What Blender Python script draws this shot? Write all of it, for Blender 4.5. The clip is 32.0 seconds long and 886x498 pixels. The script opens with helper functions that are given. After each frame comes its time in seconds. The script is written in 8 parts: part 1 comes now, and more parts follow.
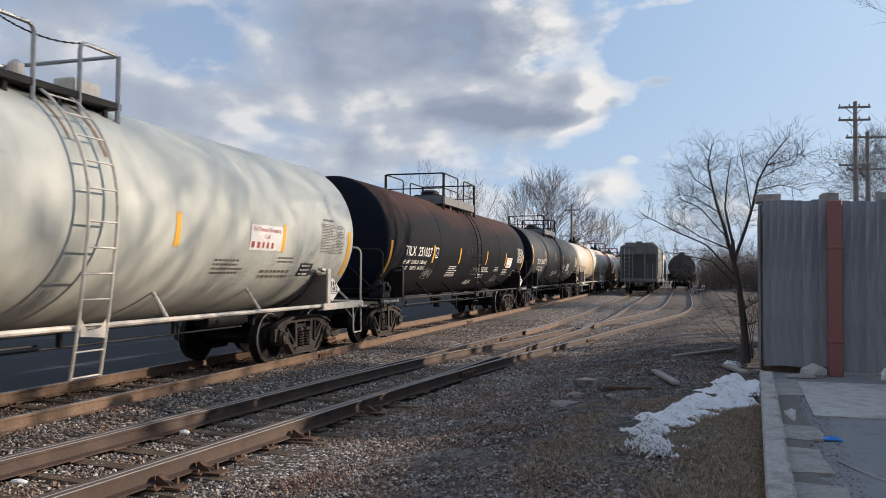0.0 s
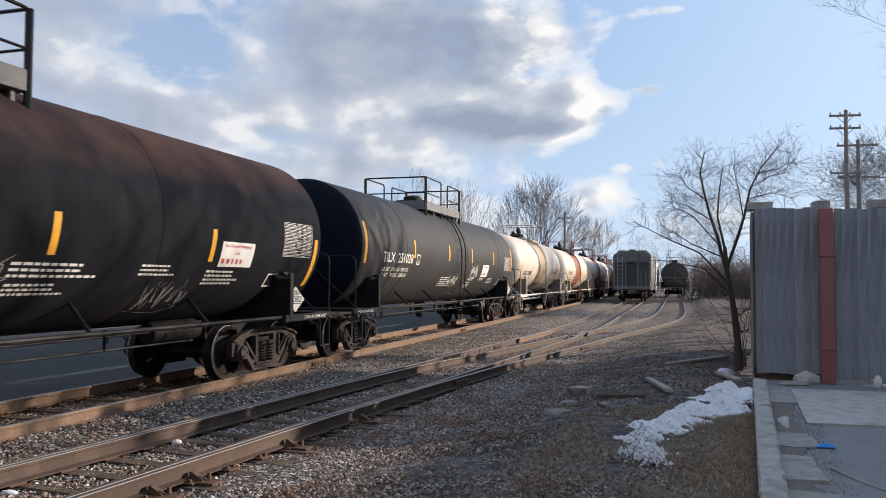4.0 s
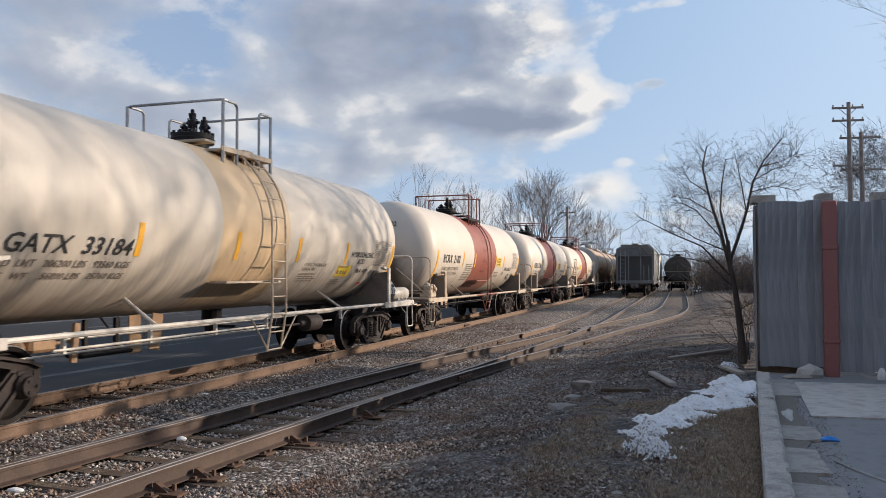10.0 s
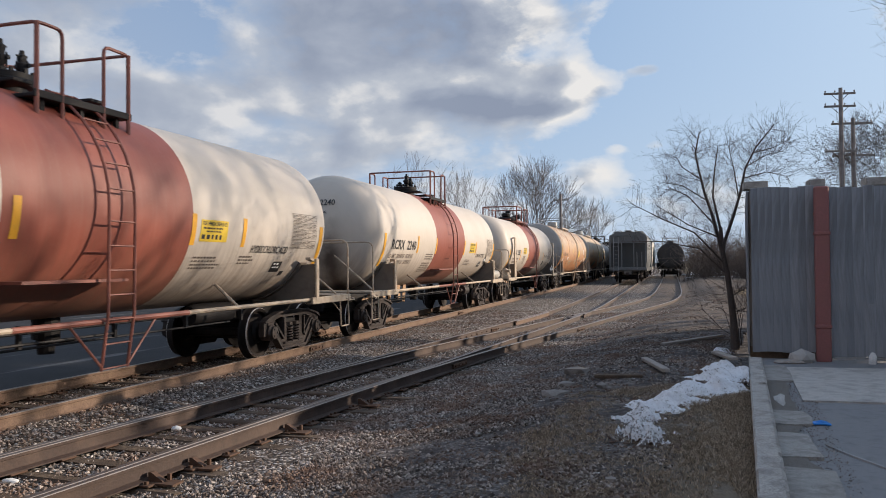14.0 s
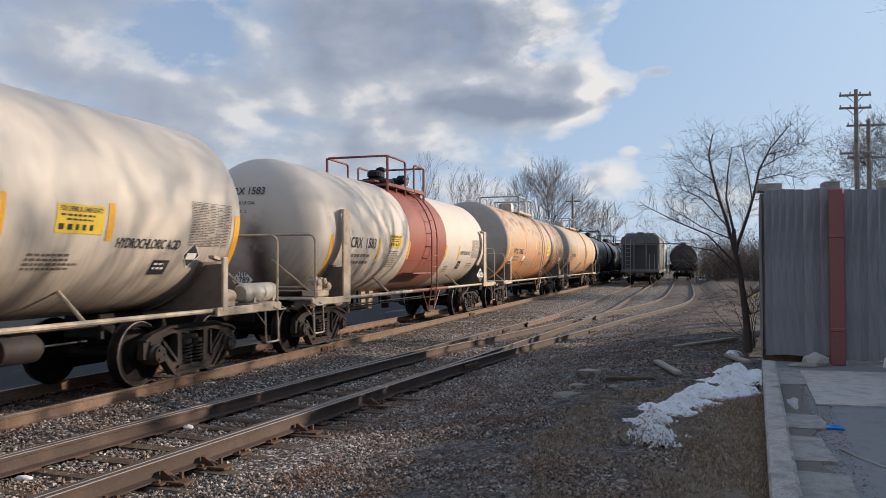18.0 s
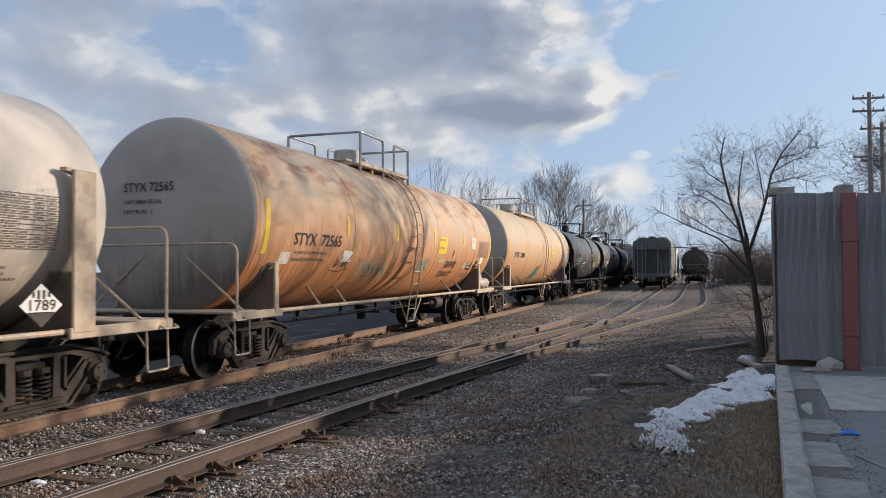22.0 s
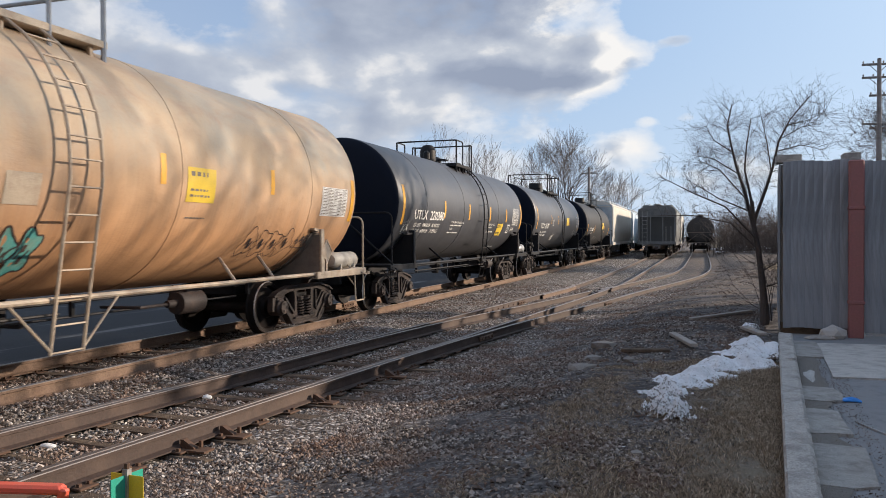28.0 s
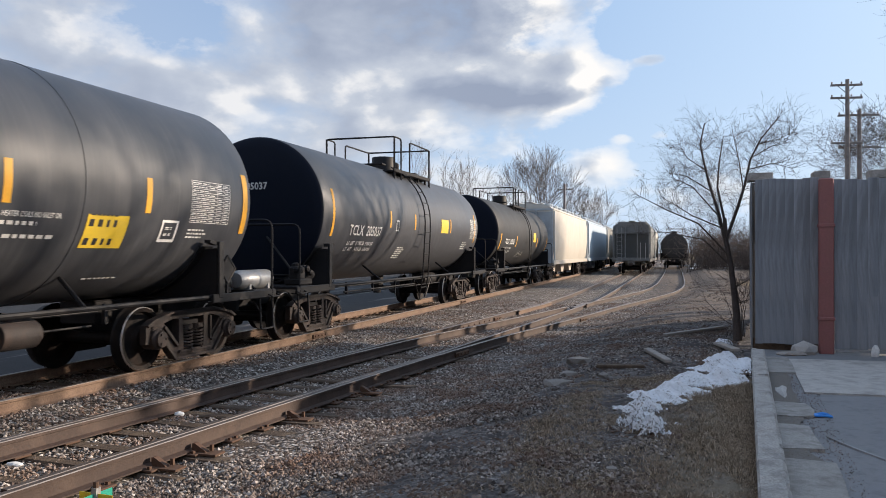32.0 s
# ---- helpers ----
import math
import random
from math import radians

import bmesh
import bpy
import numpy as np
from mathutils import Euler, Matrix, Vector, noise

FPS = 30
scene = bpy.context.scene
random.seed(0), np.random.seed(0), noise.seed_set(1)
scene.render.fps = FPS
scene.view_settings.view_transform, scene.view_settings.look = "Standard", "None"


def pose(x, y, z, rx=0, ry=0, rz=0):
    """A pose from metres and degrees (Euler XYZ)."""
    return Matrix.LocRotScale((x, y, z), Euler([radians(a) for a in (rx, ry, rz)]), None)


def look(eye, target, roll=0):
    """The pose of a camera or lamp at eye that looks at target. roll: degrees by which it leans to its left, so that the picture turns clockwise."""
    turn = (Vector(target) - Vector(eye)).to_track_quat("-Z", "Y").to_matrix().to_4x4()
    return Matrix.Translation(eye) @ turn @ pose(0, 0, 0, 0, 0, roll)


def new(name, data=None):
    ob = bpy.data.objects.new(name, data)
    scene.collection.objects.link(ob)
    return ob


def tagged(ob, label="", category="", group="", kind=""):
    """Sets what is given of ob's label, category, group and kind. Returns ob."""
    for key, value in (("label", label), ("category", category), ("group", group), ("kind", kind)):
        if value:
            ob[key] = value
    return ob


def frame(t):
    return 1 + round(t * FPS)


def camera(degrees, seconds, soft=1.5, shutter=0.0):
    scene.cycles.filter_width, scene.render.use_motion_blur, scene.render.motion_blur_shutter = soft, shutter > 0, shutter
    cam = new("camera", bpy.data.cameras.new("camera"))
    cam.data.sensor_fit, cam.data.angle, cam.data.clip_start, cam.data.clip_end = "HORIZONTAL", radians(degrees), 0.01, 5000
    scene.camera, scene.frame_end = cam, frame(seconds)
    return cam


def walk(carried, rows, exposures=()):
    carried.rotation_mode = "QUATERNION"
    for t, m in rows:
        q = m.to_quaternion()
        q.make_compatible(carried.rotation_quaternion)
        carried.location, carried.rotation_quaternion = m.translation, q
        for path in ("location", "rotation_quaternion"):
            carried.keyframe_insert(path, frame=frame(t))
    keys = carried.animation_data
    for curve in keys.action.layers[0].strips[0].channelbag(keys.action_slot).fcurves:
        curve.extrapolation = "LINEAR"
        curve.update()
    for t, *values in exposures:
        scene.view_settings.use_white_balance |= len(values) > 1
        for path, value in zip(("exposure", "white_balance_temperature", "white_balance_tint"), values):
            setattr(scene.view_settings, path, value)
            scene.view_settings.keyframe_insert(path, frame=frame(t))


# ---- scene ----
EYE = (0.0, 0.0, 1.68)
cam = camera(59.56, 32.0, soft=0.4, shutter=0.2)
# seconds, yaw to the left of the track, pitch up, roll (degrees)
VIEW = (
    (0, 17.09, 1.72, 0.37), (0.5, 17.12, 1.77, 0.36), (1, 17.10, 1.82, 0.28), (1.5, 17.10, 2.06, 0.13), (2, 16.79, 2.28, 0.03),
    (2.5, 16.43, 2.28, 0.02), (3, 16.41, 2.17, 0.20), (3.5, 16.59, 2.34, 0.31), (5.5, 16.54, 1.85, 0.01), (6, 16.74, 1.51, 0.09),
    (6.5, 16.94, 1.39, 0.36), (7, 16.95, 1.52, 0.40), (7.5, 16.80, 1.78, 0.34), (8, 16.60, 2.01, 0.34), (8.5, 16.50, 1.99, 0.23),
    (9, 16.67, 1.87, -0.00), (9.5, 16.75, 1.95, -0.10), (10, 16.80, 2.00, -0.15), (10.5, 16.67, 2.05, -0.13), (11, 16.57, 2.17, -0.09),
    (11.5, 16.44, 2.13, -0.26), (12, 16.36, 2.08, -0.21), (12.5, 16.32, 2.09, -0.20), (13, 16.23, 1.93, -0.25), (13.5, 16.20, 1.60, -0.30),
    (14, 16.32, 1.11, -0.52), (14.5, 16.65, 0.77, -0.53), (16.5, 17.20, 0.38, -0.29), (17, 17.22, 0.53, -0.26), (17.5, 17.25, 0.94, -0.26),
    (18, 17.18, 1.18, -0.23), (18.5, 17.26, 1.35, -0.24), (19, 17.27, 1.18, -0.27), (19.5, 17.34, 0.94, -0.32), (20, 17.41, 0.97, -0.43),
    (20.5, 17.43, 1.21, -0.48), (21, 17.62, 1.40, -0.47), (21.5, 17.76, 1.58, -0.44), (22, 17.98, 1.54, -0.34), (22.5, 18.44, 1.52, -0.40),
    (23, 18.80, 1.65, -0.27), (23.5, 18.80, 1.70, -0.28), (24, 18.68, 1.73, -0.42), (24.5, 18.60, 1.66, -0.38), (25, 18.41, 1.31, -0.28),
    (25.5, 18.05, 0.87, -0.22), (27.5, 18.43, -0.94, -0.11), (28, 18.33, -0.87, -0.23), (28.5, 18.12, -0.27, -0.22), (29, 18.26, -0.12, -0.30),
    (29.5, 18.41, -0.02, -0.43), (30, 18.34, 0.25, -0.41), (30.5, 17.67, 0.21, -0.68), (31, 16.81, 0.30, -0.54), (31.5, 16.69, 0.33, 0.01),
    (32, 16.57, 0.28, -0.01),
)


def view(yaw, pitch, roll):
    a, b = radians(yaw), radians(pitch)
    ahead = (-math.sin(a) * math.cos(b), math.cos(a) * math.cos(b), math.sin(b))
    return look(EYE, Vector(EYE) + Vector(ahead), roll)


PATH = [(t, view(yaw, pitch, roll)) for t, yaw, pitch, roll in VIEW]
walk(cam, PATH, [(0.0, 0.36), (1.5, 0.46), (2.5, 0.57), (7.0, 0.56), (8.5, 0.46), (10.5, 0.36), (13.0, 0.30), (25.5, 0.32), (28.0, 0.48), (30.0, 0.58), (32.0, 0.58)])

# ---- light ----
SUN_AZ, SUN_EL = 58.0, 17.0  # degrees to the right of the track's direction, above the horizon
sun = new("sun", bpy.data.lights.new("sun", "SUN"))
sun.data.energy, sun.data.angle, sun.data.color = 4.6, radians(0.6), (1.0, 0.83, 0.66)
_a, _e = radians(SUN_AZ), radians(SUN_EL)
TO_SUN = Vector((math.sin(_a) * math.cos(_e), math.cos(_a) * math.cos(_e), math.sin(_e)))
sun.matrix_world = look(TO_SUN * 100, (0, 0, 0))

world = bpy.data.worlds.new("sky")
scene.world = world
world.use_nodes = True


class Nodes:
    """Short hand for building a node tree."""

    def __init__(self, tree):
        self.tree = tree
        self.tree.nodes.clear()

    def add(self, kind, **inputs):
        node = self.tree.nodes.new(kind)
        for key, value in inputs.items():
            socket = node.inputs[int(key[1:])] if key[0] == "i" and key[1:].isdigit() else node.inputs[key.replace("_", " ")]
            if hasattr(value, "is_output"):
                self.tree.links.new(value, socket)
            else:
                socket.default_value = value
        return node

    def math(self, op, a, b=0.0, clamp=False):
        node = self.add("ShaderNodeMath", i0=a, i1=b)
        node.operation, node.use_clamp = op, clamp
        return node.outputs[0]

    def noise(self, vector, scale, detail=4.0, rough=0.55, distort=0.0):
        node = self.add("ShaderNodeTexNoise", Vector=vector, Scale=scale, Detail=detail, Roughness=rough, Distortion=distort)
        return node.outputs["Fac"]

    def ramp(self, fac, *stops):
        node = self.add("ShaderNodeValToRGB", Fac=fac)
        el = node.color_ramp.elements
        while len(el) < len(stops):
            el.new(0.5)
        for e, (pos, col) in zip(el, stops):
            e.position = pos
            e.color = (*col, 1) if isinstance(col, tuple) else (col, col, col, 1)
        return node.outputs[0]

    def mix(self, fac, a, b, blend="MIX"):
        node = self.tree.nodes.new("ShaderNodeMix")
        node.data_type, node.blend_type = "RGBA", blend
        for socket, value in ((node.inputs[0], fac), (node.inputs[6], a), (node.inputs[7], b)):
            if hasattr(value, "is_output"):
                self.tree.links.new(value, socket)
            elif isinstance(value, tuple):
                socket.default_value = (*value[:3], 1)
            else:
                socket.default_value = value
        return node.outputs[2]

    def scaled(self, vector, sx, sy, sz, ox=0.0, oy=0.0, oz=0.0):
        node = self.add("ShaderNodeMapping", Vector=vector)
        node.inputs["Scale"].default_value = (sx, sy, sz)
        node.inputs["Location"].default_value = (ox, oy, oz)
        return node.outputs[0]


def build_sky():
    n = Nodes(world.node_tree)
    sky = n.add("ShaderNodeTexSky")
    sky.sky_type, sky.sun_disc = "NISHITA", False
    sky.sun_elevation, sky.sun_rotation = radians(SUN_EL), radians(SUN_AZ)
    sky.air_density, sky.dust_density, sky.ozone_density = 1.0, 1.2, 2.0
    clear = n.mix(0.7, sky.outputs[0], (1.9, 3.2, 5.5))
    way = n.add("ShaderNodeTexCoord").outputs["Generated"]
    sep = n.add("ShaderNodeSeparateXYZ", Vector=way)
    x, y, z = sep.outputs
    az = n.math("MULTIPLY", n.math("ARCTAN2", x, y), 57.2958)
    el = n.math("MULTIPLY", n.math("ARCSINE", z), 57.2958)
    # bearing and height make the cloud space; heaps are half again as broad as high
    heap = n.add("ShaderNodeCombineXYZ", X=n.math("DIVIDE", az, 8.5), Y=n.math("DIVIDE", el, 5.0), Z=0.3).outputs[0]
    billow = n.noise(heap, 1.0, 9.0, 0.48, 0.15)
    sunward = n.noise(n.scaled(heap, 1, 1, 1, 0.16, 0.13), 1.0, 9.0, 0.48, 0.15)
    fine = n.noise(heap, 4.2, 7.0, 0.6)
    cover = n.math("ADD", n.math("MULTIPLY", n.math("SUBTRACT", billow, 0.5), 0.95), n.math("MULTIPLY", n.math("SUBTRACT", fine, 0.5), 0.26))
    # banks of cloud: bearing, height, breadth, depth, weight
    for a, e, w, h, k in CLOUDS:
        da = n.math("POWER", n.math("ABSOLUTE", n.math("DIVIDE", n.math("SUBTRACT", az, a), w)), 2.0)
        de = n.math("POWER", n.math("ABSOLUTE", n.math("DIVIDE", n.math("SUBTRACT", el, e), h)), 2.0)
        g = n.math("EXPONENT", n.math("MULTIPLY", n.math("ADD", da, de), -1.0))
        cover = n.math("ADD", cover, n.math("MULTIPLY", g, k))
    mask = n.ramp(cover, (-0.05, 0.0), (0.07, 0.45), (0.24, 0.97))
    relief = n.math("MULTIPLY", n.math("SUBTRACT", billow, sunward), 2.7)
    shading = relief
    for a, e, w, h, k in FOLDS:
        da = n.math("POWER", n.math("ABSOLUTE", n.math("DIVIDE", n.math("SUBTRACT", n.math("ADD", az, n.math("MULTIPLY", n.math("SUBTRACT", fine, 0.5), 5.0)), a), w)), 2.0)
        de = n.math("POWER", n.math("ABSOLUTE", n.math("DIVIDE", n.math("SUBTRACT", n.math("ADD", el, n.math("MULTIPLY", n.math("SUBTRACT", billow, 0.5), 5.0)), e), h)), 2.0)
        shading = n.math("ADD", shading, n.math("MULTIPLY", n.math("EXPONENT", n.math("MULTIPLY", n.math("ADD", da, de), -1.0)), k))
    tone = n.ramp(n.math("SUBTRACT", n.math("ADD", n.math("ADD", shading, 0.84), n.math("MULTIPLY", n.math("SUBTRACT", fine, 0.5), 0.5)), n.math("MULTIPLY", cover, 1.25)),
                  (0.06, (2.2, 2.55, 3.35)), (0.36, (2.9, 3.25, 4.0)), (0.64, (3.95, 4.25, 4.8)), (0.88, (6.8, 6.65, 6.5)))
    low = n.math("POWER", n.math("SUBTRACT", 1.0, n.math("DIVIDE", n.math("MAXIMUM", el, 0.0), 30.0, True), True), 2.4)
    dot = n.tree.nodes.new("ShaderNodeVectorMath")
    dot.operation = "DOT_PRODUCT"
    n.tree.links.new(way, dot.inputs[0])
    dot.inputs[1].default_value = tuple(TO_SUN)
    glow = n.math("POWER", n.math("MAXIMUM", dot.outputs["Value"], 0.0), 2.0)
    clear = n.mix(n.math("MULTIPLY", glow, 0.9), clear, (5.7, 7.0, 8.4))
    colour = n.mix(n.math("MULTIPLY", low, 0.75), clear, (4.7, 5.6, 6.8))
    colour = n.mix(mask, colour, tone)
    # away from the sun the sky is deeper and dimmer
    shade = n.math("MULTIPLY", n.math("POWER", n.math("MAXIMUM", n.math("SUBTRACT", 0.35, dot.outputs["Value"]), 0.0), 0.8), 0.75, True)
    colour = n.mix(shade, colour, (3.5, 3.9, 4.7))
    back = n.add("ShaderNodeBackground", Color=colour, Strength=0.1)
    out = n.add("ShaderNodeOutputWorld")
    n.tree.links.new(back.outputs[0], out.inputs[0])


# folds of the heaps: dark bellies and lit edges (bearing, height, breadth, depth, weight)
FOLDS = (
    (-16.5, 17.8, 6, 3.0, -0.42), (-14.5, 11.3, 7, 0.9, -0.45), (-28, 17.5, 7, 2.2, -0.30), (-44, 18.5, 7, 1.6, -0.40), (-23, 14.5, 6, 1.2, -0.25), (-33, 13.2, 5, 0.8, -0.22),
    (-9.6, 17.0, 2.0, 2.6, 0.34), (-13.5, 13.6, 5.5, 0.9, 0.40), (-6.0, 13.2, 3, 0.8, 0.35), (-8.0, 10.6, 6, 0.6, 0.30), (-40, 15.2, 4.5, 2.2, 0.36), (-31, 11.4, 4, 1.2, 0.30), (-22, 12.2, 4, 1.3, 0.34), (-5.3, 6.4, 2.4, 1.2, 0.35),
)
CLOUDS = (
    (-43, 14.5, 8, 6, 0.22), (-36.5, 16.0, 5.0, 3.2, -0.36), (-36, 11.6, 12, 2.4, 0.17),
    (-22, 16.5, 9.5, 6, 0.30), (-15, 12.0, 8, 2.4, 0.24), (-9.8, 17.8, 2.8, 2.6, 0.22), (-9.3, 15.0, 2.6, 0.7, -0.13), (-5.5, 12.7, 5.4, 1.3, 0.30), (-6.5, 10.8, 6, 0.8, 0.2),
    (-30, 8.0, 14, 2.2, 0.10), (-5.3, 6.3, 2.6, 1.3, 0.20), (-1.3, 13.6, 1.6, 0.55, 0.30), (-0.6, 11.2, 0.9, 0.5, 0.24), (-1.0, 8.4, 1.2, 0.6, 0.28), (0.0, 18.8, 2.2, 0.5, 0.30), (-3.5, 8.2, 0.9, 0.45, 0.20), (6, 15, 9, 9, -0.30), (1.0, 10, 6, 4, -0.16), (-12, 7.5, 4, 0.9, 0.06),
)
build_sky()

# ---- materials ----
def material(name):
    mat = bpy.data.materials.new(name)
    mat.use_nodes = True
    return mat, Nodes(mat.node_tree)


def finish(n, colour, rough, metal=0.0, bump=None, strength=0.3, distance=0.02, spec=0.5, coat=0.0):
    bsdf = n.add("ShaderNodeBsdfPrincipled", Base_Color=colour, Roughness=rough, Metallic=metal)
    bsdf.inputs["Specular IOR Level"].default_value = spec
    bsdf.inputs["Coat Weight"].default_value = coat
    if bump is not None:
        b = n.add("ShaderNodeBump", Height=bump, Strength=strength, Distance=distance)
        n.tree.links.new(b.outputs[0], bsdf.inputs["Normal"])
    out = n.add("ShaderNodeOutputMaterial")
    n.tree.links.new(bsdf.outputs[0], out.inputs[0])


def place(n):
    return n.add("ShaderNodeTexCoord").outputs["Object"]


def worn(name, colour, rough=0.5, metal=0.0, dirt=(0.06, 0.05, 0.04), amount=0.35, scale=3.0, spread=0.12, bump=0.1, spec=0.5):
    """Painted or bare surface with patches of grime and a fine grain."""
    mat, n = material(name)
    p = place(n)
    big = n.noise(p, scale, 5.0, 0.6, 0.3)
    fine = n.noise(p, scale * 14, 4.0, 0.6)
    rnd = n.add("ShaderNodeObjectInfo").outputs["Random"]
    dark = tuple(c * (1 - spread) for c in colour)
    lite = tuple(min(1, c * (1 + spread)) for c in colour)
    base = n.mix(n.ramp(fine, (0.3, 0.0), (0.7, 1.0)), dark, lite)
    base = n.mix(n.math("MULTIPLY", rnd, 0.25), base, dark)
    base = n.mix(n.math("MULTIPLY", n.ramp(big, (0.45, 0.0), (0.72, 1.0)), amount), base, dirt)
    finish(n, base, n.math("ADD", rough, n.math("MULTIPLY", n.math("SUBTRACT", fine, 0.5), 0.25)), metal, fine, bump, 0.01, spec)
    return mat


def tank_paint(name, colour, streak, patch, streak_amount=0.4, patch_amount=0.3, rough=0.42, low_dirt_shade=(0.10, 0.075, 0.055), low_amount=0.5,
               band=None, crown=None, seed=0.0, soot=None, spec=0.5):
    """Tank paint: streaks run down the shell, patches of rust or fade lie on it, the belly is darkened by dirt and
    painted shade; band: (from, to, colour) along the car.
    """
    mat, n = material(name)
    p = n.add("ShaderNodeTexCoord").outputs["Object"]
    sep = n.add("ShaderNodeSeparateXYZ", Vector=p)
    x, y, z = sep.outputs
    base = n.mix(0.0, colour, colour)
    mott = n.noise(n.scaled(p, 1, 0.6, 1, seed, 0, 0), 1.1, 6.0, 0.62, 0.4)
    fine = n.noise(p, 22.0, 5.0, 0.65)
    runs = n.noise(n.scaled(p, 0.5, 7.0, 0.35, seed, seed, 0), 1.6, 5.0, 0.65)
    thin = n.noise(n.scaled(p, 0.4, 26.0, 0.3, 0, seed, 0), 1.2, 3.0, 0.6)
    base = n.mix(n.math("MULTIPLY", n.ramp(mott, (0.42, 0.0), (0.68, 1.0)), patch_amount), base, patch)
    if band:
        inside = n.math("MULTIPLY", n.math("GREATER_THAN", y, band[0]), n.math("LESS_THAN", y, band[1]))
        faded = n.mix(n.math("MULTIPLY", n.ramp(mott, (0.42, 0.0), (0.68, 1.0)), 0.35), band[2], tuple(0.72 * c for c in band[2]))
        base = n.mix(inside, base, faded)
    if crown:
        over = n.math("DIVIDE", n.math("SUBTRACT", n.math("ADD", z, n.math("MULTIPLY", n.math("SUBTRACT", mott, 0.5), 1.4)), crown[1]), crown[2] - crown[1], True)
        base = n.mix(n.math("MULTIPLY", over, crown[3]), base, crown[0])
    run_mask = n.math("MULTIPLY", n.ramp(runs, (0.45, 0.0), (0.66, 1.0)), n.ramp(thin, (0.35, 0.25), (0.65, 1.0)))
    base = n.mix(n.math("MULTIPLY", run_mask, streak_amount), base, streak)
    # belly dirt, with the underside's shade mixed into it, has a ragged upper edge
    edge = n.math("ADD", z, n.math("MULTIPLY", n.math("SUBTRACT", runs, 0.5), 1.6))
    dirt_shade = n.math("MULTIPLY", n.math("SUBTRACT", 1.0, n.math("DIVIDE", n.math("SUBTRACT", edge, 0.75), 1.3, True), True), low_amount)
    base = n.mix(dirt_shade, base, low_dirt_shade)
    if soot:
        # a grimy run down each head from its middle
        run = n.math("EXPONENT", n.math("MULTIPLY", n.math("POWER", n.math("ABSOLUTE", n.math("DIVIDE", n.math("ADD", n.math("SUBTRACT", x, 0.3), n.math("MULTIPLY", n.math("SUBTRACT", mott, 0.5), 0.7)), 0.30)), 2.0), -1.0))
        drop = n.math("DIVIDE", n.math("SUBTRACT", n.math("ADD", 2.75, n.math("MULTIPLY", n.math("SUBTRACT", mott, 0.5), 1.5)), z), 0.75, True)
        run = n.math("MULTIPLY", n.math("MULTIPLY", run, drop), n.math("GREATER_THAN", n.math("ABSOLUTE", y), soot))
        base = n.mix(n.math("MULTIPLY", run, 0.92), base, (0.045, 0.03, 0.025))
    base = n.mix(n.math("MULTIPLY", n.ramp(fine, (0.55, 0.0), (0.8, 1.0)), 0.12), base, streak)
    dents = n.noise(n.scaled(p, 1, 0.8, 1, 0, seed, 0), 0.9, 2.0, 0.5)
    finish(n, base, n.math("ADD", rough, n.math("MULTIPLY", mott, 0.22)), 0.0, n.math("ADD", n.math("MULTIPLY", dents, 1.0), n.math("MULTIPLY", fine, 0.02)), 0.25, 0.06, spec)
    return mat


STEEL_DARK = worn("dark_steel", (0.013, 0.0125, 0.014), 0.65, 0.0, (0.032, 0.025, 0.021), 0.4, 4.0, spec=0.22)
SADDLE = worn("saddle_paint", (0.20, 0.165, 0.135), 0.7, 0.0, (0.07, 0.05, 0.04), 0.5, 4.0)
TRUCK = worn("cast_steel", (0.034, 0.028, 0.027), 0.65, 0.0, (0.085, 0.054, 0.042), 0.5, 6.0, 0.35, 0.5, spec=0.3)
WHEEL = worn("wheel_steel", (0.012, 0.011, 0.011), 0.6, 0.0, (0.06, 0.038, 0.03), 0.4, 3.0, 0.3, 0.2, spec=0.12)
TREAD = worn("worn_tread", (0.60, 0.57, 0.55), 0.38, 0.4, (0.2, 0.16, 0.14), 0.3, 9.0)
RAIL_SIDE = worn("rail_side", (0.20, 0.135, 0.098), 0.8, 0.0, (0.10, 0.062, 0.045), 0.6, 3.5, 0.35, 0.5, 0.3)
# siding rails: dark rust, with the shade on their sides added to it
RAIL_DARK = worn("shaded_rail_side", (0.052, 0.032, 0.026), 0.7, 0.1, (0.11, 0.072, 0.054), 0.65, 2.2, 0.3, 0.4)
RAIL_TOP = worn("rail_top", (0.12, 0.096, 0.085), 0.45, 0.35, (0.10, 0.07, 0.055), 0.45, 8.0)
# pale colour that paints a thin glint along each rail's right top edge
RAIL_GLINT = worn("painted_rail_glint", (0.34, 0.295, 0.265), 0.4, 0.4, (0.2, 0.15, 0.12), 0.7, 5.0)
GUTTER = worn("gutter_concrete", (0.36, 0.345, 0.325), 0.92, 0.0, (0.15, 0.138, 0.125), 0.7, 6.0, 0.3, 0.8, 0.2)
DIRT = worn("gutter_dirt", (0.19, 0.175, 0.16), 0.95, 0.0, (0.19, 0.165, 0.14), 0.7, 9.0, 0.4, 0.9, 0.2)
PALE_LINE = worn("pale_scrape", (0.34, 0.34, 0.345), 0.9)
TIE = worn("tie_wood", (0.10, 0.074, 0.057), 0.9, 0.0, (0.19, 0.145, 0.105), 0.7, 7.0, 0.4, 0.9, 0.2)
SPIKE = worn("spike", (0.10, 0.055, 0.035), 0.8, 0.2)
PIPE_WHITE = worn("white_pipe", (0.62, 0.58, 0.52), 0.5, 0.0, (0.25, 0.16, 0.10), 0.45, 5.0)
PIPE_TAN = worn("tan_pipe", (0.46, 0.38, 0.29), 0.6, 0.0, (0.22, 0.12, 0.07), 0.6, 5.0)
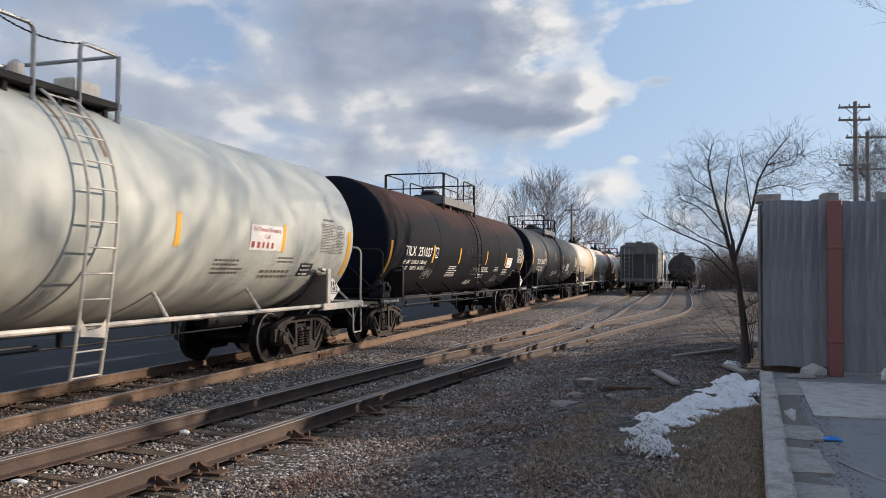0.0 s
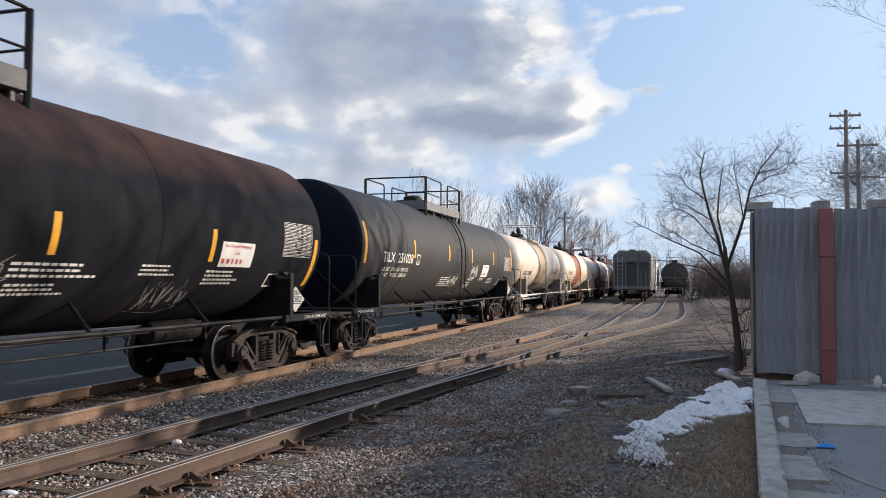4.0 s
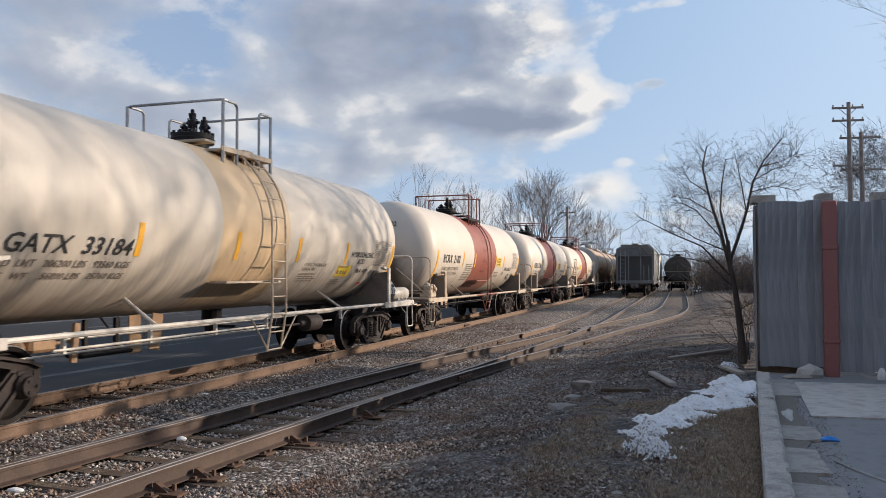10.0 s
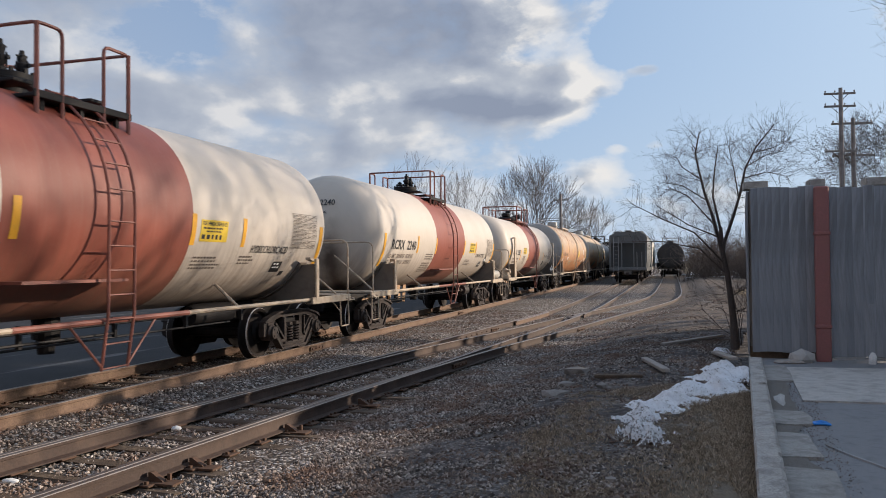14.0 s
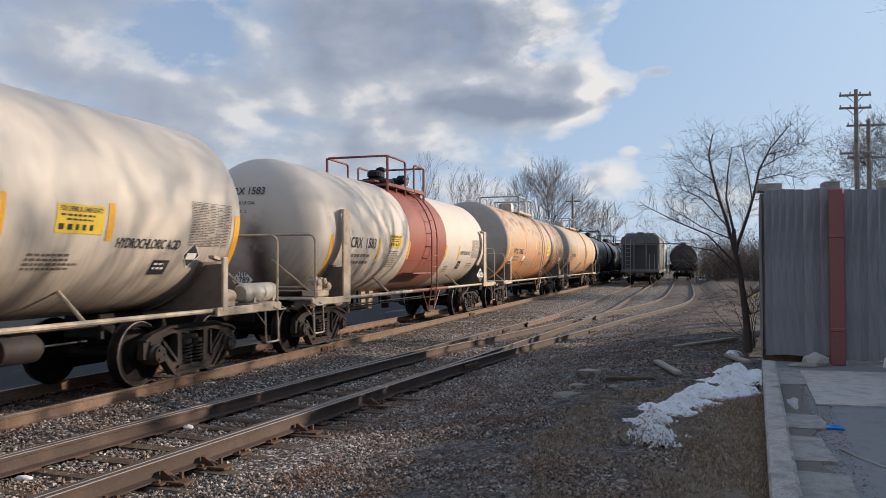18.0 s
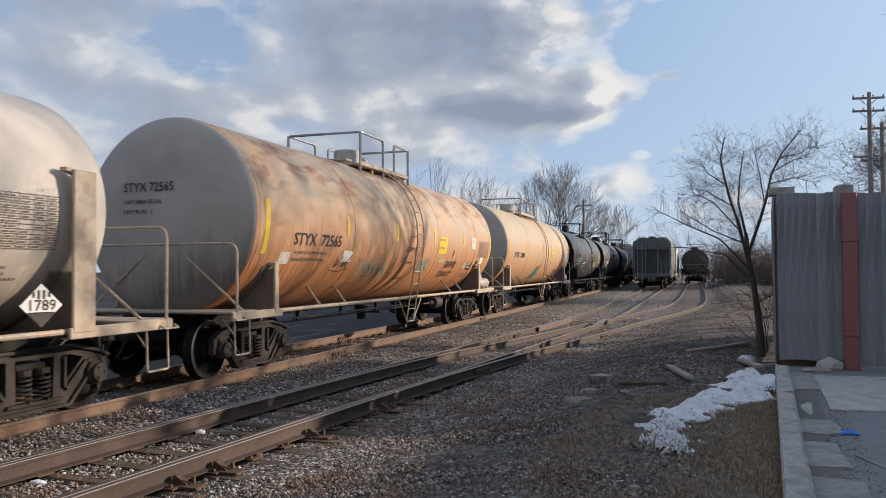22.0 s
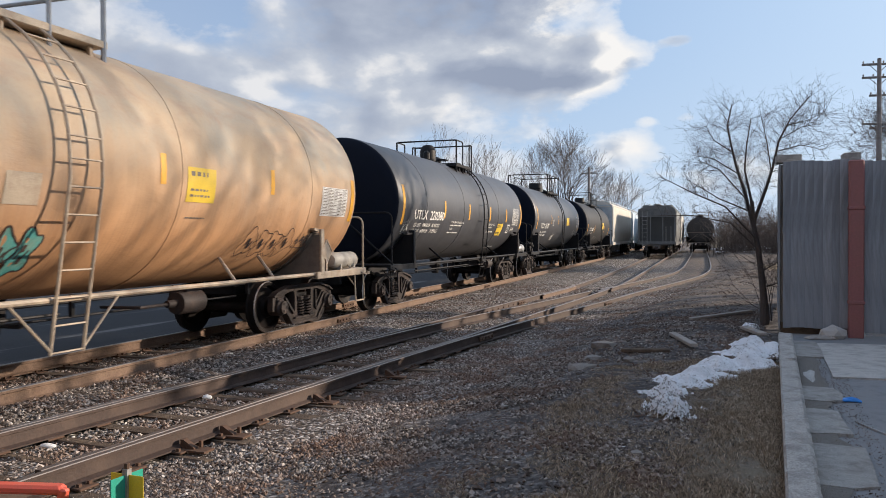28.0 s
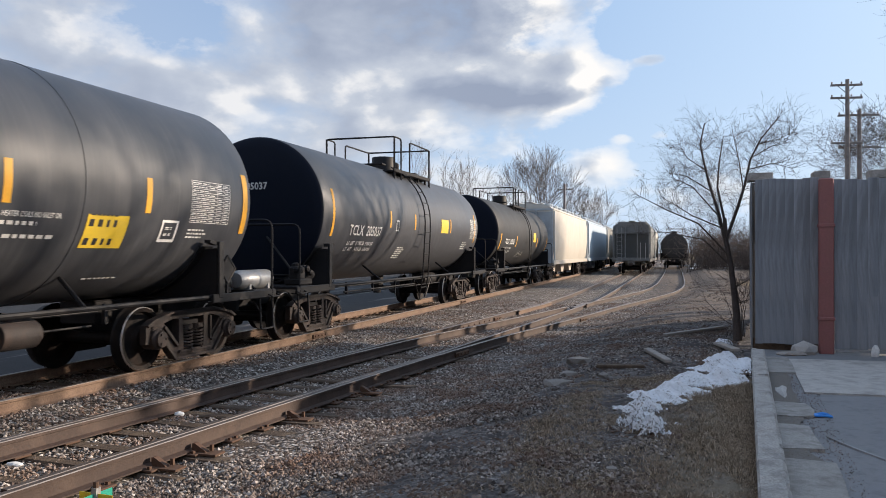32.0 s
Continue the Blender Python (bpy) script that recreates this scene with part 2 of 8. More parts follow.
PIPE_OCHRE = worn("ochre_plate", (0.40, 0.25, 0.14), 0.65, 0.0, (0.16, 0.08, 0.05), 0.5, 5.0)
PIPE_RED = worn("red_pipe", (0.22, 0.075, 0.055), 0.6, 0.0, (0.10, 0.05, 0.04), 0.5, 5.0)
PIPE_BLACK = worn("black_pipe", (0.013, 0.013, 0.015), 0.55, 0.0, (0.030, 0.025, 0.022), 0.35, 5.0, spec=0.22)
PIPE_GREY = worn("galvanised_pipe", (0.35, 0.36, 0.37), 0.45, 0.5, (0.2, 0.15, 0.12), 0.4, 5.0)
YELLOW = worn("yellow_tape", (0.80, 0.40, 0.03), 0.45, 0.0, (0.35, 0.22, 0.08), 0.35, 6.0)
YELLOW_SIGN = worn("yellow_sign", (0.72, 0.50, 0.04), 0.5, 0.0, (0.4, 0.3, 0.1), 0.3, 6.0)
LETTER_WHITE = worn("white_lettering", (0.74, 0.73, 0.70), 0.5, 0.0, (0.3, 0.28, 0.25), 0.3, 4.0)
LETTER_BLACK = worn("black_lettering", (0.025, 0.025, 0.027), 0.5, 0.0, (0.2, 0.18, 0.15), 0.25, 4.0)
LETTER_FAINT = worn("faded_lettering", (0.16, 0.13, 0.11), 0.6, 0.0, (0.3, 0.25, 0.2), 0.5, 4.0)
LETTER_RED = worn("red_lettering", (0.45, 0.08, 0.07), 0.5)
DECAL_WHITE = worn("white_decal", (0.80, 0.79, 0.77), 0.5, 0.0, (0.35, 0.3, 0.25), 0.3, 5.0)
GRAFFITI_TEAL = worn("teal_spray", (0.10, 0.38, 0.36), 0.6, 0.0, (0.4, 0.3, 0.2), 0.35, 5.0)
GRAFFITI_BLACK = worn("black_spray", (0.05, 0.04, 0.04), 0.6, 0.0, (0.25, 0.15, 0.1), 0.3, 5.0)
GRAFFITI_WHITE = worn("white_spray", (0.62, 0.63, 0.58), 0.6, 0.0, (0.3, 0.3, 0.28), 0.3, 5.0)
WALKWAY = worn("grey_walkway_paint", (0.15, 0.155, 0.16), 0.55, 0.0, (0.07, 0.06, 0.055), 0.5, 4.0)
GRAFFITI_GREY = worn("grey_spray", (0.30, 0.30, 0.285), 0.6, 0.0, (0.2, 0.18, 0.17), 0.3, 5.0)
AIR_TANK = worn("grey_reservoir", (0.44, 0.41, 0.36), 0.5, 0.0, (0.12, 0.09, 0.07), 0.5, 4.0)
BARK = worn("grey_bark", (0.095, 0.08, 0.074), 0.95, 0.0, (0.05, 0.042, 0.038), 0.5, 6.0, 0.3, 0.8, 0.2)
BARK_FAR = worn("far_bark", (0.14, 0.122, 0.115), 0.95, 0.0, (0.10, 0.088, 0.084), 0.4, 2.0, 0.25, 0.2, 0.1)
BRUSH = worn("brush", (0.16, 0.132, 0.118), 0.95, 0.0, (0.11, 0.09, 0.078), 0.5, 2.0, 0.3, 0.2, 0.1)
POLE_WOOD = worn("pole_wood", (0.30, 0.265, 0.245), 0.9, 0.0, (0.08, 0.065, 0.055), 0.5, 3.0, 0.3, 0.4, 0.2)
RUST_STAIN = worn("rust_stain", (0.26, 0.16, 0.11), 0.7, 0.0, (0.42, 0.36, 0.30), 0.7, 8.0)
RED_POST = worn("red_post_paint", (0.26, 0.10, 0.095), 0.6, 0.0, (0.2, 0.10, 0.08), 0.4, 3.0, 0.12, 0.15)
CONCRETE = worn("concrete", (0.46, 0.442, 0.424), 0.88, 0.0, (0.28, 0.262, 0.245), 0.6, 3.2, 0.25, 0.6, 0.3)
KERB = worn("kerb_concrete", (0.45, 0.43, 0.405), 0.92, 0.0, (0.17, 0.16, 0.15), 0.75, 4.5, 0.35, 1.2, 0.2)
OLD_CONCRETE = worn("old_concrete", (0.50, 0.48, 0.455), 0.9, 0.0, (0.20, 0.19, 0.18), 0.6, 5.0, 0.3, 0.8, 0.2)
BRICK_CAP = worn("cap_stone", (0.20, 0.19, 0.185), 0.9, 0.0, (0.13, 0.12, 0.115), 0.5, 4.0)
STONE = worn("field_stone", (0.25, 0.235, 0.22), 0.85, 0.0, (0.16, 0.14, 0.12), 0.5, 6.0, 0.25, 0.6, 0.3)
PLANK_GREY = worn("weathered_plank", (0.36, 0.33, 0.30), 0.9, 0.0, (0.18, 0.15, 0.12), 0.5, 6.0, 0.25, 0.5, 0.2)
BLUE_PLASTIC = worn("blue_plastic", (0.03, 0.25, 0.72), 0.4, 0.0, (0.03, 0.1, 0.3), 0.2, 20.0)
PAPER = worn("white_scrap", (0.75, 0.75, 0.74), 0.8)
STAND_RED = worn("red_stand_paint", (0.62, 0.10, 0.06), 0.5, 0.0, (0.3, 0.12, 0.08), 0.4, 12.0)
STAND_GREEN = worn("green_target_paint", (0.02, 0.30, 0.22), 0.4, 0.0, (0.05, 0.2, 0.15), 0.2, 12.0)
STAND_YELLOW = worn("yellow_target_paint", (0.62, 0.46, 0.03), 0.4, 0.0, (0.4, 0.3, 0.1), 0.2, 12.0)
SHADE_WALL = worn("shop_wall", (0.42, 0.34, 0.27), 0.9, 0.0, (0.3, 0.24, 0.2), 0.4, 1.0)
GREY_HOPPER = tank_paint("grey_hopper_paint", (0.20, 0.20, 0.19), (0.09, 0.08, 0.07), (0.27, 0.26, 0.24), 0.5, 0.4)
DARK_HOPPER = tank_paint("dark_hopper_paint", (0.15, 0.155, 0.15), (0.08, 0.075, 0.07), (0.19, 0.19, 0.18), 0.5, 0.4)
CREAM_HOPPER = tank_paint("cream_hopper_paint", (0.58, 0.54, 0.47), (0.36, 0.28, 0.19), (0.50, 0.45, 0.38), 0.45, 0.4, low_amount=0.25)
BLUE_HOPPER = tank_paint("blue_hopper_paint", (0.42, 0.52, 0.62), (0.28, 0.32, 0.38), (0.6, 0.64, 0.68), 0.4, 0.4, low_amount=0.3)
HOPPER_END = worn("hopper_end_paint", (0.46, 0.50, 0.53), 0.6, 0.0, (0.15, 0.14, 0.13), 0.4, 2.0)


def gravel_ground():
    """One sheet: crushed stone along the tracks, dark cindery dirt beside them, dry turf, a dark paved yard beyond the train."""
    mat, n = material("yard_ground")
    p = n.add("ShaderNodeTexCoord").outputs["Object"]
    sep = n.add("ShaderNodeSeparateXYZ", Vector=p)
    x, y = sep.outputs[0], sep.outputs[1]
    cell = n.add("ShaderNodeTexVoronoi", Vector=p, Scale=22.0)
    big = n.noise(p, 0.35, 4.0, 0.6)
    mid = n.noise(p, 1.7, 5.0, 0.65)
    fine = n.noise(p, 26.0, 5.0, 0.7)
    grit = n.noise(p, 95.0, 3.0, 0.7)
    stone = n.ramp(n.add("ShaderNodeSeparateColor", Color=cell.outputs["Color"]).outputs[0], (0.0, (0.05, 0.0444, 0.0422)), (0.4, (0.189, 0.167, 0.152)), (0.75, (0.4, 0.361, 0.333)), (1.0, (0.71, 0.677, 0.644)))
    # shade in the gaps is painted as dark edges round each stone
    stone = n.mix(n.ramp(cell.outputs["Distance"], (0.35, 0.0), (0.7, 0.85)), stone, (0.05, 0.04, 0.0333))
    stone = n.mix(n.ramp(mid, (0.5, 0.0), (0.75, 0.5)), stone, (0.133, 0.0833, 0.0555))
    dirt = n.mix(n.ramp(fine, (0.3, 0.0), (0.7, 1.0)), (0.046, 0.042, 0.042), (0.19, 0.172, 0.165))
    dirt = n.mix(n.ramp(grit, (0.57, 0.0), (0.64, 0.9)), dirt, (0.42, 0.395, 0.38))
    pebble = n.add("ShaderNodeTexVoronoi", Vector=p, Scale=34.0)
    dirt = n.mix(n.ramp(n.add("ShaderNodeSeparateColor", Color=pebble.outputs["Color"]).outputs[1], (0.45, 0.0), (0.5, 0.7)), dirt, n.ramp(n.add("ShaderNodeSeparateColor", Color=pebble.outputs["Color"]).outputs[0], (0.0, (0.03, 0.028, 0.028)), (0.6, (0.17, 0.155, 0.148)), (1.0, (0.40, 0.375, 0.36))))
    dirt = n.mix(n.ramp(big, (0.48, 0.0), (0.72, 0.5)), dirt, (0.17, 0.132, 0.105))
    dirt = n.mix(n.ramp(n.noise(p, 4.2, 6.0, 0.7), (0.46, 0.0), (0.58, 0.85)), dirt, (0.050, 0.045, 0.045))
    dirt = n.mix(n.ramp(n.noise(p, 1.1, 5.0, 0.68), (0.50, 0.0), (0.62, 0.7)), dirt, (0.056, 0.050, 0.049))
    straw = n.mix(n.noise(n.scaled(p, 1, 1, 1), 60.0, 4.0, 0.7), (0.10, 0.083, 0.060), (0.34, 0.28, 0.20))
    pave = n.mix(n.mix(0.5, fine, n.noise(p, 1.1, 6.0, 0.7)), (0.018, 0.0185, 0.020), (0.055, 0.056, 0.060))
    pave = n.mix(n.ramp(n.noise(n.scaled(p, 1.2, 0.12, 1), 1.0, 4.0, 0.6), (0.58, 0.0), (0.66, 0.5)), pave, (0.26, 0.25, 0.24))
    # bearings across the tracks; the sidings lean away to the right
    lean = n.math("MULTIPLY", n.math("MINIMUM", y, 30.0), 0.083)
    side = n.math("SUBTRACT", x, n.math("SUBTRACT", lean, 5.83))
    wob = n.math("MULTIPLY", n.math("SUBTRACT", mid, 0.5), 1.6)
    to_dirt = n.math("DIVIDE", n.math("ADD", n.math("SUBTRACT", side, 1.7), wob), 1.1, True)
    base = n.mix(to_dirt, stone, dirt)
    to_straw = n.math("MULTIPLY", n.math("DIVIDE", n.math("ADD", n.math("SUBTRACT", side, 5.0), n.math("MULTIPLY", wob, 1.6)), 0.9, True),
                      n.math("DIVIDE", n.math("SUBTRACT", 9.6, n.math("ADD", y, wob)), 1.5, True))
    base = n.mix(n.math("MULTIPLY", to_straw, 0.8), base, straw)
    worn_path = n.math("MULTIPLY", n.math("DIVIDE", n.math("SUBTRACT", n.math("ADD", y, n.math("MULTIPLY", wob, 4.0)), 17.0), 5.0, True), n.math("DIVIDE", n.math("SUBTRACT", side, 2.2), 1.0, True))
    base = n.mix(n.math("MULTIPLY", worn_path, n.ramp(n.noise(p, 3.1, 6.0, 0.72), (0.42, 0.05), (0.58, 0.75))), base, (0.20, 0.155, 0.122))
    far_field = n.math("DIVIDE", n.math("SUBTRACT", y, 95.0), 20.0, True)
    base = n.mix(n.math("MULTIPLY", far_field, n.math("GREATER_THAN", x, 2.0)), base, (0.20, 0.16, 0.11))
    # far patch of straw, its sunlit tone painted into the colour
    dry = n.math("EXPONENT", n.math("MULTIPLY", n.math("ADD", n.math("POWER", n.math("ABSOLUTE", n.math("DIVIDE", n.math("SUBTRACT", n.math("ADD", x, wob), 5.0), 2.2)), 2.0), n.math("POWER", n.math("ABSOLUTE", n.math("DIVIDE", n.math("SUBTRACT", y, 41.0), 7.0)), 2.0)), -1.0))
    base = n.mix(n.ramp(dry, (0.35, 0.0), (0.6, 0.85)), base, (0.36, 0.27, 0.17))
    to_pave = n.math("DIVIDE", n.math("SUBTRACT", -9.75, n.math("ADD", x, n.math("MULTIPLY", wob, 0.15))), 0.25, True)
    base = n.mix(to_pave, base, pave)
    height = n.math("ADD", n.math("MULTIPLY", fine, 0.5), n.math("MULTIPLY", n.math("SUBTRACT", 1.0, cell.outputs["Distance"]), n.math("SUBTRACT", 1.0, to_dirt)))
    height = n.math("MULTIPLY", height, n.math("SUBTRACT", 1.0, n.math("MULTIPLY", to_pave, 0.9)))
    finish(n, base, n.math("SUBTRACT", 0.92, n.math("MULTIPLY", to_pave, 0.1)), 0.0, height, 0.9, 0.035, 0.1)
    return mat


def ballast_stone(name="ballast_stone", dim=1.0):
    mat, n = material(name)
    rnd = n.add("ShaderNodeNewGeometry").outputs["Random Per Island"]
    col = n.ramp(rnd, *((at, tuple(dim * c for c in tint)) for at, tint in ((0.0, (0.03, 0.027, 0.027)), (0.3, (0.125, 0.106, 0.095)), (0.6, (0.31, 0.275, 0.25)), (0.85, (0.49, 0.44, 0.405)), (1.0, (0.76, 0.71, 0.66)))))
    col = n.mix(n.ramp(n.noise(place(n), 1.3, 4.0, 0.65), (0.42, 0.0), (0.62, 0.7)), col, tuple(dim * c for c in (0.20, 0.11, 0.07)))
    finish(n, n.mix(n.math("MULTIPLY", n.noise(place(n), 40.0), 0.35), col, tuple(dim * c for c in (0.15, 0.115, 0.09))), 0.85, 0.0, None, spec=0.3)
    return mat


def asphalt():
    mat, n = material("asphalt")
    p = place(n)
    fine = n.noise(p, 120.0, 4.0, 0.7)
    big = n.noise(p, 0.8, 4.0, 0.6)
    base = n.mix(fine, (0.155, 0.158, 0.168), (0.30, 0.302, 0.312))
    base = n.mix(n.ramp(big, (0.45, 0.0), (0.7, 0.5)), base, (0.24, 0.237, 0.24))
    mid = n.noise(p, 7.0, 6.0, 0.7)
    base = n.mix(n.ramp(mid, (0.5, 0.0), (0.68, 0.55)), base, (0.135, 0.137, 0.145))
    grit = n.noise(p, 45.0, 3.0, 0.7)
    base = n.mix(n.ramp(grit, (0.62, 0.0), (0.72, 0.35)), base, (0.38, 0.375, 0.375))
    finish(n, base, 0.85, 0.0, n.math("ADD", fine, mid), 0.4, 0.012, 0.35)
    return mat


def snow():
    mat, n = material("old_snow")
    p = place(n)
    fine = n.noise(p, 30.0, 6.0, 0.7)
    dirt = n.noise(p, 6.0, 5.0, 0.7)
    speck = n.noise(p, 42.0, 3.0, 0.65)
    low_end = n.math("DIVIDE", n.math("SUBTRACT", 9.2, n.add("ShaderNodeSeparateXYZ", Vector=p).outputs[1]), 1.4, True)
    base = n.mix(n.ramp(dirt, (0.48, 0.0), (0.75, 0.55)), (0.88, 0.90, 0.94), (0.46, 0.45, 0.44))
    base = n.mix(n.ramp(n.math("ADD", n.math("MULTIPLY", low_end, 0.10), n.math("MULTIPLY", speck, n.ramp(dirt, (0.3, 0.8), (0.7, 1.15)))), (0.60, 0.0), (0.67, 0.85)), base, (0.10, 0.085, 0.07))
    finish(n, base, 0.6, 0.0, fine, 0.9, 0.04, 0.4)
    return mat


def fence_board():
    mat, n = material("fence_board")
    p = place(n)
    rnd = n.add("ShaderNodeObjectInfo").outputs["Random"]
    grain = n.noise(n.scaled(p, 30.0, 30.0, 1.2), 1.0, 5.0, 0.65, 0.6)
    broad = n.noise(n.scaled(p, 3.0, 3.0, 0.6), 1.2, 4.0, 0.6)
    base = n.mix(grain, (0.20, 0.216, 0.242), (0.42, 0.442, 0.472))
    base = n.mix(n.math("MULTIPLY", rnd, 0.75), base, (0.19, 0.205, 0.23))
    base = n.mix(n.ramp(broad, (0.5, 0.0), (0.75, 0.6)), base, (0.28, 0.285, 0.30))
    runs = n.noise(n.scaled(p, 3.6, 3.6, 0.55, 3.0, 0, 0), 1.0, 6.0, 0.68, 0.4)
    base = n.mix(n.ramp(runs, (0.46, 0.0), (0.64, 0.6)), base, (0.12, 0.125, 0.132))
    finish(n, base, 0.9, 0.0, grain, 0.5, 0.01, 0.2)
    return mat


CINDER = ballast_stone("cinder", 0.7)
GROUND, BALLAST, ASPHALT, SNOW, BOARD = gravel_ground(), ballast_stone(), asphalt(), snow(), fence_board()


# ---- geometry helpers ----
class Mesh:
    """Collects faces for one mesh."""

    def __init__(self):
        self.v, self.f, self.m = [], [], []

    def add(self, verts, faces, mat=0):
        k = len(self.v)
        self.v.extend(verts)
        self.f.extend([tuple(i + k for i in f) for f in faces])
        self.m.extend([mat] * len(faces))
        return self

    def box(self, c, s, rot=None, mat=0, bevel=0.0):
        hx, hy, hz = s[0] / 2, s[1] / 2, s[2] / 2
        b = min(bevel, hx * 0.9, hy * 0.9, hz * 0.9)
        if b > 0:
            ring = [(-hx + b, -hy), (hx - b, -hy), (hx, -hy + b), (hx, hy - b), (hx - b, hy), (-hx + b, hy), (-hx, hy - b), (-hx, -hy + b)]
            inner = [(x * (hx - b) / hx, y * (hy - b) / hy) for x, y in ring]
            layers = [(inner, -hz), (ring, -hz + b), (ring, hz - b), (inner, hz)]
            pts = [(x, y, z) for lay, z in layers for x, y in lay]
            faces = [tuple(reversed(range(8))), tuple(range(24, 32))]
            for k in range(3):
                faces += [(k * 8 + i, k * 8 + (i + 1) % 8, k * 8 + 8 + (i + 1) % 8, k * 8 + 8 + i) for i in range(8)]
        else:
            pts = [(x, y, z) for z in (-hz, hz) for x, y in ((-hx, -hy), (hx, -hy), (hx, hy), (-hx, hy))]
            faces = [(3, 2, 1, 0), (4, 5, 6, 7), (0, 1, 5, 4), (1, 2, 6, 5), (2, 3, 7, 6), (3, 0, 4, 7)]
        m = Matrix.Translation(c) @ (Euler([radians(a) for a in rot]).to_matrix().to_4x4() if rot else Matrix.Identity(4))
        return self.add([tuple(m @ Vector(p)) for p in pts], faces, mat)

    def tube(self, points, r, n=6, mat=0, closed=False):
        pts = [Vector(p) for p in points]
        radii = r if isinstance(r, (list, tuple)) else [r] * len(pts)
        verts, faces, side = [], [], None
        for i, p in enumerate(pts):
            d = (pts[min(i + 1, len(pts) - 1)] - pts[max(i - 1, 0)]).normalized()
            if side is None:
                side = d.orthogonal().normalized()
            side = (side - d * side.dot(d)).normalized()
            up = d.cross(side)
            for k in range(n):
                a = 2 * math.pi * k / n
                verts.append(tuple(p + (side * math.cos(a) + up * math.sin(a)) * radii[i]))
        for i in range(len(pts) - 1):
            faces += [(i * n + k, i * n + (k + 1) % n, i * n + n + (k + 1) % n, i * n + n + k) for k in range(n)]
        faces += [tuple(reversed(range(n))), tuple(range((len(pts) - 1) * n, len(pts) * n))]
        return self.add(verts, faces, mat)

    def lathe(self, profile, axis="y", c=(0, 0, 0), n=32, mats=None, mat=0):
        """Turns (radius, along) pairs about an axis through c."""
        verts, faces, fm = [], [], []
        for r, a in profile:
            for k in range(n):
                t = 2 * math.pi * k / n
                u, w = r * math.cos(t), r * math.sin(t)
                q = (u, a, w) if axis == "y" else (a, w, u) if axis == "x" else (u, w, a)
                verts.append((q[0] + c[0], q[1] + c[1], q[2] + c[2]))
        flip = axis == "y"
        k0 = len(self.v)
        for i in range(len(profile) - 1):
            for k in range(n):
                f = (i * n + k, i * n + (k + 1) % n, i * n + n + (k + 1) % n, i * n + n + k)
                faces.append(tuple(reversed(f)) if flip else f)
                fm.append(mats[i] if mats else mat)
        ends = [tuple(range(n)), tuple(range((len(profile) - 1) * n, len(profile) * n))]
        faces.append(ends[0] if flip else tuple(reversed(ends[0])))
        faces.append(tuple(reversed(ends[1])) if flip else ends[1])
        fm += [mats[0] if mats else mat, mats[-1] if mats else mat]
        self.v.extend(verts)
        self.f.extend([tuple(i + k0 for i in f) for f in faces])
        self.m.extend(fm)
        return self

    def prism(self, poly, a, b, axis="x", mat=0):
        """Extrudes a polygon from a to b along an axis; its points are the other two coordinates in order."""
        def at(p, w):
            return (w, p[0], p[1]) if axis == "x" else (p[0], w, p[1]) if axis == "y" else (p[0], p[1], w)
        n = len(poly)
        verts = [at(p, a) for p in poly] + [at(p, b) for p in poly]
        faces = [tuple(reversed(range(n))), tuple(range(n, 2 * n))] + [(i, (i + 1) % n, n + (i + 1) % n, n + i) for i in range(n)]
        if axis == "y":
            faces = [tuple(reversed(f)) for f in faces]
        return self.add(verts, faces, mat)

    def data(self, name, mats, smooth=False):
        me = bpy.data.meshes.new(name)
        me.from_pydata(self.v, [], self.f)
        for m in mats if isinstance(mats, (list, tuple)) else [mats]:
            me.materials.append(m)
        me.polygons.foreach_set("material_index", self.m)
        if smooth:
            me.polygons.foreach_set("use_smooth", [True] * len(self.f))
            me.set_sharp_from_angle(angle=radians(35))
        me.update()
        return me


def thing(name, label, category, at=(0, 0, 0), group="", kind="", data=None, turn=0.0):
    ob = tagged(new(name, data), label, category, group, kind)
    ob.location = at
    ob.rotation_euler = (0, 0, radians(turn))
    return ob


def part(name, mesh, mats, parent, label="", at=(0, 0, 0), smooth=False, rot=(0, 0, 0)):
    data = mesh if isinstance(mesh, bpy.types.Mesh) else mesh.data(name, mats, smooth)
    ob = new(name, data)
    ob.parent = parent
    ob.location = at
    ob.rotation_euler = [radians(a) for a in rot]
    if label:
        tagged(ob, label)
    return ob


def rounded(points, r=0.12, k=4):
    """A path with its inner corners rounded."""
    pts = [Vector(p) for p in points]
    out = [pts[0]]
    for a, b, c in zip(pts, pts[1:], pts[2:]):
        d1, d2 = (a - b), (c - b)
        q = min(r, d1.length * 0.45, d2.length * 0.45)
        p1, p2 = b + d1.normalized() * q, b + d2.normalized() * q
        for i in range(k + 1):
            t = i / k
            out.append(p1 * (1 - t) ** 2 + b * 2 * t * (1 - t) + p2 * t * t)
    return [*out, pts[-1]]


FONT_CACHE = {}


def glyphs(text, size):
    """Flat faces of a line of writing, its lower left at the origin: vertices and faces."""
    key = (text, size)
    if key not in FONT_CACHE:
        cu = bpy.data.curves.new("writing", "FONT")
        cu.body, cu.size, cu.resolution_u, cu.offset = text, size, 2, 0.014 * size
        ob = bpy.data.objects.new("writing", cu)
        scene.collection.objects.link(ob)
        me = bpy.data.meshes.new_from_object(ob.evaluated_get(bpy.context.evaluated_depsgraph_get()))
        FONT_CACHE[key] = ([tuple(v.co[:2]) for v in me.vertices], [tuple(p.vertices) for p in me.polygons])
        bpy.data.objects.remove(ob)
        bpy.data.meshes.remove(me)
        bpy.data.curves.remove(cu)
    return FONT_CACHE[key]

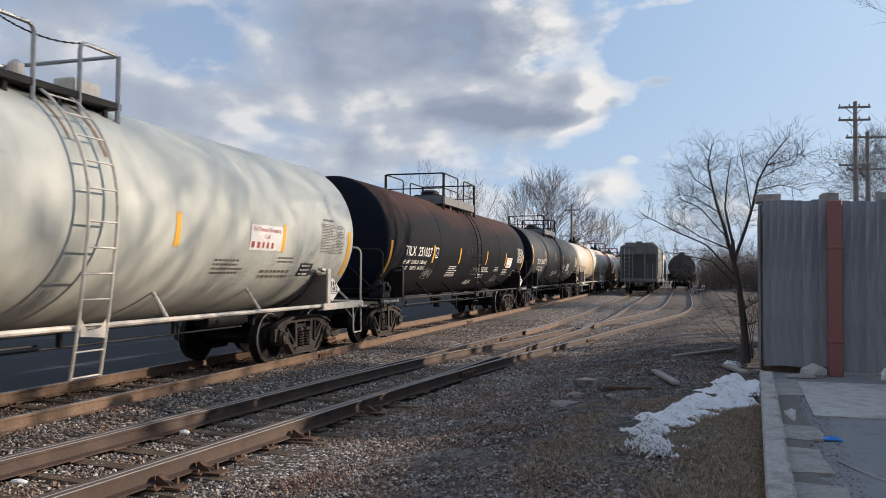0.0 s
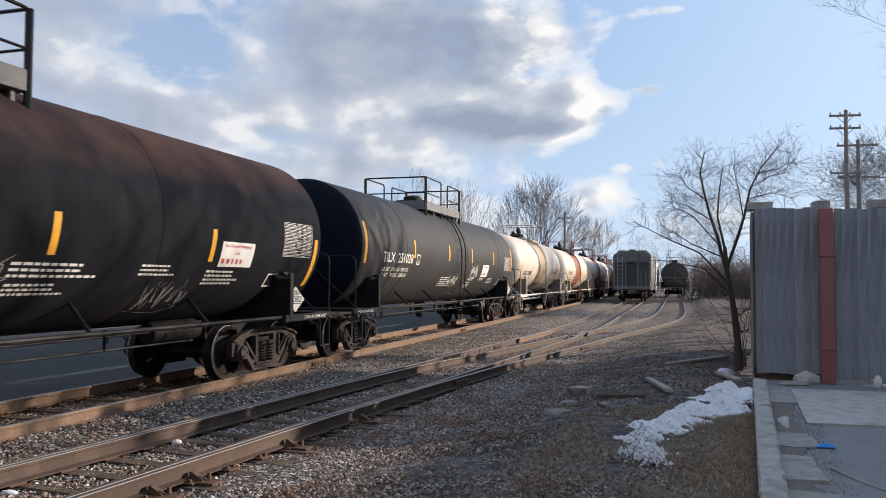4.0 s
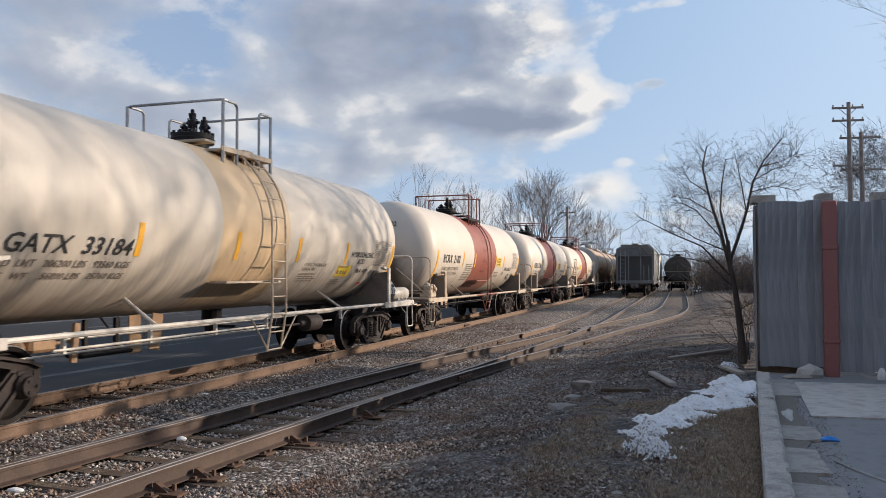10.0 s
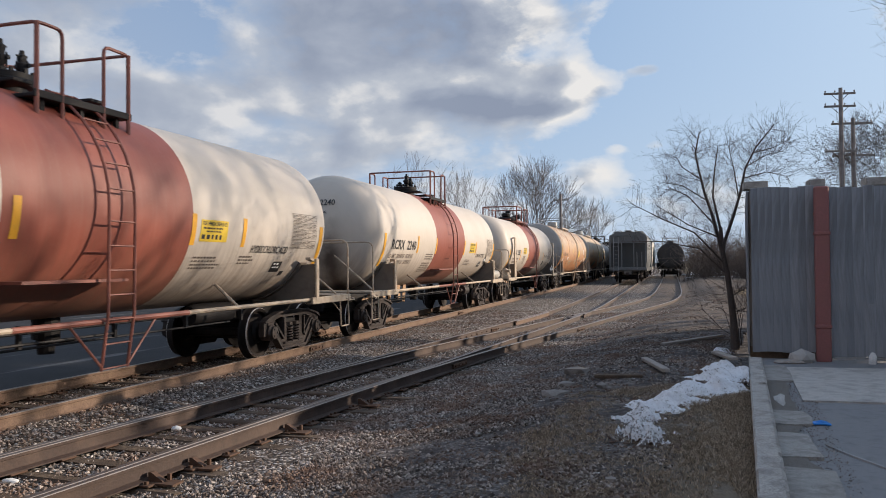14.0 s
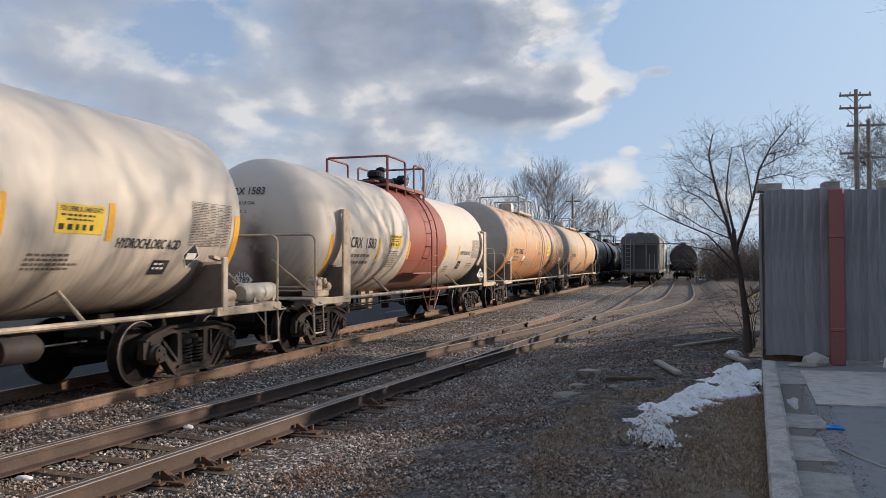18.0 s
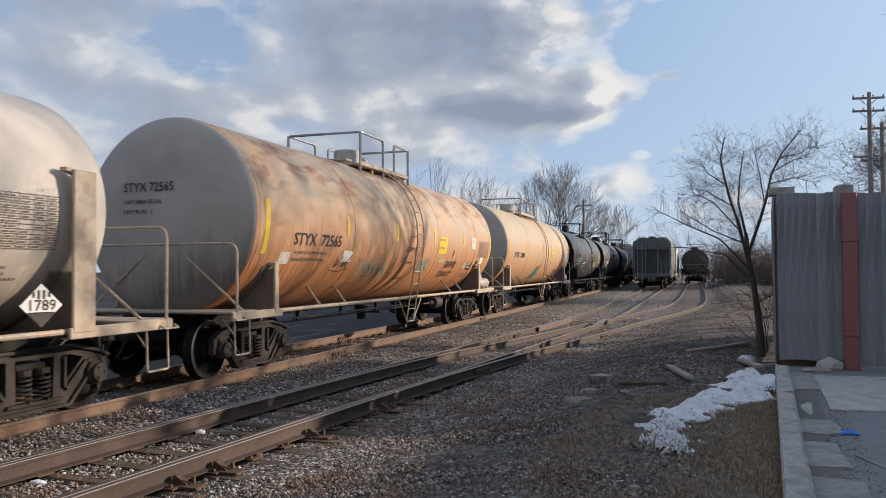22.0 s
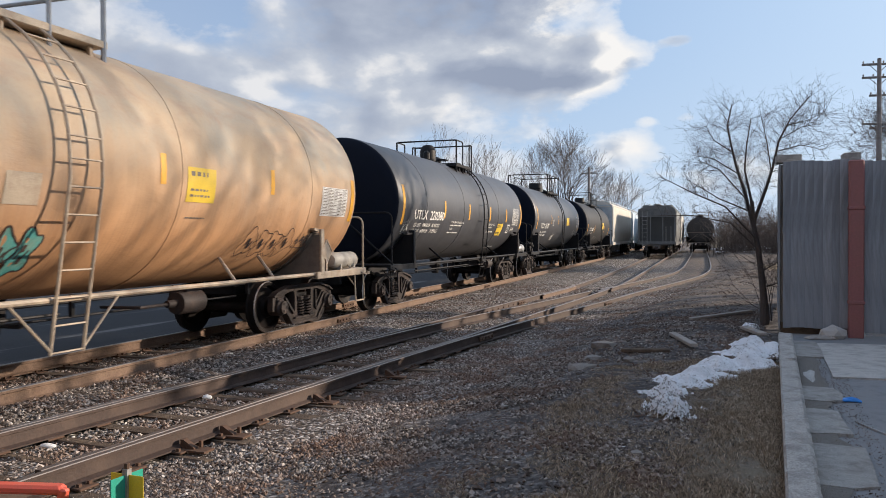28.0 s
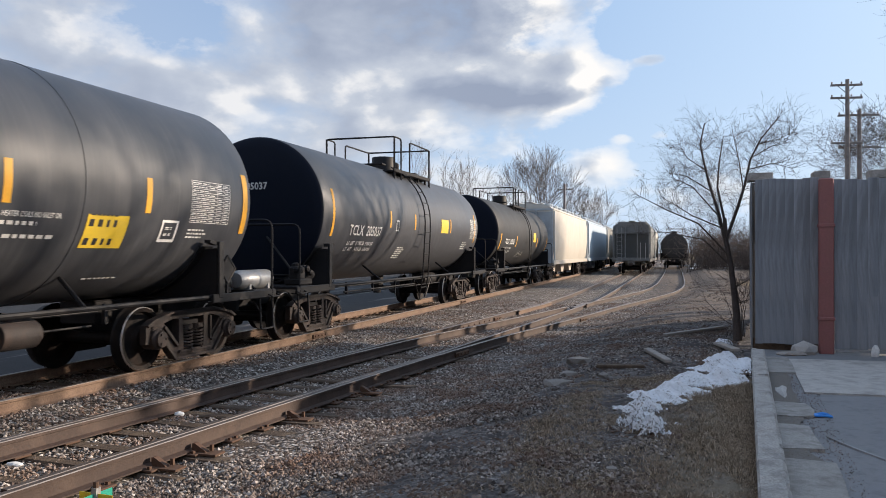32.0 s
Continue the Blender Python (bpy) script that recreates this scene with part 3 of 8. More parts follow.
# ---- ground and tracks ----
def ease(a, b, x):
    t = min(1.0, max(0.0, (x - a) / (b - a)))
    return t * t * (3 - 2 * t)


def along(table, y):
    """Smooth value at y from a short table of (y, value)."""
    if y <= table[0][0]:
        s = (table[1][1] - table[0][1]) / (table[1][0] - table[0][0])
        return table[0][1] + s * (y - table[0][0])
    if y >= table[-1][0]:
        return table[-1][1]
    for i in range(len(table) - 1):
        (y0, v0), (y1, v1) = table[i], table[i + 1]
        if y <= y1:
            p = table[max(i - 1, 0)]
            q = table[min(i + 2, len(table) - 1)]
            m0 = (v1 - p[1]) / (y1 - p[0])
            m1 = (q[1] - v0) / (q[0] - y0)
            t, h = (y - y0) / (y1 - y0), y1 - y0
            return (2 * t**3 - 3 * t * t + 1) * v0 + (t**3 - 2 * t * t + t) * h * m0 + (3 * t * t - 2 * t**3) * v1 + (t**3 - t * t) * h * m1


TRACK_A = -8.08           # centre of the train's track
GAUGE = 0.7525            # half the distance between the rails' centres
SIDING_Z = -0.08          # top of the siding's rails
TRACK_B = ((0.0, -5.83), (26.0, -3.68), (31.0, -3.46), (38.0, -3.41), (60.0, -3.40))
TRACK_C = ((0.0, -5.83), (5.8, -5.35), (11.2, -4.85), (13.4, -4.58), (16.3, -4.16), (20.0, -3.47), (22.65, -3.02), (26.6, -2.4), (30.4, -1.68), (37.0, -0.66),
           (44.2, -0.2), (57.0, -0.06), (74.0, 0.0))


def ground_z(x, y):
    e = x - (-5.35 + 0.083 * (min(y, 26.0) - 5.84))
    bed = -0.305 + 0.03 * ease(1.15, 1.5, abs(e)) + 0.075 * ease(11.0, 22.0, y)
    right = bed + 0.325 * ease(1.5, 4.6, e) * (ease(1.0, 2.7, x - along(TRACK_C, y)) if y > 12 else 1.0)
    left = -0.21 + 0.07 * ease(0.78, 0.95, abs(x - TRACK_A)) - 0.2 * ease(9.4, 10.2, -x)
    return left + (right - left) * ease(-1.6, -0.85, e)


def ground_lines(lo, hi, step, far):
    dense = list(np.arange(lo, hi + 1e-6, step))
    out = [step * 1.5 ** k for k in range(1, 30)]
    after, v = [], 0.0
    for s in out:
        v += s
        if v > far:
            break
        after.append(v)
    return [lo - a for a in reversed(after)] + dense + [hi + a for a in after]


def build_ground():
    xs, ys = ground_lines(-13.0, 4.0, 0.2, 2500.0), ground_lines(-2.0, 40.0, 0.25, 2500.0)
    verts, faces = [], []
    for y in ys:
        for x in xs:
            z = ground_z(x, y)
            if -10 < x < 4 and -2 < y < 60:
                z += 0.03 * noise.noise((x * 0.9, y * 0.9, 0)) + 0.012 * noise.noise((x * 4, y * 4, 3))
            if x > 0.4 and y < 16:
                z -= 0.04
            verts.append((float(x), float(y), z))
    w = len(xs)
    for j in range(len(ys) - 1):
        for i in range(w - 1):
            faces.append((j * w + i, j * w + i + 1, j * w + w + i + 1, j * w + w + i))
    m = Mesh().add(verts, faces)
    thing("ground", "dark cinder dirt and crushed stone railway yard ground", "ground", kind="structure", data=m.data("ground", GROUND, True))


RAIL_PROFILE = ((-0.07, -0.172), (0.07, -0.172), (0.07, -0.16), (0.012, -0.142), (0.009, -0.045), (0.035, -0.035), (0.036, -0.007), (0.029, 0.0),
                (-0.029, 0.0), (-0.036, -0.007), (-0.035, -0.035), (-0.009, -0.045), (-0.012, -0.142), (-0.07, -0.16))


def rail_mesh(points):
    """A rail swept along points (x, y, z of its top)."""
    m = Mesh()
    n = len(RAIL_PROFILE)
    verts, faces, mats = [], [], []
    for i, (x, y, z) in enumerate(points):
        a, b = points[max(i - 1, 0)], points[min(i + 1, len(points) - 1)]
        d = Vector((b[0] - a[0], b[1] - a[1])).normalized()
        for u, w in RAIL_PROFILE:
            verts.append((x + d.y * u, y - d.x * u, z + w))
    for i in range(len(points) - 1):
        for k in range(n):
            faces.append((i * n + k, i * n + (k + 1) % n, i * n + n + (k + 1) % n, i * n + n + k))
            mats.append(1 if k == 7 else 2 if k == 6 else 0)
    faces += [tuple(range(n)), tuple(reversed(range((len(points) - 1) * n, len(points) * n)))]
    mats += [0, 0]
    m.v, m.f, m.m = verts, [tuple(reversed(f)) for f in faces], mats
    return m


def rail_line(table, off, y0, y1, z, step=1.0):
    out, y = [], y0
    while y < y1:
        out.append((along(table, y) + off, y, z))
        y += step if y < 80 else 8.0
    return [*out, (along(table, y1) + off, y1, z)]


def joint_bar(m, x, y, z, d, side):
    """A bolted splice on a rail's web."""
    m.box((x + side * 0.035, y, z - 0.095), (0.035, 0.62, 0.085), (0, 0, -math.degrees(d)), bevel=0.008)
    for k in range(4):
        s = -0.24 + 0.16 * k
        m.lathe([(0.019, 0.05 * side), (0.019, 0.075 * side)] if side > 0 else [(0.019, -0.075), (0.019, -0.05)], "x", (x + math.sin(d) * s, y + s, z - 0.09), 6)


def track(name, label, table, y0, y1, z, rails, side=RAIL_SIDE):
    root = thing(name, label, "railway track", kind="structure")
    for off, a, b in rails:
        line = rail_line(table, off, a, b, z)
        part("rail", rail_mesh(line), [side, RAIL_TOP, RAIL_GLINT], root, "rust-brown steel rail with a worn top")
    return root


def build_tracks():
    straight = ((0.0, TRACK_A), (100.0, TRACK_A))
    a = track("track_1", "rusty main track on wooden ties in crushed stone", straight, -40, 260, 0.0, [(-GAUGE, -40, 260), (GAUGE, -40, 260)])
    b = track("track_2", "rusty siding track with a turnout", TRACK_B, -30, 200, SIDING_Z, [(-GAUGE, -30, 200), (GAUGE, 26.9, 200)], RAIL_DARK)
    c = track("track_3", "rusty diverging siding track curving to a parked tank car", TRACK_C, -30, 200, SIDING_Z, [(GAUGE, -30, 200), (-GAUGE, 26.4, 200)], RAIL_DARK)
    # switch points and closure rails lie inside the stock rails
    part("switch_rail", rail_mesh([(along(TRACK_C, y) - GAUGE + 0.085 * (1 - ease(9, 16, y)) * (y < 16), y, SIDING_Z) for y in np.arange(4.6, 26.0, 0.8)]), [RAIL_DARK, RAIL_TOP, RAIL_GLINT], b)
    part("switch_rail", rail_mesh([(along(TRACK_B, y) + GAUGE - 0.085 * (1 - ease(9, 13, y)) * (y < 13), y, SIDING_Z) for y in np.arange(4.6, 26.3, 0.8)]), [RAIL_DARK, RAIL_TOP, RAIL_GLINT], c)
    frog = Mesh()
    frog.box((-3.02, 26.3, SIDING_Z - 0.03), (0.14, 2.2, 0.05), (0, 0, -6), bevel=0.01)
    part("frog", frog, RAIL_TOP, b, "worn steel crossing frog")
    for off, line in ((-1.43, TRACK_B), (1.43, TRACK_C)):
        g = Mesh()
        sgn = 1 if off < 0 else -1
        pts = [(along(line, y) + off / 1.43 * GAUGE + sgn * 0.085, y, SIDING_Z - 0.01) for y in np.arange(23.4, 28.0, 0.9)]
        part("guard_rail", rail_mesh(pts), [RAIL_SIDE, RAIL_TOP, RAIL_GLINT], b)
    # splices
    for parent, table, off, z, spots in ((a, straight, GAUGE, 0.0, (15.2, 27.1)), (a, straight, -GAUGE, 0.0, (18.6,)), (b, TRACK_B, -GAUGE, SIDING_Z, (9.7, 14.6, 21.4)),
                                         (c, TRACK_C, GAUGE, SIDING_Z, (13.8, 21.7))):
        for y in spots:
            m = Mesh()
            joint_bar(m, along(table, y) + off, y, z, math.atan((along(table, y + 0.5) - along(table, y - 0.5))), 1)
            part("joint_bar", m, SPIKE, parent)
    # bolts along the stock rail's web
    bolt = Mesh().lathe([(0.02, 0.0), (0.02, 0.02), (0.012, 0.028)], "x", n=6).data("bolt", SPIKE)
    for k in range(40):
        y = 4.3 + 0.42 * k
        part("bolt", bolt, None, b, at=(along(TRACK_B, y) - GAUGE + 0.011, y, SIDING_Z - 0.09))
    # ties: one mesh, shared
    rng = random.Random(5)
    tie = []
    for k in range(6):
        m = Mesh().box((0, 0, 0), (rng.uniform(2.4, 2.75), rng.uniform(0.19, 0.24), 0.17), bevel=0.022)
        m.v = [(x + 0.05 * rng.uniform(-1, 1), y + 0.02 * rng.uniform(-1, 1), z + 0.012 * rng.uniform(-1, 1)) for x, y, z in m.v]
        tie.append(m.data("tie", TIE))
    longer = Mesh().box((0, 0, 0), (3.7, 0.235, 0.17), bevel=0.018).data("tie", TIE)
    plate = Mesh()
    plate.box((0, 0, 0), (0.32, 0.19, 0.02), bevel=0.005)
    for sx in (-0.1, 0.1):
        for sy in (-0.05, 0.05):
            plate.box((sx, sy, 0.02), (0.03, 0.03, 0.03))
    plate = plate.data("tie_plate", SPIKE)
    for parent, table, z, far in ((a, straight, 0.0, 46), (b, TRACK_B, SIDING_Z, 40)):
        y = 2.2 if parent is b else 4.0
        while y < far:
            x = along(table, y)
            turn = -math.degrees(math.atan(along(table, y + 0.5) - along(table, y - 0.5)))
            wide = parent is b and 12 < y < 30
            drop = rng.uniform(-0.05, 0.0) if parent is b else rng.uniform(-0.03, 0.004)
            t = part("tie", longer if wide else tie[rng.randrange(6)], None, parent, at=(x + (0.5 if wide else 0.0) + rng.uniform(-0.05, 0.05), y, z - 0.172 - 0.094 + drop), rot=(0, 0, turn + rng.uniform(-1.5, 1.5)))
            if y < 24:
                for s in (-GAUGE, GAUGE):
                    part("tie_plate", plate, None, parent, at=(x + s, y, z - 0.182), rot=(0, 0, turn))
            y += rng.uniform(0.5, 0.6)
    y = 30.0
    while y < 46:
        part("tie", tie[0], None, c, at=(along(TRACK_C, y), y, SIDING_Z - 0.262), rot=(0, 0, -math.degrees(math.atan(along(TRACK_C, y + 0.5) - along(TRACK_C, y - 0.5)))))
        y += 0.56


def stones(name, label, count, region, size, sink=0.18, seed=3, mat=None):
    """Loose angular stones as one mesh; region(rng) gives a place."""
    rng = np.random.RandomState(seed)
    base = np.array([(1, 0, 0), (-1, 0, 0), (0, 1, 0), (0, -1, 0), (0, 0, 1), (0, 0, -1)], float)
    tri = np.array([(0, 2, 4), (2, 1, 4), (1, 3, 4), (3, 0, 4), (2, 0, 5), (1, 2, 5), (3, 1, 5), (0, 3, 5)])
    verts, faces = [], []
    k = 0
    for _ in range(count):
        x, y, z = region(rng)
        r = size[0] + (size[1] - size[0]) * rng.rand() ** 2
        v = base * (r * (0.65 + 0.7 * rng.rand(6, 1))) * [1, 0.85, 0.7]
        a = rng.rand() * 6.283
        c, s = math.cos(a), math.sin(a)
        v = v @ np.array([(c, -s, 0), (s, c, 0.35 * rng.randn()), (0.3 * rng.randn(), 0, 1)])
        verts.append(v + [x, y, z + r * (0.5 - sink)])
        faces.append(tri + k)
        k += 6
    me = bpy.data.meshes.new(name)
    me.from_pydata(np.concatenate(verts).tolist(), [], np.concatenate(faces).tolist())
    me.materials.append(mat or BALLAST)
    thing(name, label, "gravel", kind="stuff", data=me)


def bare(x, y):
    """Trodden patches of mud keep few loose stones."""
    return noise.noise((x * 0.75, y * 0.55, 6)) + 0.4 * noise.noise((x * 2.3, y * 2.0, 8)) > 0.02


def build_ballast():
    def shoulder(rng):
        y = 3.5 + 26 * rng.rand() ** 1.7
        x = rng.uniform(-9.7, along(TRACK_C, y) + 2.3)
        while min(abs(abs(x - TRACK_A) - GAUGE), abs(abs(x - along(TRACK_C, y)) - GAUGE), abs(abs(x - along(TRACK_B, y)) - GAUGE)) < 0.1:
            x = rng.uniform(-9.7, along(TRACK_C, y) + 2.3)
        return x, y, ground_z(x, y)

    def cinder(rng):
        y = 3.4 + 14 * rng.rand() ** 1.6
        x = along(TRACK_C, y) + 0.9 + 4.4 * rng.rand() ** 1.25
        while bare(x, y) and rng.rand() < 0.85:
            x = along(TRACK_C, y) + 0.9 + 4.4 * rng.rand() ** 1.25
        return x, y, ground_z(x, y)

    stones("ballast", "loose grey and brown crushed stone between the tracks", 95000, shoulder, (0.008, 0.031), seed=3)
    def yard(rng):
        y = 11 + 40 * rng.rand() ** 1.5
        x = rng.uniform(along(TRACK_C, y) + 1.0, 5.0 + 0.05 * y if y > 17 else 1.1)
        while bare(x, y) and rng.rand() < 0.9:
            x = rng.uniform(along(TRACK_C, y) + 1.0, 5.0 + 0.05 * y if y > 17 else 1.1)
        return x, y, ground_z(x, y)

    stones("debris", "scattered stones and rubble on the worn yard path", 20000, yard, (0.008, 0.03), seed=7, mat=CINDER)
    stones("gravel", "small dark cinders and pebbles beside the siding", 85000, cinder, (0.006, 0.026), seed=4, mat=CINDER)


build_ground()
build_tracks()
build_ballast()

# ---- railway cars ----
def wheelset_mesh():
    m = Mesh()
    m.lathe([(0.07, -1.08), (0.085, -0.9), (0.085, 0.9), (0.07, 1.08)], "x", n=10)
    for s in (-1, 1):
        prof = [(0.10, 0.62), (0.14, 0.64), (0.16, 0.70), (0.34, 0.735), (0.385, 0.70), (0.445, 0.69), (0.482, 0.67), (0.486, 0.685), (0.462, 0.705), (0.457, 0.72), (0.453, 0.816),
                (0.440, 0.834), (0.385, 0.825), (0.36, 0.77), (0.20, 0.79), (0.16, 0.85), (0.10, 0.86)]
        mats = [0, 0, 0, 0, 0, 0, 0, 0, 0, 0, 1, 0, 0, 0, 0, 0]
        if s < 0:
            prof, mats = [(r, -a) for r, a in reversed(prof)], mats[::-1]
        m.lathe(prof, "x", n=36, mats=mats)
    return m.data("wheelset", [WHEEL, TREAD], True)


def side_frame_mesh(s):
    """Cast side frame in the plane of the rail: arched top member, two legs down to the spring seat, triangular windows, flanged edges."""
    m = Mesh()
    x0, x1 = (0.96, 1.055) if s > 0 else (-1.055, -0.96)
    legs = []
    for k in (-1, 1):
        for poly in (((0.96, 0.62), (0.72, 0.67), (0.30, 0.27), (0.30, 0.12), (0.48, 0.12), (0.82, 0.47)),
                     ((0.41, 0.20), (0.39, 0.74), (0.27, 0.74), (0.25, 0.20)),
                     ((1.11, 0.62), (1.12, 0.40), (1.04, 0.40), (1.02, 0.62)),
                     ((0.82, 0.62), (0.82, 0.42), (0.74, 0.44), (0.70, 0.64))):
            legs.append([(k * a, c) for a, c in poly])
    plates = [[(-1.12, 0.56), (-1.11, 0.66), (-0.97, 0.73), (-0.56, 0.82), (0.56, 0.82), (0.97, 0.73), (1.11, 0.66), (1.12, 0.56), (0.94, 0.61), (0.52, 0.71), (-0.52, 0.71), (-0.94, 0.61)],
              [(-0.48, 0.12), (-0.40, 0.23), (0.40, 0.23), (0.48, 0.12)], *legs]
    for k, poly in enumerate(plates):
        m.prism(poly, x0 - 0.0008 * k, x1 + 0.0008 * k, "x")
    # flanges stand proud along the edges
    lo, hi = (x1 - 0.01, x1 + 0.045) if s > 0 else (x0 - 0.045, x0 + 0.01)
    rims = [[(-0.56, 0.79), (-0.56, 0.825), (0.56, 0.825), (0.56, 0.79)], [(-0.48, 0.115), (-0.45, 0.155), (0.45, 0.155), (0.48, 0.115)], [(-0.40, 0.205), (-0.38, 0.24), (0.38, 0.24), (0.40, 0.205)]]
    for k in (-1, 1):
        for poly in (((0.56, 0.79), (0.56, 0.825), (0.98, 0.735), (1.12, 0.665), (1.10, 0.635), (0.96, 0.70)), ((0.485, 0.11), (0.455, 0.14), (0.80, 0.50), (0.835, 0.47)),
                     ((0.44, 0.30), (0.42, 0.335), (0.72, 0.63), (0.75, 0.60)), ((0.42, 0.34), (0.385, 0.34), (0.385, 0.70), (0.42, 0.70))):
            rims.append([(k * a, c) for a, c in poly])
    for poly in rims:
        m.prism(poly, lo, hi, "x")
    return m.data("side_frame", TRUCK)


def cap_mesh(s):
    m = Mesh()
    prof = [(0.15, 0.90), (0.15, 1.10), (0.12, 1.13), (0.115, 1.17), (0.05, 1.175)]
    m.lathe(prof if s > 0 else [(r, -a) for r, a in reversed(prof)], "x", n=14)
    for k in range(3):
        a = k * 2.094
        m.box((s * 1.178, 0.07 * math.cos(a), 0.07 * math.sin(a)), (0.02, 0.035, 0.035))
    m.box((s * 1.0, 0, 0.15), (0.16, 0.22, 0.06), bevel=0.01)
    return m.data("bearing", TRUCK, True)


def spring_mesh():
    pts = [(0.085 * math.cos(a), 0.085 * math.sin(a), 0.24 + 0.30 * a / 37.7) for a in np.arange(0, 37.7, 0.62)]
    m = Mesh().tube(pts, 0.017, 5)
    m.lathe([(0.09, 0.54), (0.09, 0.6)], "z", n=10)
    return m.data("spring", TRUCK, True)


def bolster_mesh():
    m = Mesh()
    m.prism([(-1.0, 0.5), (-0.5, 0.42), (0.5, 0.42), (1.0, 0.5), (1.0, 0.66), (-1.0, 0.66)], -0.2, 0.2, "y")
    m.lathe([(0.2, 0.66), (0.2, 0.74)], "z", n=14)
    for s in (-1, 1):
        m.box((0, s * 0.52, 0.36), (1.5, 0.07, 0.12))
        for x in (-0.72, 0.72):
            m.box((x, s * 0.42, 0.42), (0.09, 0.06, 0.22), (s * 12, 0, 0))
    return m.data("truck", STEEL_DARK)


WHEELSET, BOLSTER = wheelset_mesh(), bolster_mesh()
FRAME = {s: side_frame_mesh(s) for s in (-1, 1)}
CAP = {s: cap_mesh(s) for s in (-1, 1)}
SPRING = spring_mesh()
RUNG = Mesh().tube([(0, -0.255, 0), (0, 0.255, 0)], 0.0125, 5)
SIDE, RAIL_X = 1.56, 1.48  # half the width over the end platforms, and of the running rails
HEAD_DEPTH = 0.78
WHEELSETS = []


def truck(parent, y, rolling=True):
    t = part("truck", BOLSTER, None, parent, "brown cast-steel railway truck", at=(0, y, 0))
    for s in (-1, 1):
        part("side_frame", FRAME[s], None, t)
        for dy in (-0.13, 0.13):
            part("spring", SPRING, None, t, at=(s * 1.02, dy, 0))
    for dy in (-0.889, 0.889):
        w = part("wheelset", WHEELSET, None, t, at=(0, dy, 0.457))
        for s in (-1, 1):
            part("bearing", CAP[s], None, t, at=(0, dy, 0.457))
        if rolling:
            WHEELSETS.append((w, dy))
    return t


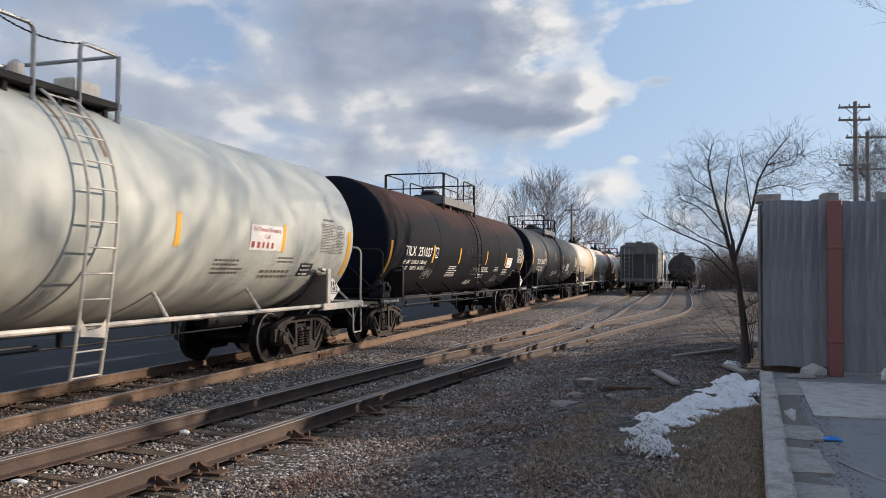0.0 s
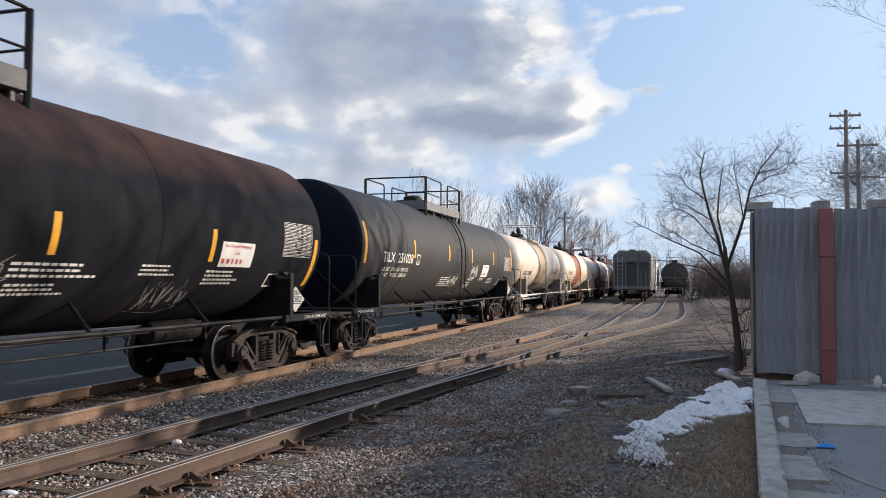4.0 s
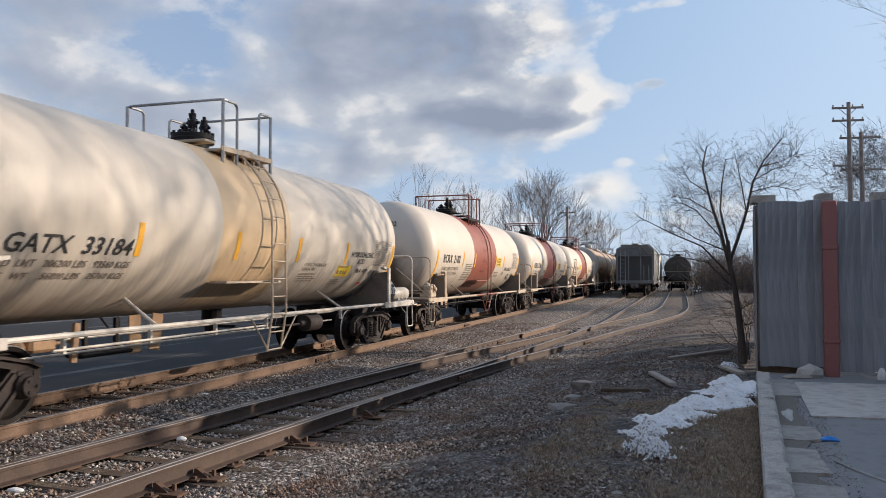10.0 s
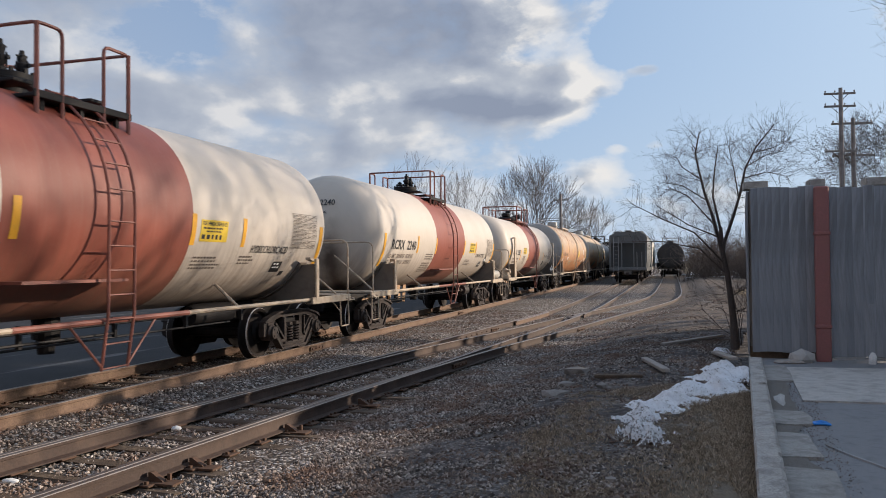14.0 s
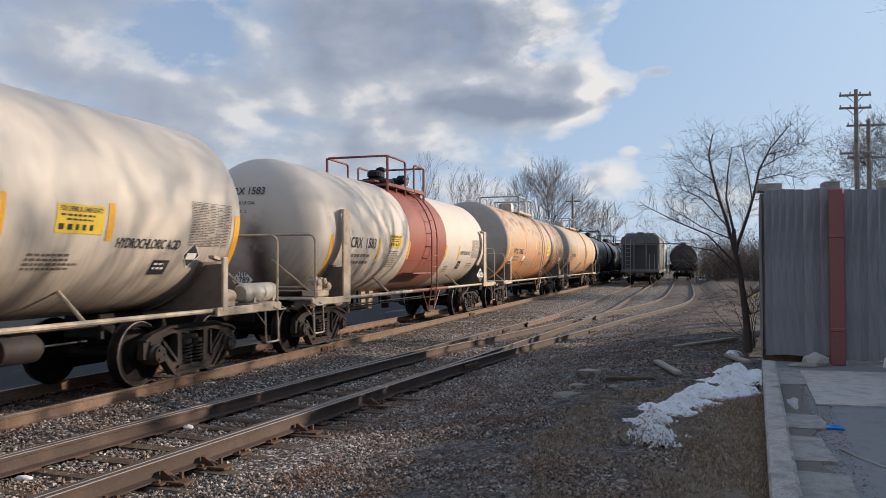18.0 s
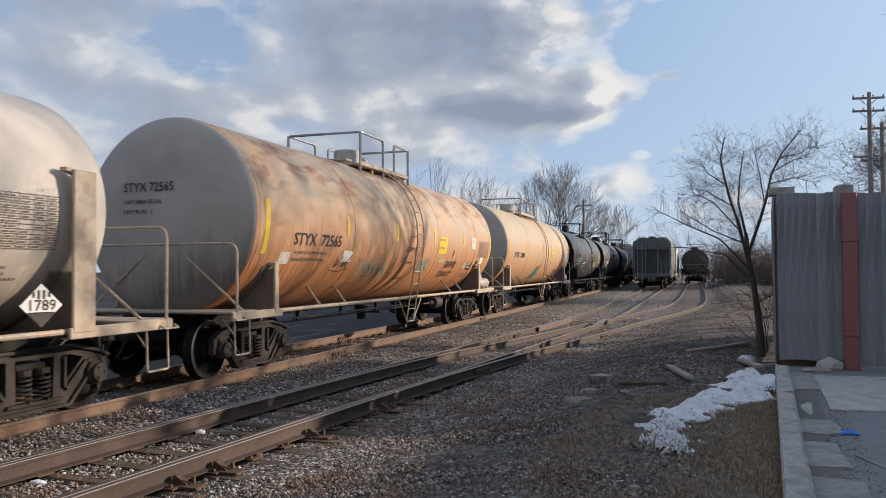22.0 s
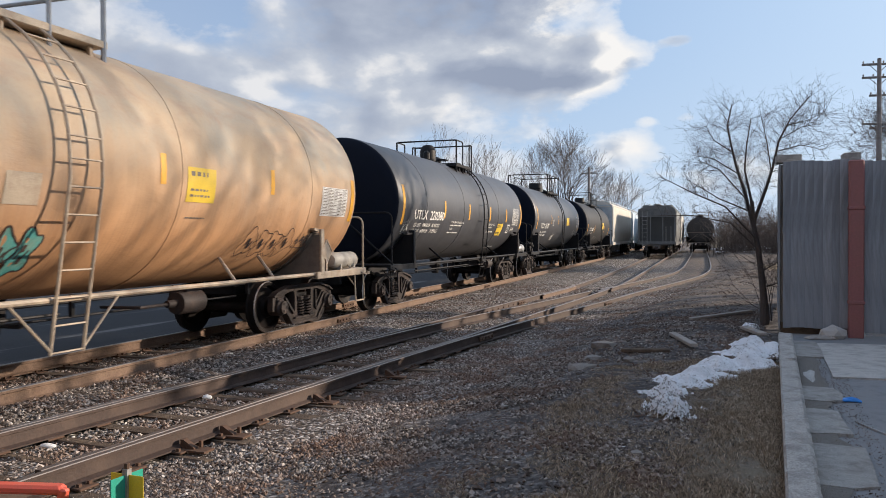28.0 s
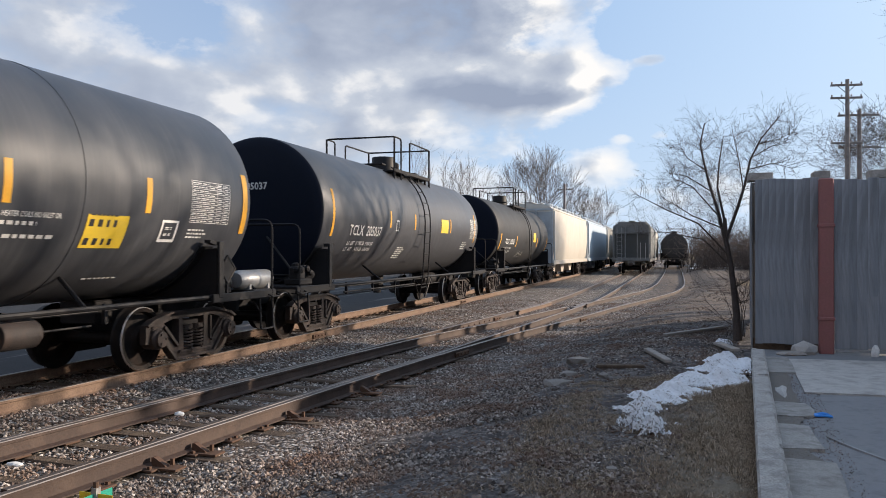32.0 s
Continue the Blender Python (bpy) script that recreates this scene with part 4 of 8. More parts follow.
class Shell:
    """The curved side of a tank, on which writing and tape lie."""

    def __init__(self, root, radius, centre):
        self.root, self.r, self.zc = root, radius, centre

    def at(self, y, z, up=0.0, eps=0.006):
        a = math.asin(max(-1, min(1, (z - self.zc) / self.r))) + up / self.r
        return ((self.r + eps) * math.cos(a), y, self.zc + (self.r + eps) * math.sin(a))

    def patch(self, name, y, z, w, h, mat, label="", eps=0.006, slant=0.0, parent=None):
        """A sheet with its lower left at y, z; h runs up the curve."""
        m = Mesh()
        n = max(2, int(h / 0.08))
        v, f = [], []
        for i in range(n + 1):
            u = h * i / n
            v += [self.at(y + slant * u, z, u, eps), self.at(y + w + slant * u, z, u, eps)]
        f = [(2 * i, 2 * i + 1, 2 * i + 3, 2 * i + 2) for i in range(n)]
        m.add(v, f)
        return part(name, m, mat, parent or self.root, label, smooth=True)

    def text(self, words, y, z, size, mat, name="lettering", squeeze=1.0, eps=0.008, shear=0.1):
        m = Mesh()
        lines = words.split("|")
        for k, line in enumerate(lines):
            v, f = glyphs(line, size)
            m.add([self.at(y + (a + b * shear) * squeeze, z, b - k * size * 1.25, eps) for a, b in v], f)
        return part(name, m, mat, self.root)

    def number(self, words, y, z, size, width, mat, shear=0.0):
        """One line of writing set to a width."""
        v, _ = glyphs(words, size)
        return self.text(words, y, z, size, mat, "lettering", width / (max(a for a, _ in v) + 0.7 * size * shear), 0.008, shear)

    def bars(self, y, z, w, rows, height, gap, mat, name="stencil", eps=0.008, seed=1):
        """Fine print as rows of short bars."""
        rng = random.Random(seed)
        m = Mesh()
        for k in range(rows):
            a, up = y, -k * (height + gap)
            end = y + w * rng.uniform(0.75, 1.0)
            while a < end:
                b = min(end, a + rng.uniform(0.04, 0.11) * max(w, 0.8))
                m.add([self.at(a, z, up, eps), self.at(b, z, up, eps), self.at(b, z, up + height, eps), self.at(a, z, up + height, eps)], [(0, 1, 2, 3)])
                a = b + height * 0.8
        return part(name, m, mat, self.root)

    def table(self, y, z, w, h, rows, mat, name="inspection_table"):
        """Ruled frame with rows of fine print."""
        rng = random.Random(int(100 * (y + 20)))
        m = Mesh()

        def strip(a, b, u0, u1):
            m.add([self.at(a, z, u0, 0.009), self.at(b, z, u0, 0.009), self.at(b, z, u1, 0.009), self.at(a, z, u1, 0.009)], [(0, 1, 2, 3)])
        t = 0.008
        for k in range(rows + 1):
            strip(y, y + w, h * k / rows - t / 2, h * k / rows + t / 2)
        for a in (y, y + w * 0.45, y + w * 0.64, y + w * 0.82, y + w - t):
            for k in range(rows):
                strip(a, a + t, h * k / rows + t / 2, h * (k + 1) / rows - t / 2)
        for k in range(rows):
            u = h * (k + 0.3) / rows
            a = y + 0.03 * w
            while a < y + w * 0.40:
                b = a + rng.uniform(0.03, 0.12) * w
                strip(a, min(b, y + w * 0.43), u, u + 0.3 * h / rows)
                a = b + 0.02 * w
            for q in (0.48, 0.67, 0.85):
                if rng.random() < 0.75:
                    strip(y + q * w, y + (q + 0.10) * w, u, u + 0.3 * h / rows)
        return part(name, m, mat, self.root)

    def strokes(self, m, pts, width, z, eps=0.009):
        """A ribbon through points (along the car, up the curve), thinner at its ends."""
        k = len(pts)
        for i in range(k - 1):
            (a, b), (c, d) = pts[i], pts[i + 1]
            q = Vector((c - a, d - b))
            if q.length < 1e-5:
                continue
            n = Vector((-q.y, q.x)).normalized() / 2
            w0, w1 = (width * (0.45 + 0.55 * abs(math.sin(math.pi * j / (k - 1))) ** 0.5) for j in (i, i + 1))
            m.add([self.at(a + n.x * w0, z, b + n.y * w0, eps), self.at(a - n.x * w0, z, b - n.y * w0, eps), self.at(c - n.x * w1, z, d - n.y * w1, eps), self.at(c + n.x * w1, z, d + n.y * w1, eps)], [(0, 1, 2, 3)])

    def tag(self, y, z, w, h, mat, seed, letters=4, width=0.02, label="quick spray-paint tag"):
        """A hand-written tag: jagged and looping strokes, letter by letter, with a tail under them."""
        rng, m = random.Random(seed), Mesh()
        step = w / letters
        for k in range(letters):
            x0 = y + step * k
            for _ in range(2):
                raw = [(x0 + rng.uniform(-0.15, 1.2) * step, h * (rng.uniform(0.0, 0.35) if i % 2 else rng.uniform(0.6, 1.0)), 0.0) for i in range(rng.randint(3, 5))]
                line = [(p[0], p[1]) for p in rounded(raw, 0.3 * h, 3)]
                self.strokes(m, line, width, z)
        line = [(p[0], p[1]) for p in rounded([(y - 0.05 * w, 0.12 * h, 0), (y + 0.6 * w, 0.0, 0), (y + 1.05 * w, 0.22 * h, 0), (y + 0.8 * w, 0.3 * h, 0)], 0.1, 3)]
        self.strokes(m, line, width * 0.8, z)
        return part("graffiti", m, mat, self.root, label)

    def bubble(self, y, z, w, h, fill, ink, seed, letters, label):
        """Rounded outlined letters, filled with colour or left open."""
        rng = random.Random(seed)
        body, line = Mesh(), Mesh()
        step = w / letters
        for k in range(letters):
            cx, cy = y + step * (k + 0.5), h * rng.uniform(0.46, 0.54)
            ph, lobes = rng.uniform(0, 6), rng.choice((3, 4, 5))
            ring = []
            for i in range(40):
                a = 6.2832 * i / 40
                r = 1 + 0.2 * math.cos(lobes * a + ph) + 0.07 * math.cos(7 * a + ph)
                ring.append((cx + 0.56 * step * r * math.cos(a) + 0.12 * step * math.sin(a), cy + 0.5 * h * r * math.sin(a)))
            if fill:
                body.add([self.at(cx, z, cy, 0.008)] + [self.at(a, z, b, 0.008) for a, b in ring], [(0, i + 1, (i + 1) % 40 + 1) for i in range(40)])
            for i in range(40):
                self.strokes(line, [ring[i], ring[(i + 1) % 40]], 0.05 if fill else 0.03, z, 0.011)
            self.strokes(line, [(cx - 0.2 * step, cy - 0.1 * h), (cx, cy + 0.2 * h), (cx + 0.08 * step, cy - 0.2 * h), (cx + 0.25 * step, cy + 0.1 * h)], 0.04, z, 0.011)
        if fill:
            part("graffiti", body, fill, self.root, label)
        part("graffiti_outline", line, ink, self.root, "black graffiti outline" if fill else label)

    def diamond(self, y, z, h):
        """A hazard diamond stuck on the shell."""
        for size, mat, eps in ((h, DECAL_WHITE, 0.008), (h * 0.9, LETTER_BLACK, 0.010)):
            m = Mesh().add([self.at(y + a * size, z, h + b * size, eps) for a, b in ((-1, 0), (0, -1), (1, 0), (0, 1))], [(0, 1, 2, 3)])
            part("placard", m, mat, self.root)
        up = self.r * (math.asin((z - self.zc) / self.r)) + h
        zz = self.zc + self.r * math.sin(up / self.r)
        self.patch("placard_field", y - 0.55 * h, zz - 0.28 * h, 1.1 * h, 0.5 * h, DECAL_WHITE, eps=0.012)
        self.number("1789", y - 0.45 * h, zz - 0.18 * h, 0.45 * h, 0.9 * h, LETTER_BLACK)


def placard(root, number, y, z, x, mat_ink, turn=0.0):
    """Diamond hazard sign on the car's end, facing along the track or turned towards its side."""
    spot, x, y = (x, y, 0.0), 0.0, 0.0
    h = 0.23
    p = Mesh().prism([(x - h, z), (x, z - h), (x + h, z), (x, z + h)], y - 0.012, y, "y")
    sign = part("placard", p, DECAL_WHITE, root, "white diamond hazard placard", at=spot, rot=(0, 0, turn))
    m = Mesh()
    v, f = glyphs(number, 0.16)
    wid = max(a for a, _ in v)
    m.add([(x + a - wid / 2, y - 0.016, z + b - 0.05) for a, b in v], f)
    for k in range(4):
        m.box((x - 0.084 + 0.056 * k, y - 0.015, z + 0.115), (0.024, 0.006, 0.09 if k in (1, 2) else 0.055))
    m.box((x, y - 0.015, z - 0.075), (0.27, 0.006, 0.012))
    if number == "1789":
        m.prism([(x - 0.15, z - 0.075), (x, z - 0.225), (x + 0.15, z - 0.075)], y - 0.018, y - 0.0125, "y")
    part("placard_print", m, mat_ink, sign)


def tank_car(spec):
    """A tank car at rest at the start of the clip, its middle at the given place along the track."""
    R, zc, half, tc, pipe, paint = spec["r"], spec["zc"], spec["half"], spec["tc"], spec["pipe"], spec["paint"]
    root = thing("tank_car", spec["label"], "tank car", (spec.get("x", TRACK_A), spec["y"], spec.get("z", 0.0)), group=spec.get("group", "cars of the passing train"))
    top = zc + R
    mid = spec.get("mid", 0.0)
    ends = spec.get("hand", (tc + 1.4, tc + 1.5))
    posts = spec.get("posts", (tc, tc))
    # shell with its heads
    if spec["flat"]:
        head = [(0.02, 0.17), (R * 0.5, 0.16), (R * 0.85, 0.125), (R * 0.955, 0.085), (R * 0.99, 0.035), (R, 0.0)]
    else:
        head = [(R * math.cos(a), HEAD_DEPTH * math.sin(a)) for a in [radians(d) for d in (89, 75, 60, 45, 32, 20, 9)]] + [(R, 0.0)]
    ring = [(R, mid - half + 2 * half * k / 10) for k in range(1, 10)]
    prof = [(r, mid - half - d) for r, d in head] + ring + [(r, mid + half + d) for r, d in reversed(head)]
    k = len(head) - 2
    which = [1] * k + [0] * (len(prof) - 1 - 2 * k) + [1] * k
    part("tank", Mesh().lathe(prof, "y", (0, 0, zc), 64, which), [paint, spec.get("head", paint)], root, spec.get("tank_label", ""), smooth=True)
    shell = Shell(root, R, zc)
    for y in spec.get("seams", ()):
        m = Mesh().lathe([(R + 0.002, y - 0.035), (R + 0.007, y - 0.03), (R + 0.007, y + 0.03), (R + 0.002, y + 0.035)], "y", (0, 0, zc), 64)
        part("jacket_band", m, paint, root, smooth=True)
    # underframe
    for s in (-1, 1):
        out = ends[0 if s < 0 else 1] + 0.12
        m = Mesh()
        m.box((0, s * (out - 1.4), 0.84), (0.62, 2.9, 0.34), bevel=0.02)
        m.box((0, s * (out + 0.02), 0.82), (0.75, 0.08, 0.42), bevel=0.02)
        part("draft_sill", m, STEEL_DARK, root)
        m = Mesh()
        m.box((0, s * (out + 0.24), 0.80), (0.2, 0.5, 0.17), bevel=0.03)
        m.box((0.06 * s, s * (out + 0.44), 0.80), (0.3, 0.22, 0.3), bevel=0.06)
        part("coupler", m, TRUCK, root, "rusty knuckle coupler")
        m = Mesh()
        m.tube(rounded([(0.25 * s, s * (out + 0.05), 0.7), (0.3 * s, s * (out + 0.25), 0.35), (0.1 * s, s * (out + 0.5), 0.42)], 0.2), 0.022, 6)
        part("air_hose", m, PIPE_BLACK, root)
        deck = Mesh()
        long = out - posts[0 if s < 0 else 1] + 0.2
        deck.box((0, s * (out - 0.35), 1.055), (2 * SIDE, 0.7, 0.04), bevel=0.01)
        for x in (-1, 1):
            deck.box((x * (SIDE - 0.01), s * (out - long / 2), 1.0), (0.05, long, 0.13), bevel=0.01)
            deck.box((x * (SIDE - 0.06), s * (out - long / 2), 0.945), (0.12, long, 0.02), bevel=0.005)
        part("end_platform", deck, pipe, root)
        if spec["dark"] and spec.get("placard"):
            v, f = glyphs("2 INCH HF COMP SHOES", 0.085)
            part("lettering", Mesh().add([(SIDE + 0.019, s * (out - 0.7) + (a - 0.5), 0.97 + b) for a, b in v], f), LETTER_WHITE, root)
        # saddle: web under the shell and its outer posts
        arc = [(R * 1.005 * math.sin(a), zc - R * 1.005 * math.cos(a)) for a in np.linspace(-1.02, 1.02, 15)]
        web = [(-SIDE + 0.03, 1.0)] + [(-SIDE + 0.03, arc[0][1] + 0.02)] + arc + [(SIDE - 0.03, arc[-1][1] + 0.02), (SIDE - 0.03, 1.0)]
        sad = Mesh()
        ysad = s * posts[0 if s < 0 else 1]
        sad.prism(web, ysad - 0.05, ysad - 0.02, "y")
        sad.box((0, ysad, 0.98), (2.8, 0.5, 0.05))
        pad, ny = [], 0.16
        for a in np.linspace(-1.06, 1.06, 17):
            for dy, rad in ((-ny, R + 0.004), (-ny, R + 0.03), (ny, R + 0.03), (ny, R + 0.004)):
                pad.append((rad * math.sin(a), ysad - 0.035 + dy, zc - rad * math.cos(a)))
        sad.add(pad, [(4 * i + j, 4 * i + (j + 1) % 4, 4 * i + 4 + (j + 1) % 4, 4 * i + 4 + j) for i in range(16) for j in range(4)] + [(0, 1, 2, 3), (67, 66, 65, 64)])
        saddle = part("saddle", sad, SADDLE if not spec["dark"] else STEEL_DARK, root)
        for side in (-1, 1):
            h = spec.get("post", arc[-1][1] + 0.12) - 1.0
            m = Mesh().box((side * SIDE, ysad, 1.0 + h / 2), (0.045, 0.13 if h < 1.2 else 0.34, h), bevel=0.012)
            m.prism([(ysad - 0.05, 0.94 + h), (ysad - 0.05, 1.0 + h), (ysad - 0.24 * s, 1.02 + h), (ysad - 0.24 * s, 0.98 + h)], side * (SIDE - 0.12), side * (SIDE - 0.02), "x")
            part("saddle_post", m, pipe, saddle)
        # grab rails, steps
        m = Mesh()
        yr, zr = s * (out - 0.12), spec.get("hand_z", 2.2)
        m.tube(rounded([(SIDE, yr, 0.95), (SIDE, yr, zr), (-SIDE, yr, zr), (-SIDE, yr, 0.95)], 0.16), 0.021, 6)
        for side in (-1, 1):
            m.tube(rounded([(side * (SIDE + 0.01), yr - 0.14, 0.99), (side * (SIDE + 0.09), yr - 0.14, 0.95), (side * (SIDE + 0.09), yr + 0.14, 0.95), (side * (SIDE + 0.01), yr + 0.14, 0.99)], 0.03), 0.014, 6)
        part("end_handrail", m, pipe, root)
        for side in (-1, 1):
            part("brace", Mesh().tube([(side * (SIDE - 0.1), s * (out - 0.45), 1.06), (side * 0.3, s * (half + s * mid + (0.15 if spec["flat"] else 0.66)), 2.0)], 0.022, 6), pipe, root)
        for side in (-1, 1):
            m = Mesh()
            ys = s * (out - 0.28)
            m.tube(rounded([(side * (SIDE - 0.02), ys - 0.2, 1.0), (side * SIDE, ys - 0.2, 0.42), (side * SIDE, ys + 0.2, 0.42), (side * (SIDE - 0.02), ys + 0.2, 1.0)], 0.04), 0.016, 6)
            m.tube([(side * SIDE, ys - 0.2, 0.70), (side * (SIDE - 0.22), ys - 0.2, 0.96)], 0.012, 5)
            part("side_step", m, pipe, root)
        truck(root, s * tc, spec.get("rolling", True))
    # running rails along the sides
    yl_band = (spec["ladder"] - 1.6, spec["ladder"] + 1.5)
    for side in (-1, 1):
        m = Mesh()
        m.tube([(side * RAIL_X, -posts[0] + 0.05, 1.02), (side * RAIL_X, posts[1] - 0.05, 1.02)], 0.034, 8)
        part("running_rail", m, pipe, root)
        if spec.get("ladder_pipe") is PIPE_RED:
            part("rail_sleeve", Mesh().tube([(side * RAIL_X, yl_band[0], 1.02), (side * RAIL_X, yl_band[1], 1.02)], 0.037, 8), PIPE_RED, root, "red-painted length of the running rail")
        a = math.asin((1.38 - zc) / R)
        strut = Mesh().tube([(side * RAIL_X, -0.06, 1.03), (side * (R + 0.01) * math.cos(a), 0.06, zc + R * math.sin(a))], 0.026, 6).data("strut", pipe)
        for y in (2.35, 4.75) if tc > 6.9 else (3.5, 4.6) if tc > 6.2 else (2.95,):
            for sign in (-1, 1):
                part("strut", strut, None, root, at=(0, sign * y, 0))
    # lower pipes, brake rod, valve under the belly
    m = Mesh()
    m.tube([(0.5, -tc + 1.0, 0.88), (0.5, tc - 1.0, 0.88)], 0.022, 6)
    m.tube([(1.15, -tc + 1.2, 0.82), (1.15, 0.4, 0.82)], 0.018, 6)
    m.tube([(0.9, -tc + 1.0, 0.74), (0.9, tc - 2.0, 0.74)], 0.016, 6)
    for k in range(6):
        y = -tc + 1.4 + (2 * tc - 3.4) * k / 5
        m.box((1.12, y, 0.9), (0.05, 0.05, 0.26))
    part("brake_pipe", m, pipe if spec.get("second_rail") else PIPE_BLACK, root)
    m = Mesh()
    m.lathe([(0.18, zc - R - 0.28), (0.18, zc - R + 0.05)], "z", (0, 0.5, 0), 14)
    m.lathe([(0.11, zc - R - 0.48), (0.13, zc - R - 0.28)], "z", (0, 0.5, 0), 12)
    m.box((0.25, 0.5, zc - R - 0.3), (0.5, 0.06, 0.05))
    part("outlet_valve", m, STEEL_DARK, root)
    if spec.get("shelf"):
        for y, lean in ((-2.1, 3), (-1.62, -9)):
            part("outlet_guard", Mesh().box((0.42, y, 0.84), (0.03, 0.26, 0.56), (lean, 0, 0), bevel=0.008), PIPE_OCHRE, root, "ochre guard plate under the belly")
        m = Mesh()
        m.box((0.7, -3.6, 0.84), (0.05, 0.09, 0.5), (-6, 0, 0))
        m.box((0.6, -4.1, 0.86), (0.22, 0.42, 0.2), bevel=0.04)
        m.lathe([(0.02, -0.3), (0.1, -0.27), (0.12, 0.1), (0.05, 0.16)], "y", (0.6, -4.5, 0.82), 12)
        m.tube([(0.62, -5.4, 0.8), (0.62, -3.5, 0.86)], 0.022, 6)
        part("brake_rigging", m, PIPE_OCHRE, root, "paint-worn brake levers and slack adjuster")
        m = Mesh()
        for y in (-3.2, -2.6):
            m.box((0.5, y, 0.86), (0.05, 0.06, 0.5))
        m.box((0.5, -2.9, 0.64), (0.3, 1.0, 0.06), bevel=0.02)
        part("brake_hanger", m, STEEL_DARK, root)
    if spec.get("reservoir"):
        m = Mesh().lathe([(0.02, -0.53), (0.12, -0.515), (0.165, -0.44), (0.165, 0.44), (0.12, 0.515), (0.02, 0.53)], "y", (1.24, posts[1] + 1.45, 1.23), 16)
        m.box((1.24, posts[1] + 1.15, 1.10), (0.3, 0.06, 0.22))
        m.box((1.24, posts[1] + 1.75, 1.10), (0.3, 0.06, 0.22))
        part("air_reservoir", m, spec.get("res_paint", AIR_TANK), root, "cylindrical brake air reservoir", smooth=True)
        m = Mesh().lathe([(0.05, -0.38), (0.06, -0.2), (0.15, -0.19), (0.16, -0.1), (0.16, 0.30), (0.10, 0.38)], "y", (1.28, posts[1] - 3.6, 0.79), 16)
        m.box((1.2, posts[1] - 3.5, 0.95), (0.3, 0.3, 0.12), bevel=0.02)
        m.tube([(1.28, posts[1] - 3.98, 0.79), (1.28, posts[1] - 4.5, 0.79), (0.7, posts[1] - 4.55, 0.79)], 0.022, 6)
        part("brake_cylinder", m, TRUCK, root, smooth=True)
        m = Mesh().lathe([(0.02, -0.2), (0.09, -0.18), (0.11, -0.12), (0.11, 0.12), (0.09, 0.18), (0.02, 0.2)], "y", (1.22, posts[1] + 0.55, 1.2), 12)
        m.box((1.2, posts[1] + 0.55, 1.09), (0.2, 0.3, 0.08))
        part("dirt_collector", m, pipe, root, smooth=True)
    else:
        m = Mesh().lathe([(0.02, -0.62), (0.15, -0.60), (0.19, -0.5), (0.19, 0.5), (0.15, 0.60), (0.02, 0.62)], "y", (0.45, tc - 1.9, 0.86), 16)
        part("air_reservoir", m, STEEL_DARK, root, "cylindrical brake air reservoir", smooth=True)
        m = Mesh()
        yv = -posts[0] - 0.85
        m.box((1.3, yv, 1.14), (0.34, 0.5, 0.12), bevel=0.02)
        m.box((1.32, yv - 0.1, 1.3), (0.24, 0.26, 0.26), bevel=0.04)
        m.box((1.3, yv + 0.2, 1.27), (0.2, 0.22, 0.2), bevel=0.04)
        for dy, dz in ((-0.2, 1.36), (0.06, 1.38), (0.2, 1.3)):
            m.lathe([(0.05, -0.1), (0.07, -0.08), (0.07, -0.01), (0.045, 0.0), (0.06, 0.02), (0.06, 0.06), (0.025, 0.08)], "x", (1.42, yv + dy, dz), 10)
        m.lathe([(0.05, 1.36), (0.08, 1.4), (0.08, 1.47), (0.03, 1.5)], "z", (1.3, yv - 0.1, 0), 10)
        m.lathe([(0.09, -0.1), (0.11, 0.0), (0.09, 0.1)], "y", (1.3, yv + 0.42, 1.26), 10)
        for dz in (1.2, 1.27):
            m.tube(rounded([(1.2, yv - 0.2, dz), (0.5, yv - 0.3, dz), (-0.2, yv - 0.3, dz - 0.03)], 0.1), 0.016, 6)
        part("brake_valve", m, spec.get("valve", STEEL_DARK if spec["dark"] else AIR_TANK), root)
    # ladder over the curve
    yl = spec["ladder"]
    for side in (-1, 1):
        m = Mesh()
        rails = []
        for dy in (-0.235, 0.235):
            path = [(side * 1.46, yl + dy, 0.42), (side * 1.565, yl + dy, 1.1), (side * (R + 0.13), yl + dy, zc - 0.25)]
            path += [(side * (R + 0.13) * math.cos(a), yl + dy, zc + (R + 0.13) * math.sin(a)) for a in np.linspace(0.0, 1.16, 9)]
            m.tube(path, 0.02, 6)
            rails.append(path)
        part_l = part("ladder", m, spec.get("ladder_pipe", pipe), root)
        rung = RUNG.data("rung", spec.get("ladder_pipe", pipe))
        zr = 0.44
        while zr < zc:
            u = 1.46 + 0.105 * (zr - 0.42) / 0.68 if zr < 1.1 else 1.565 + (R + 0.13 - 1.565) * min(1.0, (zr - 1.1) / (zc - 1.35))
            part("rung", rung, None, part_l, at=(side * u, yl, zr))
            zr += 0.30
        a = 0.12
        while a < 1.16:
            part("rung", rung, None, part_l, at=(side * (R + 0.13) * math.cos(a), yl, zc + (R + 0.13) * math.sin(a)))
            a += 0.30 / R
        for dy in (-0.235, 0.235):
            if spec.get("shelf") or spec.get("vbrace"):
                part("ladder_brace", Mesh().tube([(side * 1.47, yl + dy, 0.46), (side * RAIL_X, yl + dy * 3.4, 1.02)], 0.016, 6), spec.get("ladder_pipe", pipe), part_l)
            part("ladder_bracket", Mesh().tube([(side * 1.55, yl + dy, 0.98), (side * RAIL_X, yl + dy, 1.02)], 0.014, 6), pipe, part_l)
